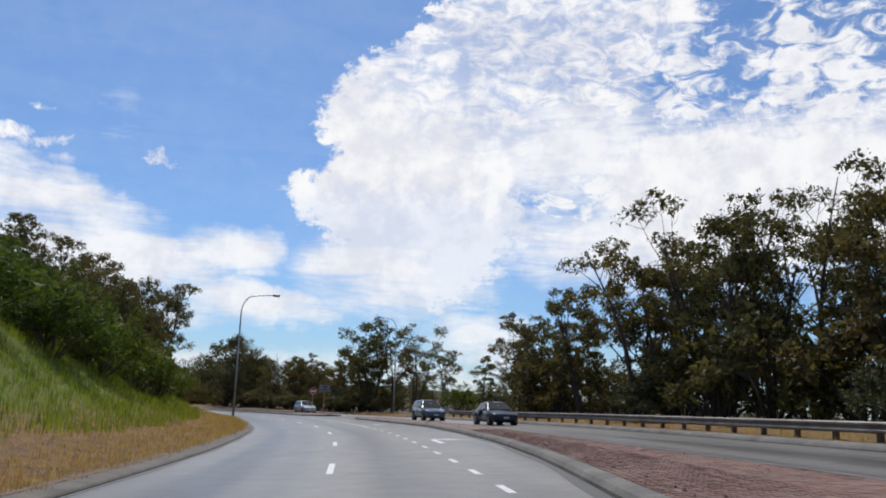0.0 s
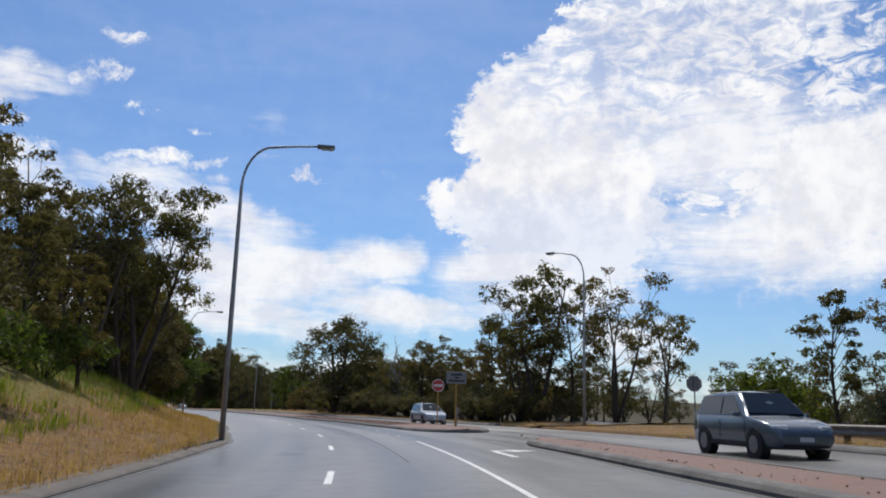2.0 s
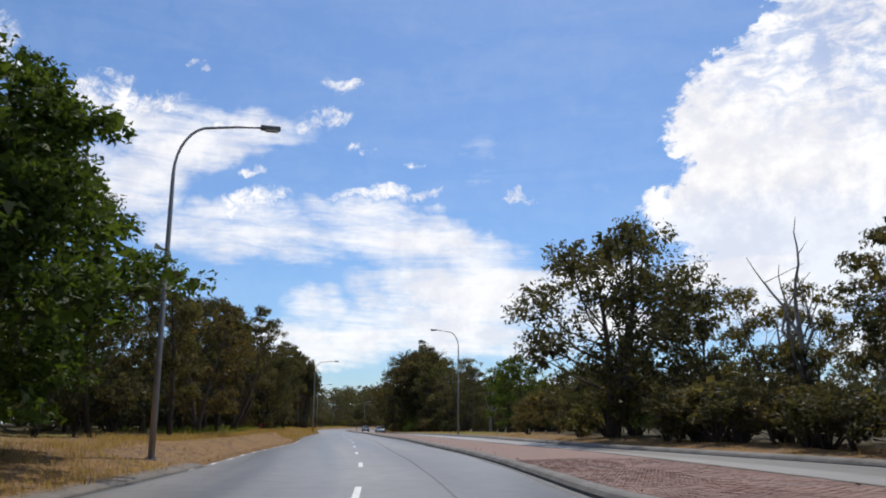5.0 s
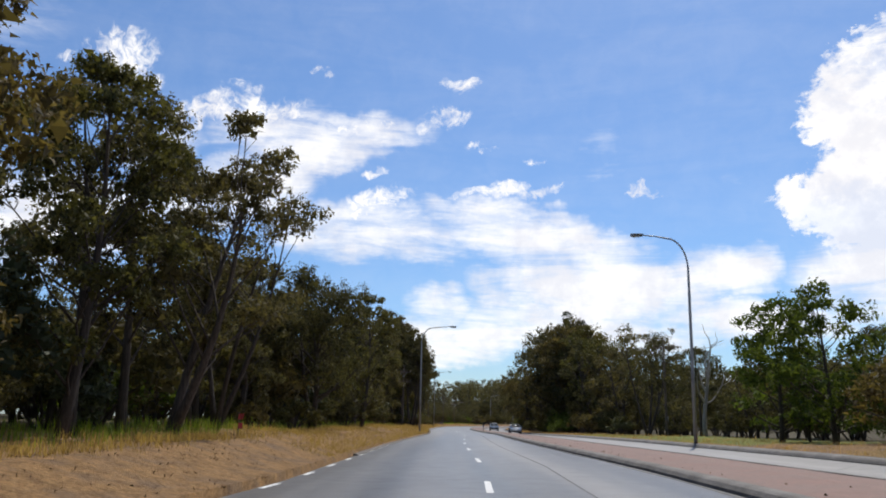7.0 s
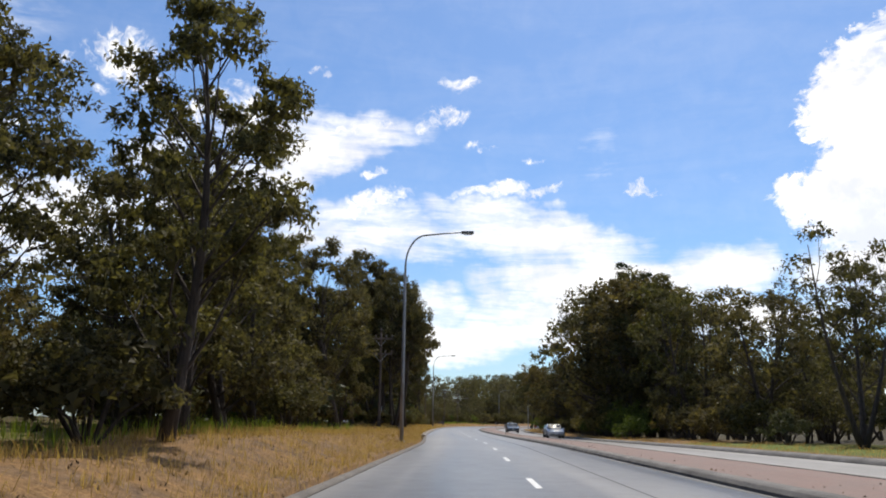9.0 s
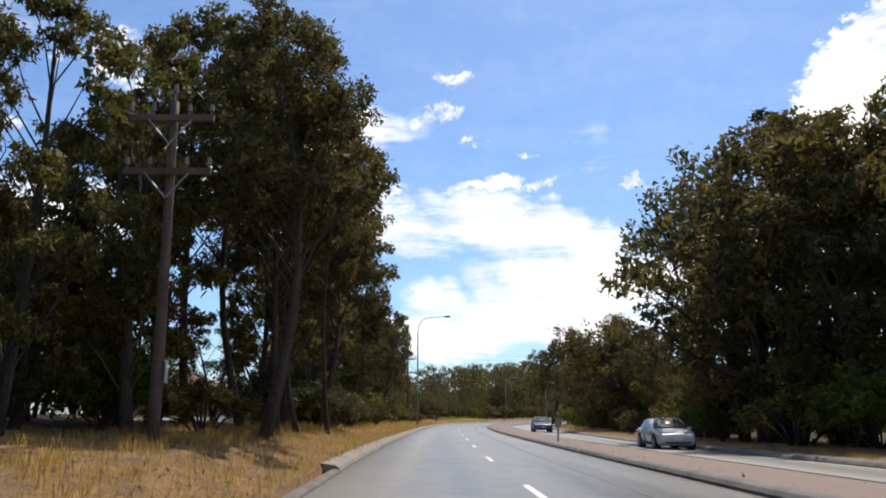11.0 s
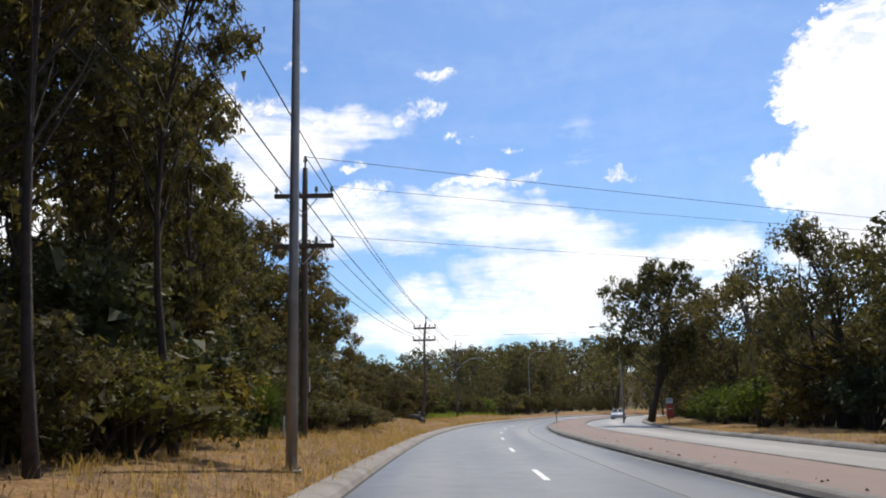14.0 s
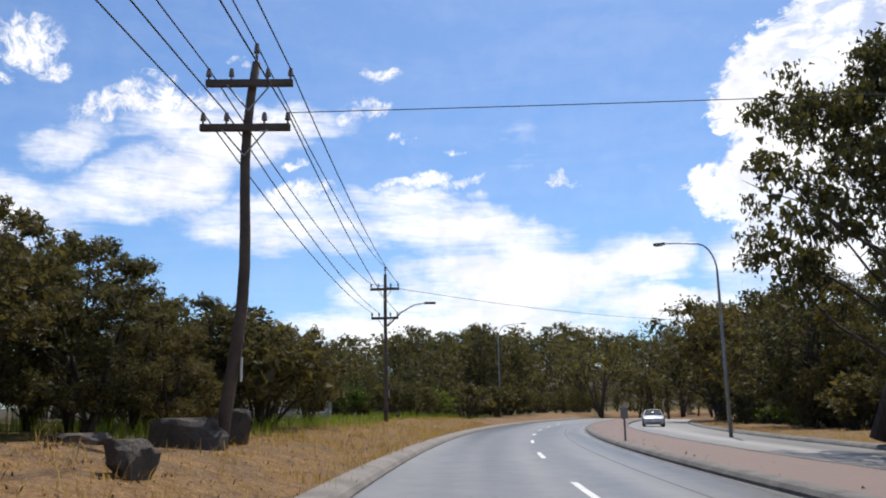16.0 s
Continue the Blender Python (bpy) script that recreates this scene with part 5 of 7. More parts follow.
for i in range(44):
    s = 125 + 300 * i / 44
    if 236 < s < 262 or 284 < s < 306:
        continue
    stand(s, left_edge(s) - rng_far.uniform(9, 15), rng_far.choice(("shrub", "shrub_green", "shrub", "shrub_grey")), rng_far.uniform(2.2, 3.6))
for i in range(78):  # dense foot of the woods
    s = 98 + 3.1 * i
    if 236 < s < 258:
        continue
    stand(s + rng_far.uniform(-1, 1), left_edge(s) - rng_far.uniform(5.4, 7.6) - (2.2 if 124 < s < 176 or s < 117 else 0), rng_far.choice(("bushy_dark", "bushy_dark", "shrub", "bushy_dark", "shrub_grey")), rng_far.uniform(2.4, 4.4))
for i in range(74):  # dense scrub behind the guardrail and the opposite verge
    s = 18 + 5.6 * i
    if 73 < s < 99 or 176 < s < 228:
        continue
    stand(s + rng_far.uniform(-1, 1), far_edge(s) + rng_far.uniform(5.5, 8.5), rng_far.choice(("bushy_dark", "bushy_dark", "shrub", "bushy_dark")), rng_far.uniform(3.2, 5.6) if s < 73 or s > 235 else rng_far.uniform(2.6, 4.2))
for i in range(40):  # undergrowth close to the kerb under the tall gums
    s = 262 + 1.3 * i
    stand(s, left_edge(s) - (rng_far.uniform(2.2, 3.8) if s < 284 else rng_far.uniform(3.4, 4.8)), rng_far.choice(("shrub", "shrub", "shrub_low", "shrub_grey")), rng_far.uniform(1.2, 2.4))
for i in range(24):  # low dark hedge beyond the side road
    s = 97 + 1.9 * i
    stand(s, far_edge(s) + rng_far.uniform(2.6, 4.0), rng_far.choice(("bushy_dark", "shrub")), rng_far.uniform(1.8, 2.9), 1.3)
for ob in SPARES:
    for c in list(ob.children_recursive):
        bpy.data.objects.remove(c)
    bpy.data.objects.remove(ob)

# ---- street furniture ----
def land(x, y):
    s, o = drop(x, y)
    return at(s, o, ground_height(s, o)).z


def side_road():
    """A strip laid on the land, from the break in the median away to the scrub."""
    mid = [Vector(p) for p in ((-3.5, 92), (-0.5, 97), (4.5, 104.5), (9, 112), (14, 120), (21, 130), (28, 141), (38, 156), (48, 170))]
    v, f = [], []
    for i, p in enumerate(mid):
        d = (mid[min(i + 1, 8)] - mid[max(i - 1, 0)]).normalized()
        for k in range(7):
            q = p + Vector((d.y, -d.x)) * (k - 3) * 1.6 * (1.5 if i == 0 else 1.2 if i == 1 else 1)
            v.append((q.x, q.y, land(q.x, q.y) + 0.07))
    for i in range(8):
        for k in range(6):
            f.append((7 * i + k, 7 * i + k + 1, 7 * i + k + 8, 7 * i + k + 7))
    return tagged(mesh_ob("side_road", v, f, ASPHALT), "grey asphalt side road joining at the break in the median", "road", kind="structure")


side_road()
LAMP_GREY = mottled("lamp_housing", (0.10, 0.10, 0.10), (0.20, 0.20, 0.20), 4, 0.6)
LENS = mottled("lamp_lens", (0.35, 0.36, 0.36), (0.55, 0.56, 0.56), 4, 0.25)


def street_lamp(x, y, height, arm, toward, label="tall galvanised steel street lamp with curved outreach arm", lean=0.0):
    """A tapered steel pole with a bent arm; toward: degrees left of +y to which the arm reaches."""
    root = tagged(new("street_lamp"), label, "street lamp", "street lamps")
    root.matrix_basis = pose(x, y, land(x, y) - 0.05, 0, 0, toward) @ pose(0, 0, 0, 0, lean, 0)
    top = height - 1.0
    pts = [(0, 0, 0), (0, 0, height * 0.35), (0, 0, height * 0.7), (0, 0, top - 0.9)]
    for k in range(1, 9):
        a = math.pi / 2 * k / 8
        pts.append((0, (1 - math.cos(a)) * 1.0, top - 0.9 + math.sin(a) * 1.55))
    pts += [(0, arm * 0.7, pts[-1][2] + 0.10), (0, arm, pts[-1][2] + 0.16)]
    rad = [0.095, 0.082, 0.068, 0.054] + [0.042] * 8 + [0.036, 0.032]
    v, f = tube(pts, rad, 10)
    mesh_ob("pole", v, f, STEEL, root, True)
    end = Vector(pts[-1])
    bm = bmesh.new()
    box(bm, (0.26, 0.62, 0.13), end + Vector((0, 0.28, 0.0)), None, 0.05)
    head = part("lamp_head", bm, LAMP_GREY, root, "grey lamp housing")
    bm = bmesh.new()
    box(bm, (0.2, 0.4, 0.05), end + Vector((0, 0.32, -0.075)), None, 0.02)
    part("lens", bm, LENS, head, "frosted lens")
    bm = bmesh.new()
    box(bm, (0.32, 0.32, 0.06), (0, 0, 0.05), None, 0.015)
    base = part("base_plate", bm, STEEL, root)
    bm = bmesh.new()
    box(bm, (0.11, 0.02, 0.32), (0, -0.125, 0.75), None, 0.006)
    part("access_door", bm, STEEL, root)
    for dx in (-1, 1):
        for dy in (-1, 1):
            bm = bmesh.new()
            rod(bm, (dx * 0.12, dy * 0.12, 0.06), (dx * 0.12, dy * 0.12, 0.13), 0.018, n=6)
            part("bolt", bm, STEEL, base)
    return root


street_lamp(*at(70.3, -4.2).xy, 10.65, 2.5, -70)
street_lamp(-5.0, 93.8, 11.1, 2.0, 68)
street_lamp(*at(127.6, -6.12).xy, 10.25, 2.5, -50)
street_lamp(-59.0, 173.3, 10.4, 2.2, 122)
street_lamp(*at(222.3, -2.75).xy, 10.2, 2.7, -56)
street_lamp(-140.4, 270.2, 11.0, 2.7, -56)
street_lamp(-161.6, 340.6, 10.3, 2.5, 92)
street_lamp(-191.3, 378.5, 10.0, 2.5, -60)


def power_pole(x, y, height, arms, bend, facing, label, lean=(0, 0)):
    """A timber pole, a little crooked; arms: heights and half lengths; facing: degrees left of +y along the wires."""
    root = tagged(new("power_pole"), label, "power pole", "power poles")
    z0 = land(x, y) - 0.1
    root.matrix_basis = pose(x, y, z0, 0, 0, facing)
    pts = [(lean[0] * u + bend * math.sin(u * 5.2) * u * (1.15 - u) * 2, lean[1] * u, height * u) for u in np.linspace(0, 1, 12)]
    v, f = tube(pts, [0.118 - 0.04 * i / 11 for i in range(12)], 10)
    mesh_ob("pole", v, f, TIMBER, root, True)
    bm = bmesh.new()
    rod(bm, Vector(pts[11]) + Vector((0, 0, -0.02)), Vector(pts[11]) + Vector((0, 0, 0.28)), 0.03, 0.025)
    rod(bm, Vector(pts[11]) + Vector((0, 0, 0.2)), Vector(pts[11]) + Vector((0, 0, 0.38)), 0.06, 0.04)
    part("insulator", bm, CERAMIC, root, "brown glazed pin insulator")
    ends = []
    for h, half in arms:
        c = Vector(pts[min(11, round(h / height * 11))])
        c.z = h
        bm = bmesh.new()
        box(bm, (2 * half, 0.10, 0.13), c + Vector((0, -0.17, 0)), None, 0.012)
        arm = part("cross_arm", bm, TIMBER, root, "dark hardwood cross-arm")
        row = []
        for k in (-0.94, -0.42, 0.42, 0.94):
            bm = bmesh.new()
            at_ = c + Vector((k * half, -0.17, 0.06))
            rod(bm, at_, at_ + Vector((0, 0, 0.12)), 0.02)
            rod(bm, at_ + Vector((0, 0, 0.08)), at_ + Vector((0, 0, 0.17)), 0.055, 0.045)
            rod(bm, at_ + Vector((0, 0, 0.17)), at_ + Vector((0, 0, 0.23)), 0.045, 0.03)
            part("insulator", bm, CERAMIC, arm)
            row.append(root.matrix_basis @ (at_ + Vector((0, 0, 0.22))))
        for k in (-1, 1):
            bm = bmesh.new()
            rod(bm, c + Vector((k * half * 0.5, -0.22, -0.05)), c + Vector((0, -0.22, -0.55)), 0.016, n=6)
            part("brace", bm, STEEL, root)
        ends.append(row)
    bm = bmesh.new()
    box(bm, (0.02, 0.14, 0.42), Vector(pts[2]) + Vector((0.165, 0, 0.1)), None, 0.004)
    part("number_plate", bm, LENS, root, "pale metal tag plate")
    tip = root.matrix_basis @ (Vector(pts[11]) + Vector((0, 0, 0.36)))
    return root, ends, tip


def wire(a, b, sag, label="thin dark overhead power line", r=0.014):
    a, b = Vector(a), Vector(b)
    pts = [a.lerp(b, u) - Vector((0, 0, sag * 4 * u * (1 - u))) for u in np.linspace(0, 1, 17)]
    v, f = tube(pts, [r] * 17, 5)
    ob = mesh_ob("overhead_wire", v, f, BLACK, None, True)
    return tagged(ob, label, "power line", "overhead wires")


W1, E1, T1 = power_pole(-147.2, 277.9, 7.9, [(7.0, 0.86), (5.5, 0.88)], 0.02, 34, "dark timber power pole with two cross-arms beside trees")
W2, E2, T2 = power_pole(-164.56, 309.12, 7.1, [(6.62, 0.80), (5.76, 0.82)], 0.22, 30, "crooked dark timber power pole with two cross-arms", (0.48, 0))
W3, E3, T3 = power_pole(-177.0, 333.8, 7.6, [(6.8, 0.75), (5.3, 0.7)], 0.03, 24, "timber power pole with a street lamp bracket")
W4, E4, T4 = power_pole(-168.0, 398.0, 12.0, [(11.2, 0.9), (9.2, 0.8)], 0.03, 0, "far timber power pole above dark trees")
W5, E5, T5 = power_pole(*at(218.7, 19.4).xy, 8.3, [(7.9, 0.95)], 0.03, 34, "timber power pole with one cross-arm among trees")
W6, E6, T6 = power_pole(*at(346, 16.6).xy, 7.4, [(7.0, 0.6)], 0.02, 34, "short dark timber pole beside the gum trees")
W0, E0, T0 = power_pole(-105.9, 213.2, 6.7, [(6.3, 0.85), (5.2, 0.85)], 0.02, 34, "dark timber power pole standing among tall gums")
for a, b in ((E0, E1), (E1, E2), (E2, E3)):
    for k in range(2):
        for i in ((0, 3) if k == 0 else (0, 1, 3)):
            wire(a[k][i], b[k][i], 0.45)
wire(T1, T2, 0.4)
wire(T2, T3, 0.5)
wire(E2[1][3], at(352, 48, 7.0), 0.3, r=0.009)
wire(T1, at(336, 46, 7.0), 0.3, r=0.009)
wire(E1[0][3], at(340, 46, 8.0), 0.3, r=0.007)
wire(E1[1][3], at(344, 46, 7.2), 0.3, r=0.007)
wire(E3[0][0], E4[0][0], 0.8)


def bracket_lamp():
    root = tagged(new("street_lamp"), "small street lamp on a bracket arm of a timber pole", "street lamp", "street lamps")
    root.matrix_basis = pose(-177.0, 333.8, land(-177.0, 333.8) + 5.2, 0, 0, -58)
    v, f = tube([(0, 0.1, -0.4), (0, 0.8, 0.3), (0, 1.5, 0.7), (0, 2.1, 0.78)], [0.045, 0.04, 0.035, 0.03], 6)
    mesh_ob("arm", v, f, STEEL, root, True)
    bm = bmesh.new()
    box(bm, (0.22, 0.6, 0.12), (0, 2.3, 0.78), None, 0.04)
    part("lamp_head", bm, LAMP_GREY, root)


bracket_lamp()


def guy_wire():
    root = tagged(new("guy_wire"), "steel guy wire with pale guard sleeve staying a power pole", "guy wire")
    a, b = Vector((-146.6, 277.4, land(-146.6, 277.4) + 5.6)), Vector((-152.5, 272.6, land(-152.5, 272.6)))
    v, f = tube([a, a.lerp(b, 0.5), b], [0.012] * 3, 5)
    mesh_ob("cable", v, f, BLACK, root, True)
    v, f = tube([a.lerp(b, 0.66), b], [0.035, 0.035], 8)
    mesh_ob("guard", v, f, LENS, root, True, "pale plastic guard sleeve")


guy_wire()


def guardrail(s0, s1, off):
    """A W-beam on timber blocks and posts."""
    root = tagged(new("guardrail"), "weathered steel guardrail on short posts", "guardrail")
    prof = [(0.0, 0.48), (0.05, 0.52), (0.05, 0.57), (0.0, 0.62), (0.0, 0.66), (0.05, 0.71), (0.05, 0.76), (0.0, 0.80), (-0.02, 0.80), (0.03, 0.755), (0.03, 0.71), (-0.02, 0.66), (-0.02, 0.62), (0.03, 0.57), (0.03, 0.52), (-0.02, 0.48)]
    verts, faces, w = [], [], len(prof)
    n = int((s1 - s0) / 2) + 1
    for i in range(n):
        s = s0 + 2 * i
        for d, z in prof:
            verts.append(at(s, off(s) - d, z - 0.10))
    for i in range(n - 1):
        for k in range(w):
            a, b = i * w + k, i * w + (k + 1) % w
            faces.append((a, b, b + w, a + w))
    mesh_ob("beam", verts, faces, RAIL_STEEL, root, label="dull grey W-beam rail")
    bm = bmesh.new()
    box(bm, (0.14, 0.16, 1.3), (0, 0, 0.2), None, 0.01)
    me = bpy.data.meshes.new("post")
    bm.to_mesh(me)
    bm.free()
    me.materials.append(TIMBER)
    s = s0 + 1
    while s < s1:
        p = new("post", me)
        q = at(s, off(s) + 0.12, -0.10)
        p.matrix_basis = pose(q.x, q.y, q.z, 0, 0, bearing(s))
        p.parent = root
        s += 2.0


guardrail(-52, 70, lambda s: far_edge(s) + 1.1)

# ---- signs ----
SIGN_BACK = mottled("sign_back_aluminium", (0.16, 0.16, 0.165), (0.28, 0.28, 0.285), 5, 0.5, 40, 0.1, 0.002, 0.5, 0.5)
SIGN_WHITE = mottled("sign_white", (0.55, 0.56, 0.57), (0.72, 0.73, 0.74), 5, 0.45)
# the board's shade, with the sun behind it, is put into this grey
BOARD_SHADED = mottled("sign_board_shaded", (0.15, 0.16, 0.17), (0.24, 0.25, 0.26), 5, 0.5)
SIGN_RED = mottled("sign_red", (0.38, 0.03, 0.03), (0.52, 0.05, 0.045), 5, 0.45)
SIGN_INK = mottled("sign_ink", (0.02, 0.02, 0.02), (0.05, 0.05, 0.05), 5, 0.5)
SIGN_YELLOW = mottled("sign_post_yellow", (0.32, 0.20, 0.04), (0.50, 0.33, 0.07), 5, 0.6)


def disc(bm, r, thick, sides, at_, turn=0.0):
    m = Matrix.Translation(at_) @ Matrix.Rotation(math.pi / 2, 4, "X") @ Matrix.Rotation(turn, 4, "Z")
    bmesh.ops.create_cone(bm, cap_ends=True, segments=sides, radius1=r, radius2=r, depth=thick, matrix=m)


def sign(name, p, face, label, height, post_mat, build, post_r=0.038):
    """A post with a plate; the plate's face looks along -y of the thing."""
    root = tagged(new(name), label, "road sign", "road signs")
    root.matrix_basis = pose(p.x, p.y, p.z - 0.05, 0, 0, face)
    bm = bmesh.new()
    rod(bm, (0, 0, 0), (0, 0, height), post_r)
    part("post", bm, post_mat, root)
    build(root, height)
    return root


def no_entry(root, h):
    bm = bmesh.new()
    disc(bm, 0.40, 0.012, 40, (0, -0.05, h - 0.42))
    plate = part("plate", bm, SIGN_RED, root, "red no-entry disc with white rim")
    bm = bmesh.new()
    bmesh.ops.create_circle(bm, cap_ends=False, segments=40, radius=0.40, matrix=Matrix.Translation((0, -0.059, h - 0.42)) @ Matrix.Rotation(math.pi / 2, 4, "X"))
    edges = list(bm.edges)
    r = bmesh.ops.extrude_edge_only(bm, edges=edges)
    vs = [v for v in r["geom"] if isinstance(v, bmesh.types.BMVert)]
    bmesh.ops.scale(bm, vec=(0.9, 1, 0.9), verts=vs, space=Matrix.Translation((0, 0, -(h - 0.42))))
    part("rim", bm, SIGN_WHITE, plate)
    bm = bmesh.new()
    box(bm, (0.56, 0.004, 0.14), (0, -0.06, h - 0.42))
    part("bar", bm, SIGN_WHITE, plate)


def text_board(root, h):
    bm = bmesh.new()
    box(bm, (1.12, 0.012, 0.66), (0, -0.05, h - 0.33), None, 0.004)
    plate = part("plate", bm, BOARD_SHADED, root, "sign board greyed for shade with dark lettering bars")
    for z, w, t in ((0.16, 0.62, 0.10), (0.0, 0.22, 0.10), (-0.17, 0.86, 0.10)):
        bm = bmesh.new()
        box(bm, (w, 0.004, t), (0, -0.059, h - 0.33 + z))
        part("lettering_bar", bm, SIGN_INK, plate)


def stop_back(root, h):
    bm = bmesh.new()
    disc(bm, 0.44, 0.012, 8, (0, 0.05, h - 0.42), math.pi / 8)
    plate = part("plate", bm, SIGN_BACK, root, "bare metal back of an octagonal sign")
    for z in (-0.2, 0.2):
        bm = bmesh.new()
        box(bm, (0.5, 0.03, 0.05), (0, 0.03, h - 0.42 + z))
        part("rail", bm, SIGN_BACK, plate)


def keep_left(root, h):
    bm = bmesh.new()
    box(bm, (0.44, 0.012, 0.62), (0, -0.05, h - 0.31), None, 0.004)
    plate = part("plate", bm, SIGN_WHITE, root, "white plate with a dark slanting arrow")
    bm = bmesh.new()
    box(bm, (0.09, 0.004, 0.36), (0.03, -0.059, h - 0.29), Matrix.Rotation(radians(-35), 4, "Y"))
    box(bm, (0.22, 0.004, 0.08), (-0.08, -0.059, h - 0.44))
    box(bm, (0.08, 0.004, 0.2), (-0.13, -0.059, h - 0.38))
    part("arrow", bm, SIGN_INK, plate)


def hazard(root, h):
    bm = bmesh.new()
    box(bm, (0.26, 0.012, 0.4), (0, -0.05, h - 0.2), None, 0.004)
    part("plate", bm, SIGN_BACK, root, "dark unlit back of a small plate")


def red_board(root, h):
    for z, t, m, lab in ((h - 0.22, 0.42, SIGN_WHITE, "pale upper panel"), (h - 1.05, 1.1, SIGN_RED, "faded red lower panel")):
        bm = bmesh.new()
        box(bm, (0.52, 0.03, t), (0.12, -0.05, z), None, 0.006)
        plate = part("panel", bm, m, root, lab)
        bm = bmesh.new()
        box(bm, (0.3, 0.004, 0.06), (0.12, -0.068, z + t * 0.2))
        part("lettering_bar", bm, SIGN_INK if m is SIGN_WHITE else SIGN_WHITE, plate)


def median_spot(s, off):
    return at(s, off, 0.17)


sign("no_entry_sign", median_spot(94.6, 8.21), 20, "red no-entry sign on a yellow post in brick median", 2.9, SIGN_YELLOW, no_entry)
sign("information_sign", median_spot(86.6, 7.11), 20, "board sign greyed for shade on a yellow post in brick median", 3.0, SIGN_YELLOW, text_board, 0.045)
sign("marker_sign", median_spot(90.0, 8.12), 14, "small dark plate on a short post at median nose", 1.1, SIGN_BACK, hazard)
sign("stop_sign", Vector((0.8, 88.0, 0.5)), 10, "grey back of an octagonal stop sign on post", 2.9, SIGN_BACK, stop_back)
sign("arrow_sign", Vector((0.9, 87.2, 0.5)), 10, "small white arrow sign on a low post", 1.05, SIGN_BACK, keep_left)
sign("marker_sign", median_spot(265.5, 5.5), 34, "small dark plate on a short post in the median", 1.05, SIGN_BACK, hazard)
sign("marker_sign", median_spot(371.5, 5.16), 20, "small dark plate on a short post in the median", 1.2, SIGN_BACK, hazard)
sign("notice_board", spot(365, 14.2), 20, "narrow red and white roadside notice board", 2.1, TIMBER, red_board)


def small_island():
    v = []
    n = 20
    for z, r in ((0.30, 1.0), (0.50, 0.97), (0.52, 0.90)):
        for k in range(n):
            a = 2 * math.pi * k / n
            v.append((1.5 + 3.2 * r * math.cos(a), 88.3 + 1.0 * r * math.sin(a), z))
    f = [(i * n + k, i * n + (k + 1) % n, (i + 1) * n + (k + 1) % n, (i + 1) * n + k) for i in range(2) for k in range(n)] + [tuple(range(2 * n, 3 * n))]
    tagged(mesh_ob("side_road_island", v, f, CONCRETE), "low concrete island at the side road mouth", "traffic island", kind="structure")


small_island()

# ---- cars on the opposite carriageway ----
GLASS_DARK = paint("tinted_glass", (0.012, 0.014, 0.017), 0.12, 0.15)
HEADLAMP = material("headlamp_lens", (0.75, 0.77, 0.8), 0.1, 0.2)[0]


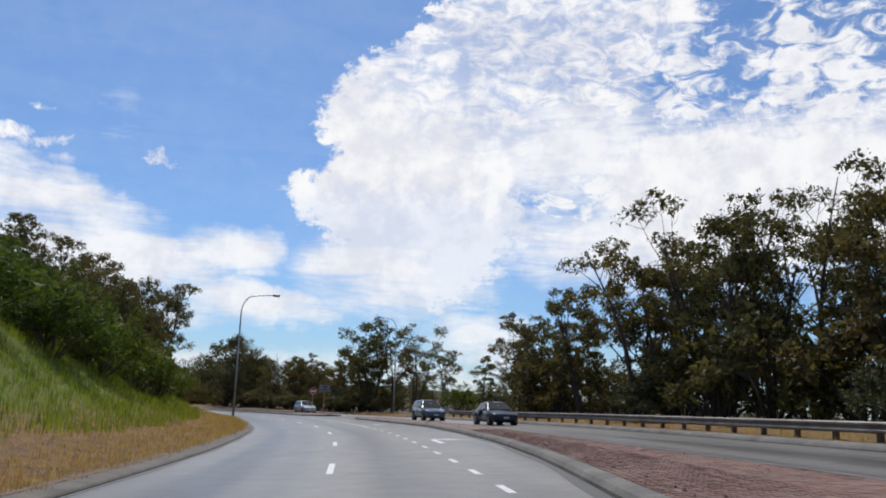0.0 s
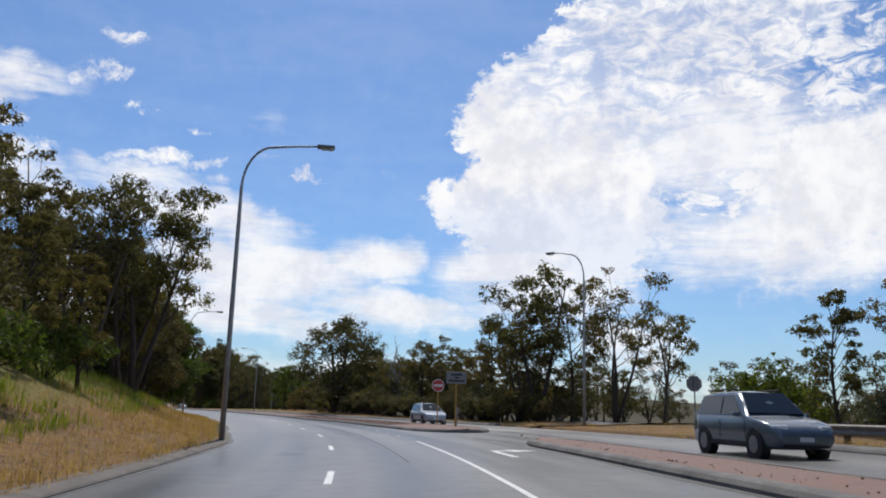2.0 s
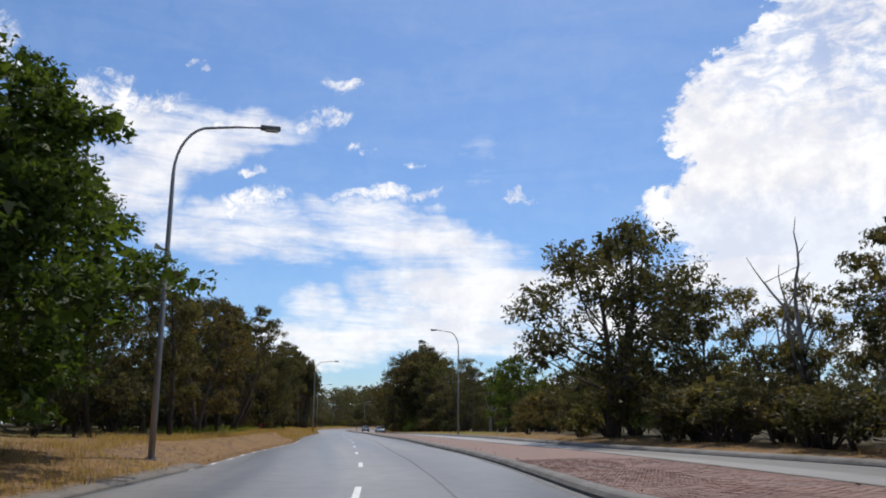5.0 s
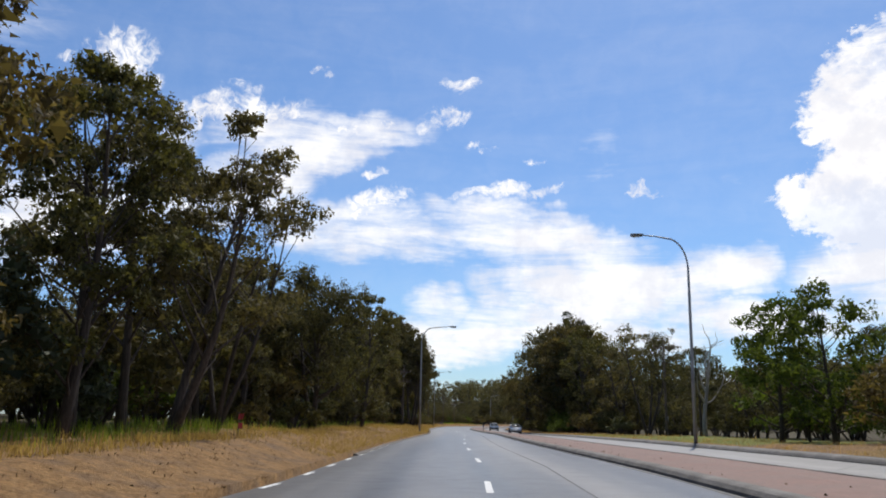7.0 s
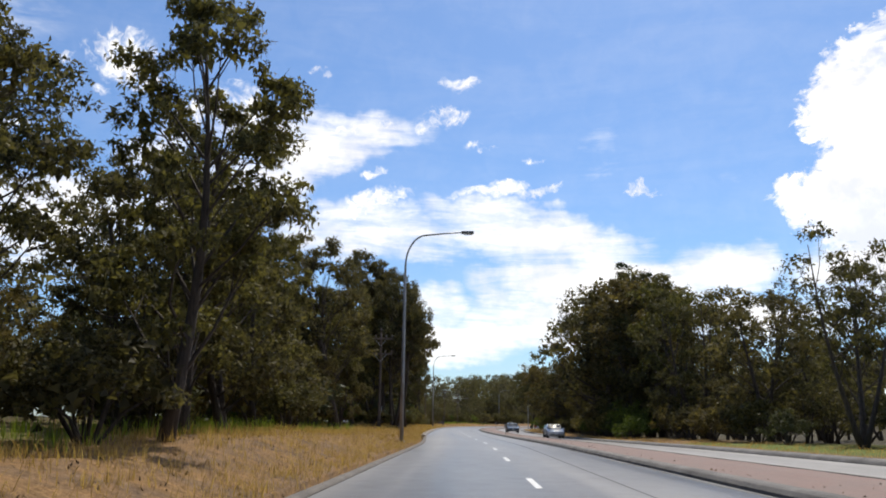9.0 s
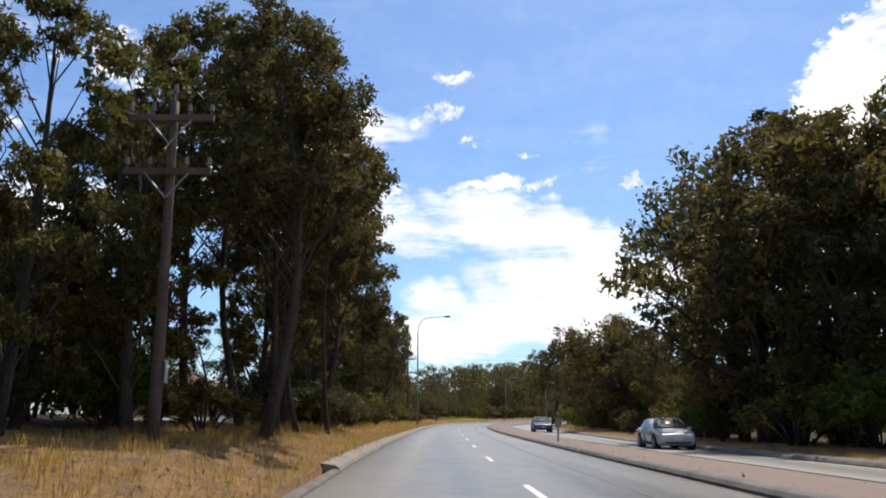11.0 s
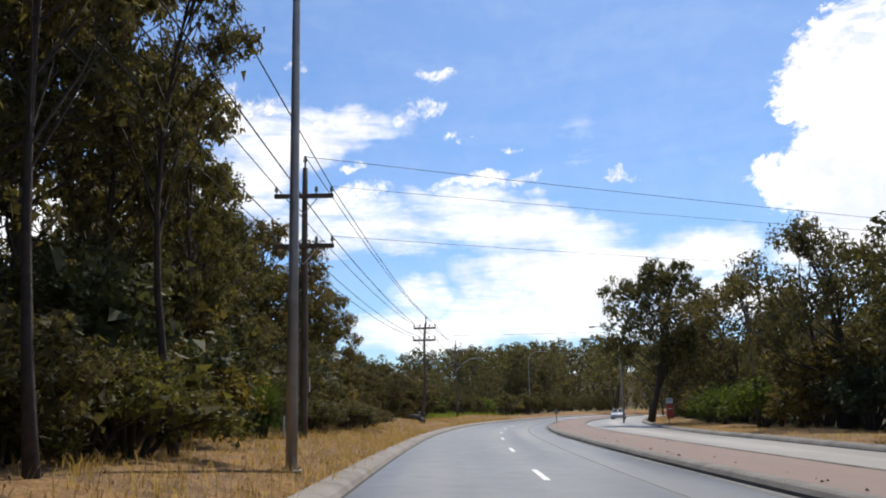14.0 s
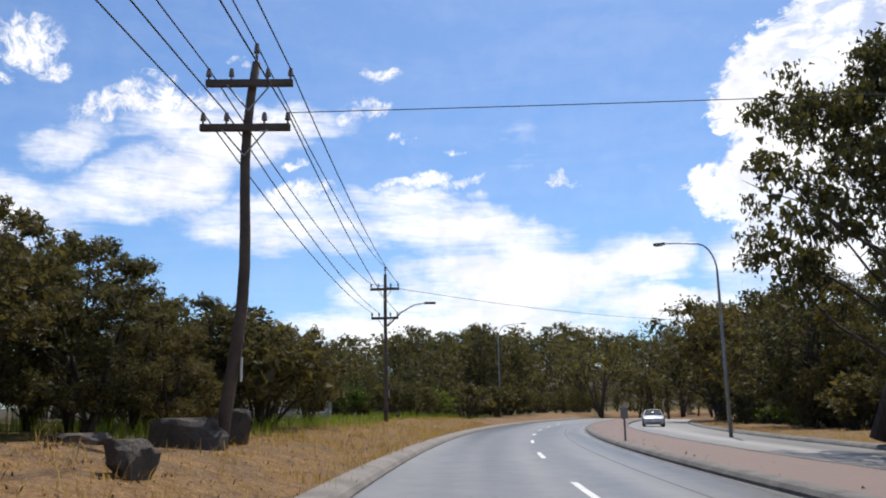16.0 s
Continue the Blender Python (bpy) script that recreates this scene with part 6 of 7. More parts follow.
def car(p, face, body, label, length=4.6, width=1.85, height=1.7, suv=True, racks=False):
    """A car whose front looks along its own -y: one lofted shell, windows set on it, wheels in dark arches."""
    root = tagged(new("car"), label, "car", "oncoming cars")
    root.matrix_basis = pose(p.x, p.y, p.z, 0, 0, face) @ Matrix.Scale(0.9, 4)
    L, W, H = length / 2, width / 2, height
    belt = 1.04 if suv else 0.92
    low = 0.24 if suv else 0.19
    hood = belt - 0.03
    ws0, ws1 = -0.42 * L, -0.10 * L  # foot and head of the windscreen
    rw1, rw0 = (0.80 * L, 0.95 * L) if suv else (0.42 * L, 0.70 * L)  # head and foot of the rear window
    tail = belt - 0.02 if suv else belt + 0.04
    secs = [(-L, 0.72, 0.42, 0.60, 0.60), (-L + 0.06, 0.84, 0.32, 0.72, 0.72), (-L + 0.28, 0.93, low, hood - 0.16, hood - 0.16), (-L + 0.65, 0.98, low, hood - 0.07, hood - 0.07), (ws0 - 0.25, 1.0, low, hood, hood + 0.01),
            (ws0, 1.0, low, belt, belt + 0.02), ((ws0 + ws1) / 2, 1.0, low, belt, (belt + H) / 2 + 0.02), (ws1, 1.0, low, belt, H - 0.05), (0.12 * L, 1.0, low, belt, H), (rw1 - 0.3 * L, 1.0, low, belt + 0.01, H - 0.01),
            (rw1, 0.99, low, belt + 0.02, H - 0.07), (rw0, 0.97, low, belt + 0.01, tail + 0.04), (L - 0.10, 0.94, 0.28, tail - 0.05, tail - 0.02), (L, 0.86, 0.40, tail - 0.30, tail - 0.26)]
    v, f, n = [], [], 15
    for y, k, z0, zb, zt in secs:
        w = W * k
        rise = max(0.0, min(1.0, (zt - zb) / (H - belt)))
        half = [(w * 0.86, z0), (w * 0.97, z0 + 0.12), (w, z0 + (zb - z0) * 0.45), (w * 0.985, zb - 0.06), (w * 0.955, zb), (w * (0.93 - 0.16 * rise), zt - 0.07 * rise - 0.01), (w * (0.80 - 0.16 * rise), zt - 0.01 * rise)]
        for x, z in half:
            v.append((-x, y, z))
        v.append((0, y, zt + 0.02))
        for x, z in half[::-1]:
            v.append((x, y, z))
    for i in range(len(secs) - 1):
        for k in range(n):
            a, b = i * n + k, i * n + (k + 1) % n
            f.append((a, a + n, b + n, b))
    f += [tuple(range(n)), tuple(range((len(secs) - 1) * n, len(secs) * n))[::-1]]
    bm = bmesh.new()
    vs = [bm.verts.new(c) for c in v]
    for q in f:
        bm.faces.new([vs[i] for i in q])
    bmesh.ops.recalc_face_normals(bm, faces=bm.faces)
    part("body", bm, body, root, smooth=True)
    edge = (belt + 0.035, H - 0.115)

    def flank(z):
        u = (z - belt) / (H - belt)
        return W * (0.955 - 0.185 * u) + 0.004

    def pane(name, corners, thick):
        """A thin slab of dark glass on the shell; corners run round it."""
        c = [Vector(q) for q in corners]
        out = (c[1] - c[0]).cross(c[2] - c[1]).normalized() * thick
        mesh_ob(name, c + [q + out for q in c], [(4, 5, 6, 7), (0, 3, 2, 1)] + [(i, (i + 1) % 4, (i + 1) % 4 + 4, i + 4) for i in range(4)], GLASS_DARK, root, label="dark tinted glass")

    zt0, zt1 = belt + 0.06, H - 0.07
    pane("windscreen", [(-W * 0.84, ws0 + 0.06, zt0), (W * 0.84, ws0 + 0.06, zt0), (W * 0.64, ws1 + 0.0, zt1), (-W * 0.64, ws1 + 0.0, zt1)], 0.05)
    pane("rear_window", [(W * 0.80, rw0 - 0.02, zt0 + 0.02), (-W * 0.80, rw0 - 0.02, zt0 + 0.02), (-W * 0.62, rw1 + 0.02, zt1 - 0.04), (W * 0.62, rw1 + 0.02, zt1 - 0.04)], 0.03)
    mid = 0.20 * L
    for sx in (-1, 1):
        for y0, y1, y2, y3 in ((ws0 + 0.26, mid - 0.04, mid - 0.04, ws1 + 0.16), (mid + 0.04, rw0 - 0.24, rw1 - 0.12, mid + 0.04)):
            q = [(sx * flank(edge[0]), y0, edge[0]), (sx * flank(edge[0]), y1, edge[0]), (sx * flank(edge[1]), y2, edge[1]), (sx * flank(edge[1]), y3, edge[1])]
            pane("side_window", q if sx > 0 else q[::-1], 0.012)
        bm = bmesh.new()
        box(bm, (0.19, 0.11, 0.13), (sx * (W + 0.07), ws0 + 0.32, belt + 0.05), None, 0.035)
        part("mirror", bm, body, root)
        bm = bmesh.new()
        box(bm, (0.40, 0.16, 0.13), (sx * W * 0.66, -L + 0.20, hood - 0.24), Matrix.Rotation(sx * 0.35, 4, "Z"), 0.045)
        part("headlight", bm, HEADLAMP, root, "clear headlamp")
        bm = bmesh.new()
        box(bm, (0.17, 0.08, 0.11), (sx * W * 0.66, -L + 0.10, 0.40), None, 0.03)
        part("fog_lamp", bm, BLACK, root)
        if racks:
            bm = bmesh.new()
            rod(bm, (sx * W * 0.66, ws1 + 0.2, H + 0.05), (sx * W * 0.66, rw1 - 0.1, H + 0.04), 0.022)
            part("roof_rail", bm, BLACK, root)
        bm = bmesh.new()
        box(bm, (0.03, length * 0.5, 0.10), (sx * (W - 0.005), 0.0, low + 0.09), None, 0.012)
        part("sill", bm, BLACK, root, "black plastic sill")
        for y in (ws0 + 0.02, mid, rw0 - 0.45):  # shut lines of the doors
            bm = bmesh.new()
            box(bm, (0.008, 0.014, belt - low - 0.30), (sx * (W + 0.001), y, (belt + low) / 2 + 0.06))
            part("door_gap", bm, BLACK, root)
        for y in (-L + 0.90, L - 0.86):
            m = Matrix.Translation((sx * (W - 0.115), y, 0.34)) @ Matrix.Rotation(math.pi / 2, 4, "Y")
            bm = bmesh.new()
            bmesh.ops.create_cone(bm, cap_ends=True, segments=28, radius1=0.41, radius2=0.41, depth=0.245, matrix=m)
            part("wheel_arch", bm, BLACK, root, "black wheel arch")
            bm = bmesh.new()
            bmesh.ops.create_cone(bm, cap_ends=True, segments=28, radius1=0.34, radius2=0.34, depth=0.27, matrix=m)
            bmesh.ops.bevel(bm, geom=[e for e in bm.edges if e.calc_face_angle(0) > 1], offset=0.03, segments=2, affect="EDGES")
            tyre = part("tyre", bm, BLACK, root)
            bm = bmesh.new()
            bmesh.ops.create_cone(bm, cap_ends=True, segments=20, radius1=0.22, radius2=0.22, depth=0.28, matrix=m)
            part("rim", bm, STEEL, tyre, "alloy rim")
            bm = bmesh.new()
            for k in range(5):
                box(bm, (0.29, 0.045, 0.40), (sx * (W - 0.115), y, 0.34), Matrix.Rotation(k * math.pi / 5, 4, "X"))
            part("spokes", bm, STEEL, tyre)
    bm = bmesh.new()
    box(bm, (W * 0.95, 0.07, 0.17), (0, -L + 0.075, 0.62), None, 0.03)
    part("grille", bm, BLACK, root, "black grille")
    bm = bmesh.new()
    box(bm, (W * 1.35, 0.08, 0.13), (0, -L + 0.07, 0.37), None, 0.035)
    part("bumper", bm, BLACK, root, "black lower air intake")
    bm = bmesh.new()
    box(bm, (0.37, 0.02, 0.11), (0, -L - 0.005, 0.50))
    part("plate", bm, SIGN_WHITE, root)
    return root


NAVY = paint("dark_blue_paint", (0.012, 0.016, 0.035))
SILVER = paint("silver_paint", (0.42, 0.44, 0.47), 0.28)
WHITE = paint("white_paint", (0.72, 0.73, 0.74), 0.25)
GREYBLUE = paint("grey_blue_paint", (0.12, 0.15, 0.18), 0.25)


def oncoming(s, off, *rest, **more):
    p = at(s, off, 0.0)
    return car(p, bearing(s), *rest, **more)


oncoming(48.0, 9.9, NAVY, "dark blue sedan car facing along the road", length=4.7, height=1.5, suv=False)
oncoming(62.0, 9.64, GREYBLUE, "dark grey sport utility car with roof rails", height=1.72, racks=True)
oncoming(101.0, 9.45, SILVER, "silver sport utility car facing along the road", height=1.68)
oncoming(264.0, 9.98, WHITE, "white sedan car facing along the road", length=4.6, height=1.45, suv=False)
oncoming(304.5, 9.2, GREYBLUE, "grey-blue sedan car facing along the road", length=4.6, height=1.5, suv=False)
oncoming(411.0, 9.73, WHITE, "far white car coming round the bend", length=4.5, height=1.5, suv=False)


# ---- dead trees, grass-tree, boulders ----
def dead_tree(p, height, seed, label):
    rng = np.random.default_rng(seed)
    root = tagged(new("dead_tree"), label, "tree", "dead trees")
    root.matrix_basis = pose(p.x, p.y, p.z - 0.2, 0, 0, seed * 40)
    trunk = [Vector((0.25 * math.sin(u * 3), 0.2 * math.sin(u * 4 + 1), height * 0.6 * u)) for u in np.linspace(0, 1, 7)]
    v, f = tube(trunk, [0.2 * (1 - 0.55 * i / 6) for i in range(7)], 8)
    mesh_ob("trunk", v, f, DEAD, root, True)
    for k in range(6):
        a = k * 1.1 + rng.normal() * 0.3
        p0 = trunk[3 + k % 4]
        pts, q = [p0], p0.copy()
        d = Vector((math.cos(a) * 0.6, math.sin(a) * 0.6, 0.9)).normalized()
        for j in range(6):
            d = (d + Vector((rng.normal() * 0.3, rng.normal() * 0.3, rng.normal() * 0.25 + 0.1))).normalized()
            q = q + d * height * 0.075
            pts.append(q.copy())
        tubes = [tube(pts, [0.085 * (1 - 0.85 * i / 6) for i in range(7)], 6, False)]
        e = pts[3]
        tubes.append(tube([e, e + Vector((rng.normal() * 0.5, rng.normal() * 0.5, 0.5)), e + Vector((rng.normal() * 0.8, rng.normal() * 0.8, 1.1))], [0.035, 0.025, 0.008], 5, False))
        v, f = join_tubes(tubes)
        mesh_ob("branch", v, f, DEAD, root, True)


dead_tree(spot(134.5, 18.0), 9.2, 1, "bare dead tree with pale forking branches")
dead_tree(spot(138.5, 20.0), 8.2, 2, "bare dead tree standing among scrub")
dead_tree(spot(209.8, 20.4), 9.0, 3, "bare dead tree with crooked dark limbs")


def grass_tree(p, seed):
    """A short dark stem under a fountain of long thin leaves."""
    rng = np.random.default_rng(seed)
    root = tagged(new("grass_tree"), "grass-tree with a fountain of long green leaves", "grass tree", "grass trees")
    root.matrix_basis = pose(p.x, p.y, p.z - 0.1) @ Matrix.Scale(0.95, 4)
    v, f = tube([(0, 0, 0), (0.04, 0, 0.3), (0.05, 0.03, 0.6)], [0.17, 0.16, 0.14], 10)
    mesh_ob("trunk", v, f, BARK, root, True)
    verts, faces = [], []
    for k in range(1300):
        a, e = rng.random() * 6.283, math.radians(rng.uniform(-5, 86))
        ln = rng.uniform(1.0, 1.5)
        d = Vector((math.cos(a) * math.cos(e), math.sin(a) * math.cos(e), math.sin(e)))
        side = Vector((-math.sin(a), math.cos(a), 0)) * 0.011
        q, base = Vector((0.05, 0.03, 0.66)), len(verts)
        for j in range(6):
            w = side * (1 - j / 6.0)
            verts += [q - w, q + w]
            q = q + d * ln / 5
            d = (d + Vector((0, 0, -0.24))).normalized()
        for j in range(5):
            i = base + 2 * j
            faces.append((i, i + 1, i + 3, i + 2))
    mesh_ob("leaf_skirt", verts, faces, LEAF_GREEN, root)


grass_tree(spot(318.7, -5.2), 1)
grass_tree(spot(320.5, -6.8), 2)


def boulder(p, size, seed, turn=0.0, label="rough grey-brown granite boulder on dry grass"):
    bm = bmesh.new()
    bmesh.ops.create_icosphere(bm, subdivisions=3, radius=1.0)
    for v in bm.verts:
        n = noise.noise(v.co * 1.1 + Vector((seed * 7, 0, 0))) * 0.5 + noise.noise(v.co * 3 + Vector((0, seed * 5, 0))) * 0.14
        c = v.co * (1 + n)
        c = Vector((max(-0.8, min(0.8, c.x)), max(-0.8, min(0.8, c.y)), max(-0.6, min(0.75, c.z))))
        v.co = Vector((c.x * size[0], c.y * size[1], c.z * size[2]))
    me = bpy.data.meshes.new("boulder")
    bm.to_mesh(me)
    bm.free()
    me.materials.append(ROCK)
    ob = tagged(new("boulder", me), label, "boulder", "boulders")
    ob.matrix_basis = pose(p.x, p.y, p.z + size[2] * 0.35, 0, 0, turn)


boulder(spot(354.3, -4.55), (0.85, 0.5, 0.42), 1, 20, "large dark block of granite beside the power pole")
boulder(spot(356.8, -4.5), (0.32, 0.4, 0.5), 2, 50)
boulder(spot(349.2, -3.35), (0.2, 0.36, 0.33), 3, 10, "dark pointed slab of granite in bare earth")
boulder(spot(353.5, -6.0), (0.55, 0.4, 0.2), 4, 80, "pale flat granite boulder in dry grass")
boulder(spot(349.2, -5.9), (0.35, 0.3, 0.2), 5, 120)
boulder(spot(346.0, -4.6), (0.2, 0.16, 0.12), 7, 30)

# ---- houses glimpsed between the trees ----
BRICKWORK = mottled("red_brickwork", (0.16, 0.07, 0.05), (0.34, 0.16, 0.11), 2.5, 0.9, 20)
TILES = mottled("red_roof_tiles", (0.13, 0.055, 0.04), (0.30, 0.13, 0.09), 2.0, 0.85, 16)
CREAM = mottled("cream_render", (0.45, 0.42, 0.36), (0.62, 0.58, 0.5), 1.2, 0.9)


def house(x, y, turn, w, d, wall_mat, label):
    root = tagged(new("house"), label, "house", "houses")
    root.matrix_basis = pose(x, y, land(x, y) - 0.1, 0, 0, turn)
    h, e = 2.7, 0.6
    bm = bmesh.new()
    box(bm, (w, d, h), (0, 0, h / 2))
    part("wall", bm, wall_mat, root)
    rw, rd, rh = w / 2 + e, d / 2 + e, 2.1
    v = [(-rw, -rd, h), (rw, -rd, h), (rw, rd, h), (-rw, rd, h), (-rw + rd, 0, h + rh), (rw - rd, 0, h + rh), (-rw, -rd, h - 0.15), (rw, -rd, h - 0.15), (rw, rd, h - 0.15), (-rw, rd, h - 0.15)]
    f = [(0, 1, 5, 4), (1, 2, 5), (2, 3, 4, 5), (3, 0, 4), (6, 7, 1, 0), (7, 8, 2, 1), (8, 9, 3, 2), (9, 6, 0, 3), (9, 8, 7, 6)]
    mesh_ob("roof", v, f, TILES, root, label="hipped red tile roof")
    for k in (-0.3, 0.28):
        bm = bmesh.new()
        box(bm, (1.9, 0.08, 1.25), (k * w, -d / 2 - 0.02, 1.5), None, 0.01)
        win = part("window", bm, LENS, root, "pale aluminium window frame")
        for sx in (-0.45, 0.45):
            bm = bmesh.new()
            box(bm, (0.8, 0.02, 1.08), (k * w + sx, -d / 2 - 0.07, 1.5))
            part("pane", bm, GLASS_DARK, win)
        bm = bmesh.new()
        box(bm, (2.0, 0.16, 0.08), (k * w, -d / 2 - 0.08, 0.84), None, 0.01)
        part("sill", bm, wall_mat, win)
    bm = bmesh.new()
    box(bm, (0.9, 0.07, 2.04), (0, -d / 2 - 0.02, 1.06), None, 0.01)
    part("door", bm, TIMBER, root)
    return root


house(*at(311, -27).xy, 34 - 90, 15, 9, BRICKWORK, "single-storey red brick house with hipped tile roof")
house(*at(407, -24).xy, 10 - 60, 13, 8, CREAM, "single-storey cream house with hipped tile roof")


def picket_fence(s0, s1, off, label):
    root = tagged(new("fence"), label, "fence", "fences")
    bm = bmesh.new()
    box(bm, (0.09, 0.02, 1.25), (0, 0, 0.62), None, 0.004)
    me = bpy.data.meshes.new("paling")
    bm.to_mesh(me)
    bm.free()
    me.materials.append(LENS)
    s = s0
    while s < s1:
        p = new("paling", me)
        q = spot(s, off)
        p.matrix_basis = pose(q.x, q.y, q.z - 0.05, 0, 0, bearing(s) + 90)
        p.parent = root
        s += 0.14
    for z in (0.35, 0.95):
        v, f = tube([spot(s0 + (s1 - s0) * i / 8, off + 0.04, z) for i in range(9)], [0.035] * 9, 4)
        mesh_ob("rail", v, f, LENS, root)


def warning_stake(p):
    root = tagged(new("warning_stake"), "thin timber stake with torn red marker tape", "marker stake")
    root.matrix_basis = pose(p.x, p.y, p.z - 0.05, 0, 0, 20)
    bm = bmesh.new()
    box(bm, (0.03, 0.03, 0.75), (0, 0, 0.37), None, 0.004)
    part("stake", bm, TIMBER, root)
    for z, w in ((0.62, 0.16), (0.36, 0.12)):
        bm = bmesh.new()
        bmesh.ops.create_grid(bm, x_segments=5, y_segments=3, size=0.5, matrix=Matrix.Translation((w / 2, -0.02, z)) @ Matrix.Rotation(math.pi / 2, 4, "X") @ Matrix.Diagonal((w, 0.16, 1, 1)))
        for v in bm.verts:
            v.co.y += 0.03 * math.sin(v.co.x * 40 + v.co.z * 9)
        bmesh.ops.solidify(bm, geom=bm.faces[:], thickness=0.004)
        part("tape", bm, SIGN_RED, root, "bright red tape")


warning_stake(spot(167.5, -5.65))
def driveway():
    v = [spot(250 + 2.5 * i, o, 0.03) for i in range(18) for o in (-13.0, -11.5, -10.0)]
    f = [(3 * i + k, 3 * i + k + 1, 3 * i + k + 4, 3 * i + k + 3) for i in range(17) for k in range(2)]
    tagged(mesh_ob("driveway", v, f, ASPHALT_PALE), "pale grey driveway behind the roadside trees", "driveway", kind="structure")


driveway()
picket_fence(378, 396, -12.5, "pale grey picket fence behind long grass")

# ---- grass ----
def blades(name, count, place_fn, height, width, mat, label, seed, curl=0.5):
    """Loose tufts of bent blades as one object."""
    rng = np.random.default_rng(seed)
    verts, faces = np.empty((count * 5, 3)), []
    n = 0
    while n < count:
        s, o, k = place_fn(rng)
        c = spot(s, o, -0.03)
        for j in range(k):
            if n >= count:
                break
            a = rng.random() * 6.283
            h = height * (0.45 + 0.9 * rng.random())
            lean = Vector((math.cos(a), math.sin(a), 0)) * h * curl * rng.random()
            b = c + Vector((rng.normal() * 0.12, rng.normal() * 0.12, 0))
            sd = Vector((-math.sin(a), math.cos(a), 0)) * width * 0.5
            m = b + lean * 0.35 + Vector((0, 0, h * 0.6))
            verts[5 * n:5 * n + 5] = (b - sd, b + sd, m + sd * 0.7, m - sd * 0.7, b + lean + Vector((0, 0, h)))
            faces += [(5 * n, 5 * n + 1, 5 * n + 2, 5 * n + 3), (5 * n + 3, 5 * n + 2, 5 * n + 4)]
            n += 1
    me = bpy.data.meshes.new(name)
    me.from_pydata(verts.tolist(), [], faces)
    me.materials.append(mat)
    return tagged(new(name, me), label, "grass", kind="stuff")


def on_verge(rng):
    s = rng.uniform(2, 400)
    if 340 < s < 358 and rng.random() < 0.75:  # trodden earth round the boulders
        s = rng.uniform(60, 340)
    d = 0.35 + rng.exponential(2.6)
    if 126 < s < 168 and d < 2.5:
        d += 2.5
    return s, left_edge(s) - d, 7


def on_bank(rng):
    s = rng.uniform(4, 66)
    return s, left_edge(s) - rng.uniform(3.0, 13.0), 7


def on_green(rng):
    s = rng.choice((rng.uniform(150, 230), rng.uniform(355, 420), rng.uniform(70, 112)))
    return s, left_edge(s) - rng.uniform(3.5, 9.0), 6


def on_right(rng):
    s = rng.uniform(2, 420)
    return s, far_edge(s) + 0.6 + rng.exponential(1.8), 6


blades("dry_grass", 115000, on_verge, 0.2, 0.011, DRY, "dry straw-coloured grass tufts along the verge", 1, 1.2)
blades("green_bank_grass", 36000, on_bank, 0.34, 0.022, FRESH, "lush green grass on the roadside bank", 2)
blades("green_grass", 22000, on_green, 0.4, 0.018, FRESH, "green grass tufts among dry grass", 3)
blades("far_verge_grass", 24000, on_right, 0.2, 0.012, DRY, "dry grass tufts along the opposite verge", 4, 1.6)


def on_earth(rng):
    s = rng.uniform(2, 400)
    return s, left_edge(s) - 0.4 - abs(rng.normal()) * 4.0, 3


def on_trodden(rng):
    s = rng.uniform(336, 360)
    return s, left_edge(s) - 0.7 - abs(rng.normal()) * 2.4, 5


def on_median(rng):
    s = rng.choice((rng.uniform(0, 73), rng.uniform(88, 400)))
    a, b = median_left(s), median_right(s)
    return s, rng.choice((a + 0.35 + abs(rng.normal()) * 0.15, rng.uniform(a + 0.4, b - 0.4))), 3


TWIGS = foliage("fallen_leaves", (0.030, 0.020, 0.012), (0.17, 0.10, 0.05), 0.05, 0.9)
def on_tall(rng):
    s = rng.choice((rng.uniform(148, 235), rng.uniform(66, 112), rng.uniform(235, 290)))
    return s, left_edge(s) - 2.2 - rng.exponential(2.4), 14


blades("tall_dry_grass", 26000, on_tall, 0.24, 0.010, DRY, "tall bleached grass tufts on the verge", 7, 1.0)
blades("matted_straw", 16000, on_trodden, 0.035, 0.012, DRY, "flattened orange straw over bare earth mounds", 8, 3.4)
blades("leaf_litter", 42000, on_earth, 0.05, 0.022, TWIGS, "brown fallen leaves and twigs strewn over the verge", 5, 3.0)


def median_debris():
    rng = np.random.default_rng(6)
    v, f = [], []
    for i in range(900):
        s, o, k = on_median(rng)
        c, r = at(s, o, 0.175), 0.015 + 0.03 * rng.random() ** 3
        n = len(v)
        v += [c + Vector((r, 0, 0)), c + Vector((-0.5 * r, 0.8 * r, 0)), c + Vector((-0.5 * r, -0.9 * r, 0)), c + Vector((0, 0, r * 0.9))]
        f += [(n, n + 1, n + 3), (n + 1, n + 2, n + 3), (n + 2, n, n + 3)]
    tagged(mesh_ob("median_debris", v, f, TWIGS), "dark grit and leaf debris on the brick median", "debris", kind="stuff")


median_debris()


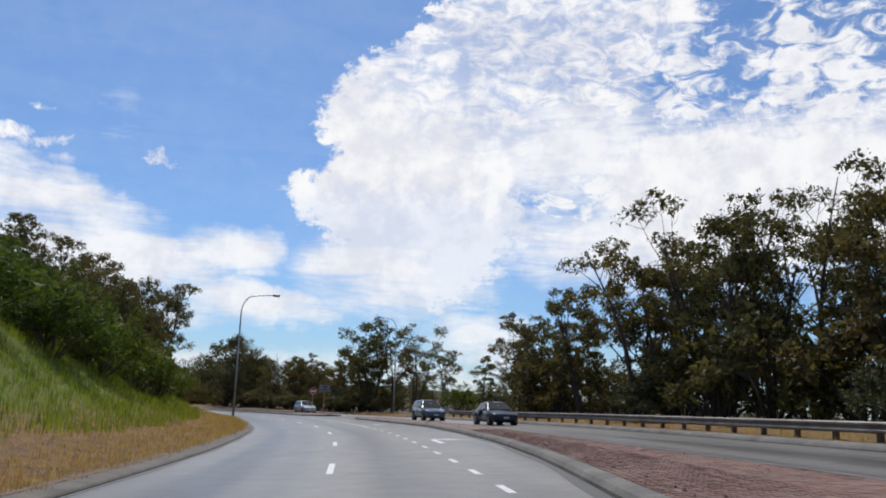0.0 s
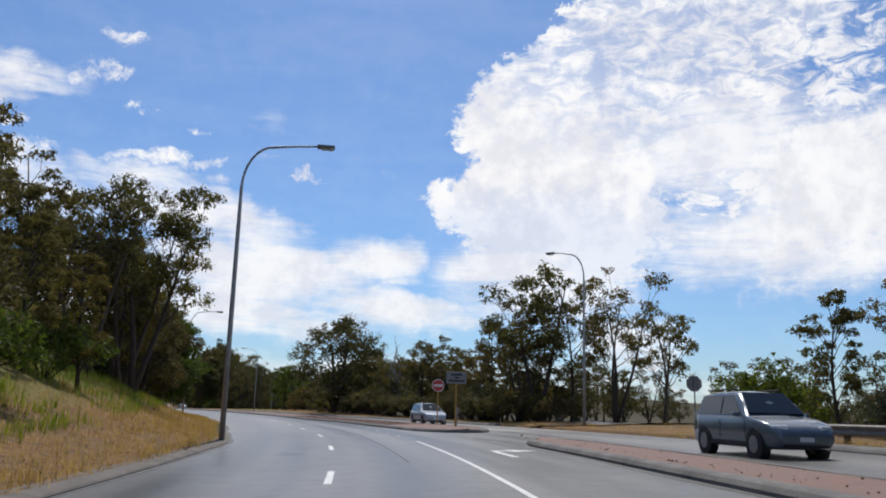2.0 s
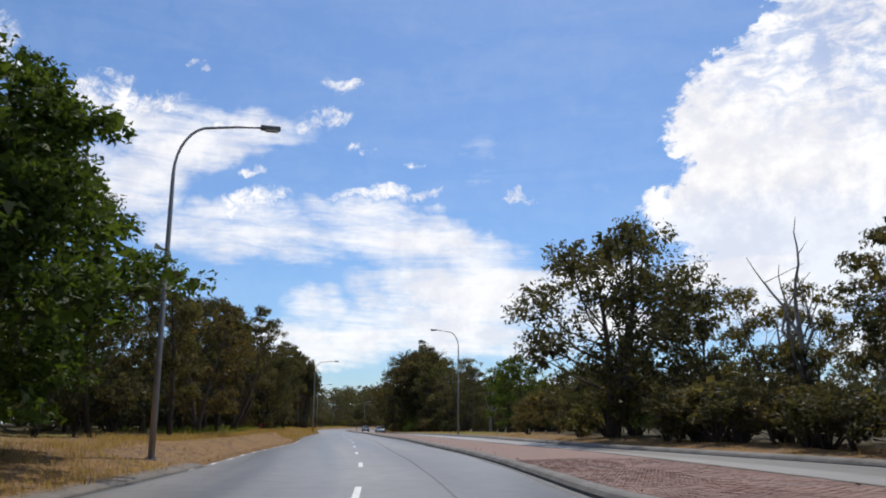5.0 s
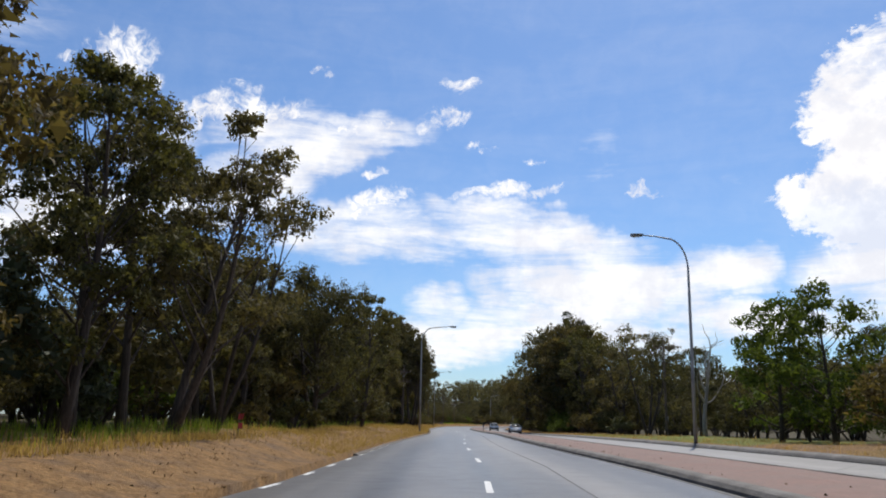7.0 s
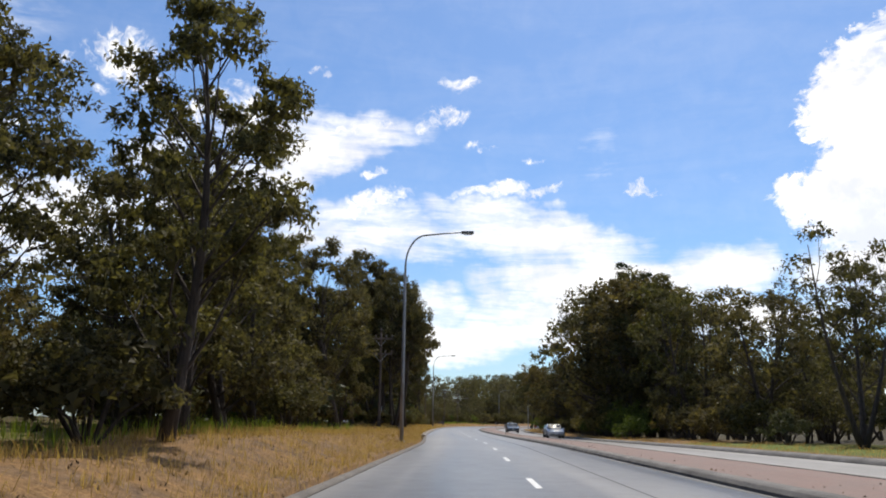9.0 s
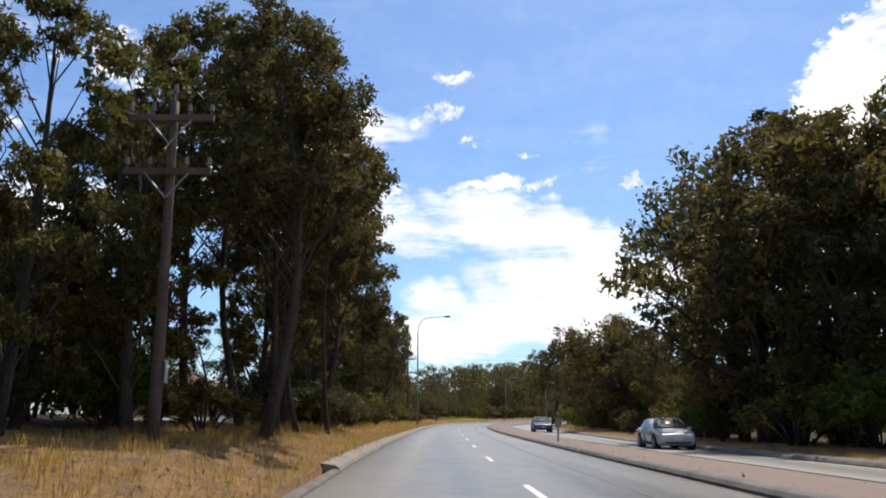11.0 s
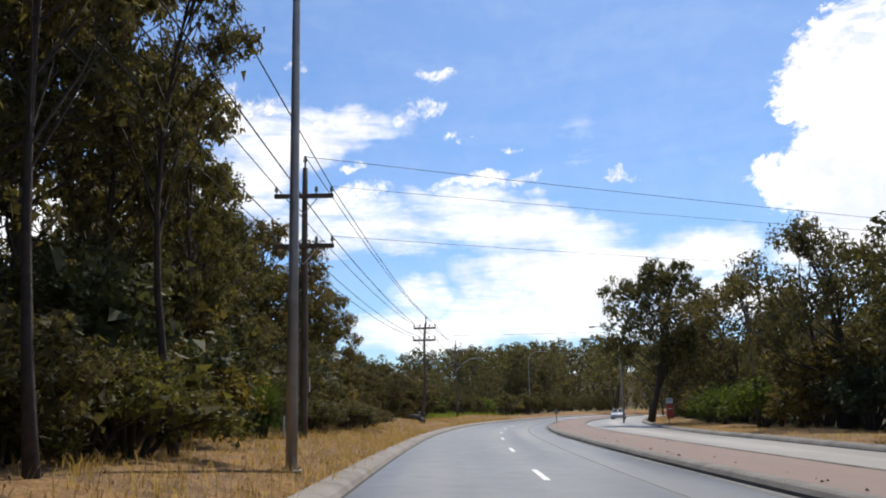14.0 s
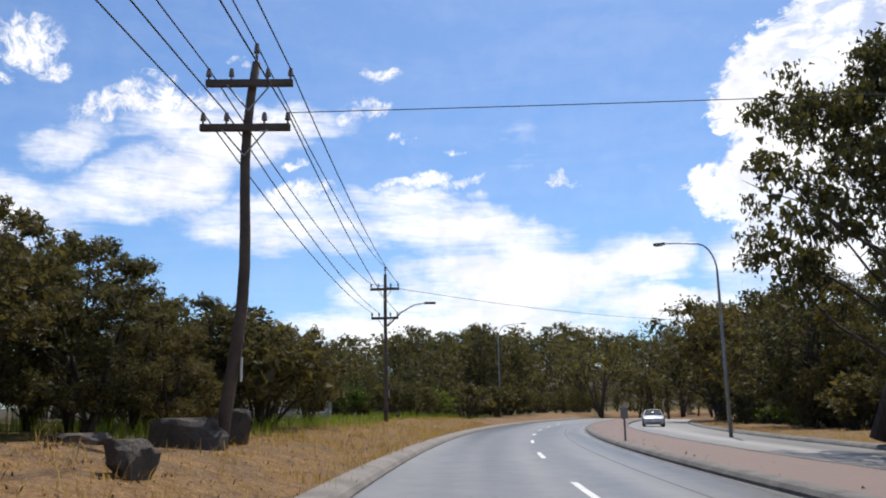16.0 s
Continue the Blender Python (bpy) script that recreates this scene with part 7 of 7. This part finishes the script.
# ---- paving bricks of the median, the nearest stretches ----
def brick_material():
    m, t, b = material("clay_paving_brick", (0.22, 0.1, 0.075), 0.88)
    g, o = t.nodes.new("ShaderNodeNewGeometry"), t.nodes.new("ShaderNodeObjectInfo")
    pick = mnode(t, "ShaderNodeMath")
    pick.operation = "FRACT"
    both = mnode(t, "ShaderNodeMath")
    both.operation = "ADD"
    put(both, 0, g.outputs["Random Per Island"])
    put(both, 1, o.outputs["Random"])
    put(pick, 0, both.outputs[0])
    col = mramp(t, pick.outputs[0], (0.0, (0.18, 0.084, 0.064)), (0.5, (0.22, 0.104, 0.079)), (1.0, (0.255, 0.13, 0.10)))
    v = place(t)
    n = mnoise(t, v, 0.9, 5)
    col = mmix(t, mramp(t, n, (0.36, (0, 0, 0)), (0.68, (0.65, 0.65, 0.65))), col, (0.165, 0.125, 0.108))
    put(b, "Base Color", mmix(t, 0.3, col, mramp(t, mnoise(t, v, 40, 3), (0.3, (0.10, 0.06, 0.045)), (0.7, (0.30, 0.19, 0.15)))))
    bump(t, b, mnoise(t, v, 60, 3), 0.5, 0.004)
    return m


BRICK = brick_material()


def paving(island, s0, s1, near0, near1, most):
    """Stretcher rows of bricks; those of the given stretch are pieces of their own, the rest are joined."""
    rng = np.random.default_rng(9)
    L, W, H = 0.222, 0.108, 0.02
    top = [(-L / 2, -W / 2, 0), (L / 2, -W / 2, 0), (L / 2, W / 2, 0), (-L / 2, W / 2, 0)]
    corners = [(x * 0.985, y * 0.97, 0) for x, y, z in top] + [(x, y, -0.004) for x, y, z in top] + [(x, y, -H) for x, y, z in top]
    quads = [(0, 1, 2, 3)] + [(4 * k + i + 4, 4 * k + (i + 1) % 4 + 4, 4 * k + (i + 1) % 4, 4 * k + i) for k in range(2) for i in range(4)]
    one = bpy.data.meshes.new("brick")
    one.from_pydata(corners, [], quads)
    one.materials.append(BRICK)
    verts, faces, count, row = [], [], 0, 0
    s = s0
    while s < s1:
        a, b = median_left(s) + 0.31, median_right(s) - 0.31
        mid, half = (a + b) / 2, (b - a) / 2
        o = a + 0.12 + (0.115 if row % 2 else 0.0)
        turn = bearing(s)
        while o < b - 0.1:
            u = abs((o - mid) / half)
            p = at(s, o, 0.153 + 0.05 * (1 - u) + rng.uniform(-0.002, 0.004))
            m = pose(p.x, p.y, p.z, rng.normal() * 0.7, rng.normal() * 0.7, turn + rng.normal() * 0.6)
            if near0 < s < near1 and o < a + 2.4 and count < most:
                ob = new("brick", one)
                ob.matrix_basis = m
                ob.parent = island
                count += 1
            elif rng.random() > 0.012:
                n = len(verts)
                verts += [m @ Vector(c) for c in corners]
                faces += [tuple(n + i for i in q) for q in quads]
            o += 0.231
        s += 0.117
        row += 1
    tagged(mesh_ob("brick_rows", verts, faces, BRICK, island, label="rows of faded red clay paving bricks"), "rows of faded red clay paving bricks", "", kind="stuff")


paving(NEAR_MEDIAN, 8, 34, 18, 24, 290)
paving(FAR_MEDIAN, 92, 126, 111, 117, 290)
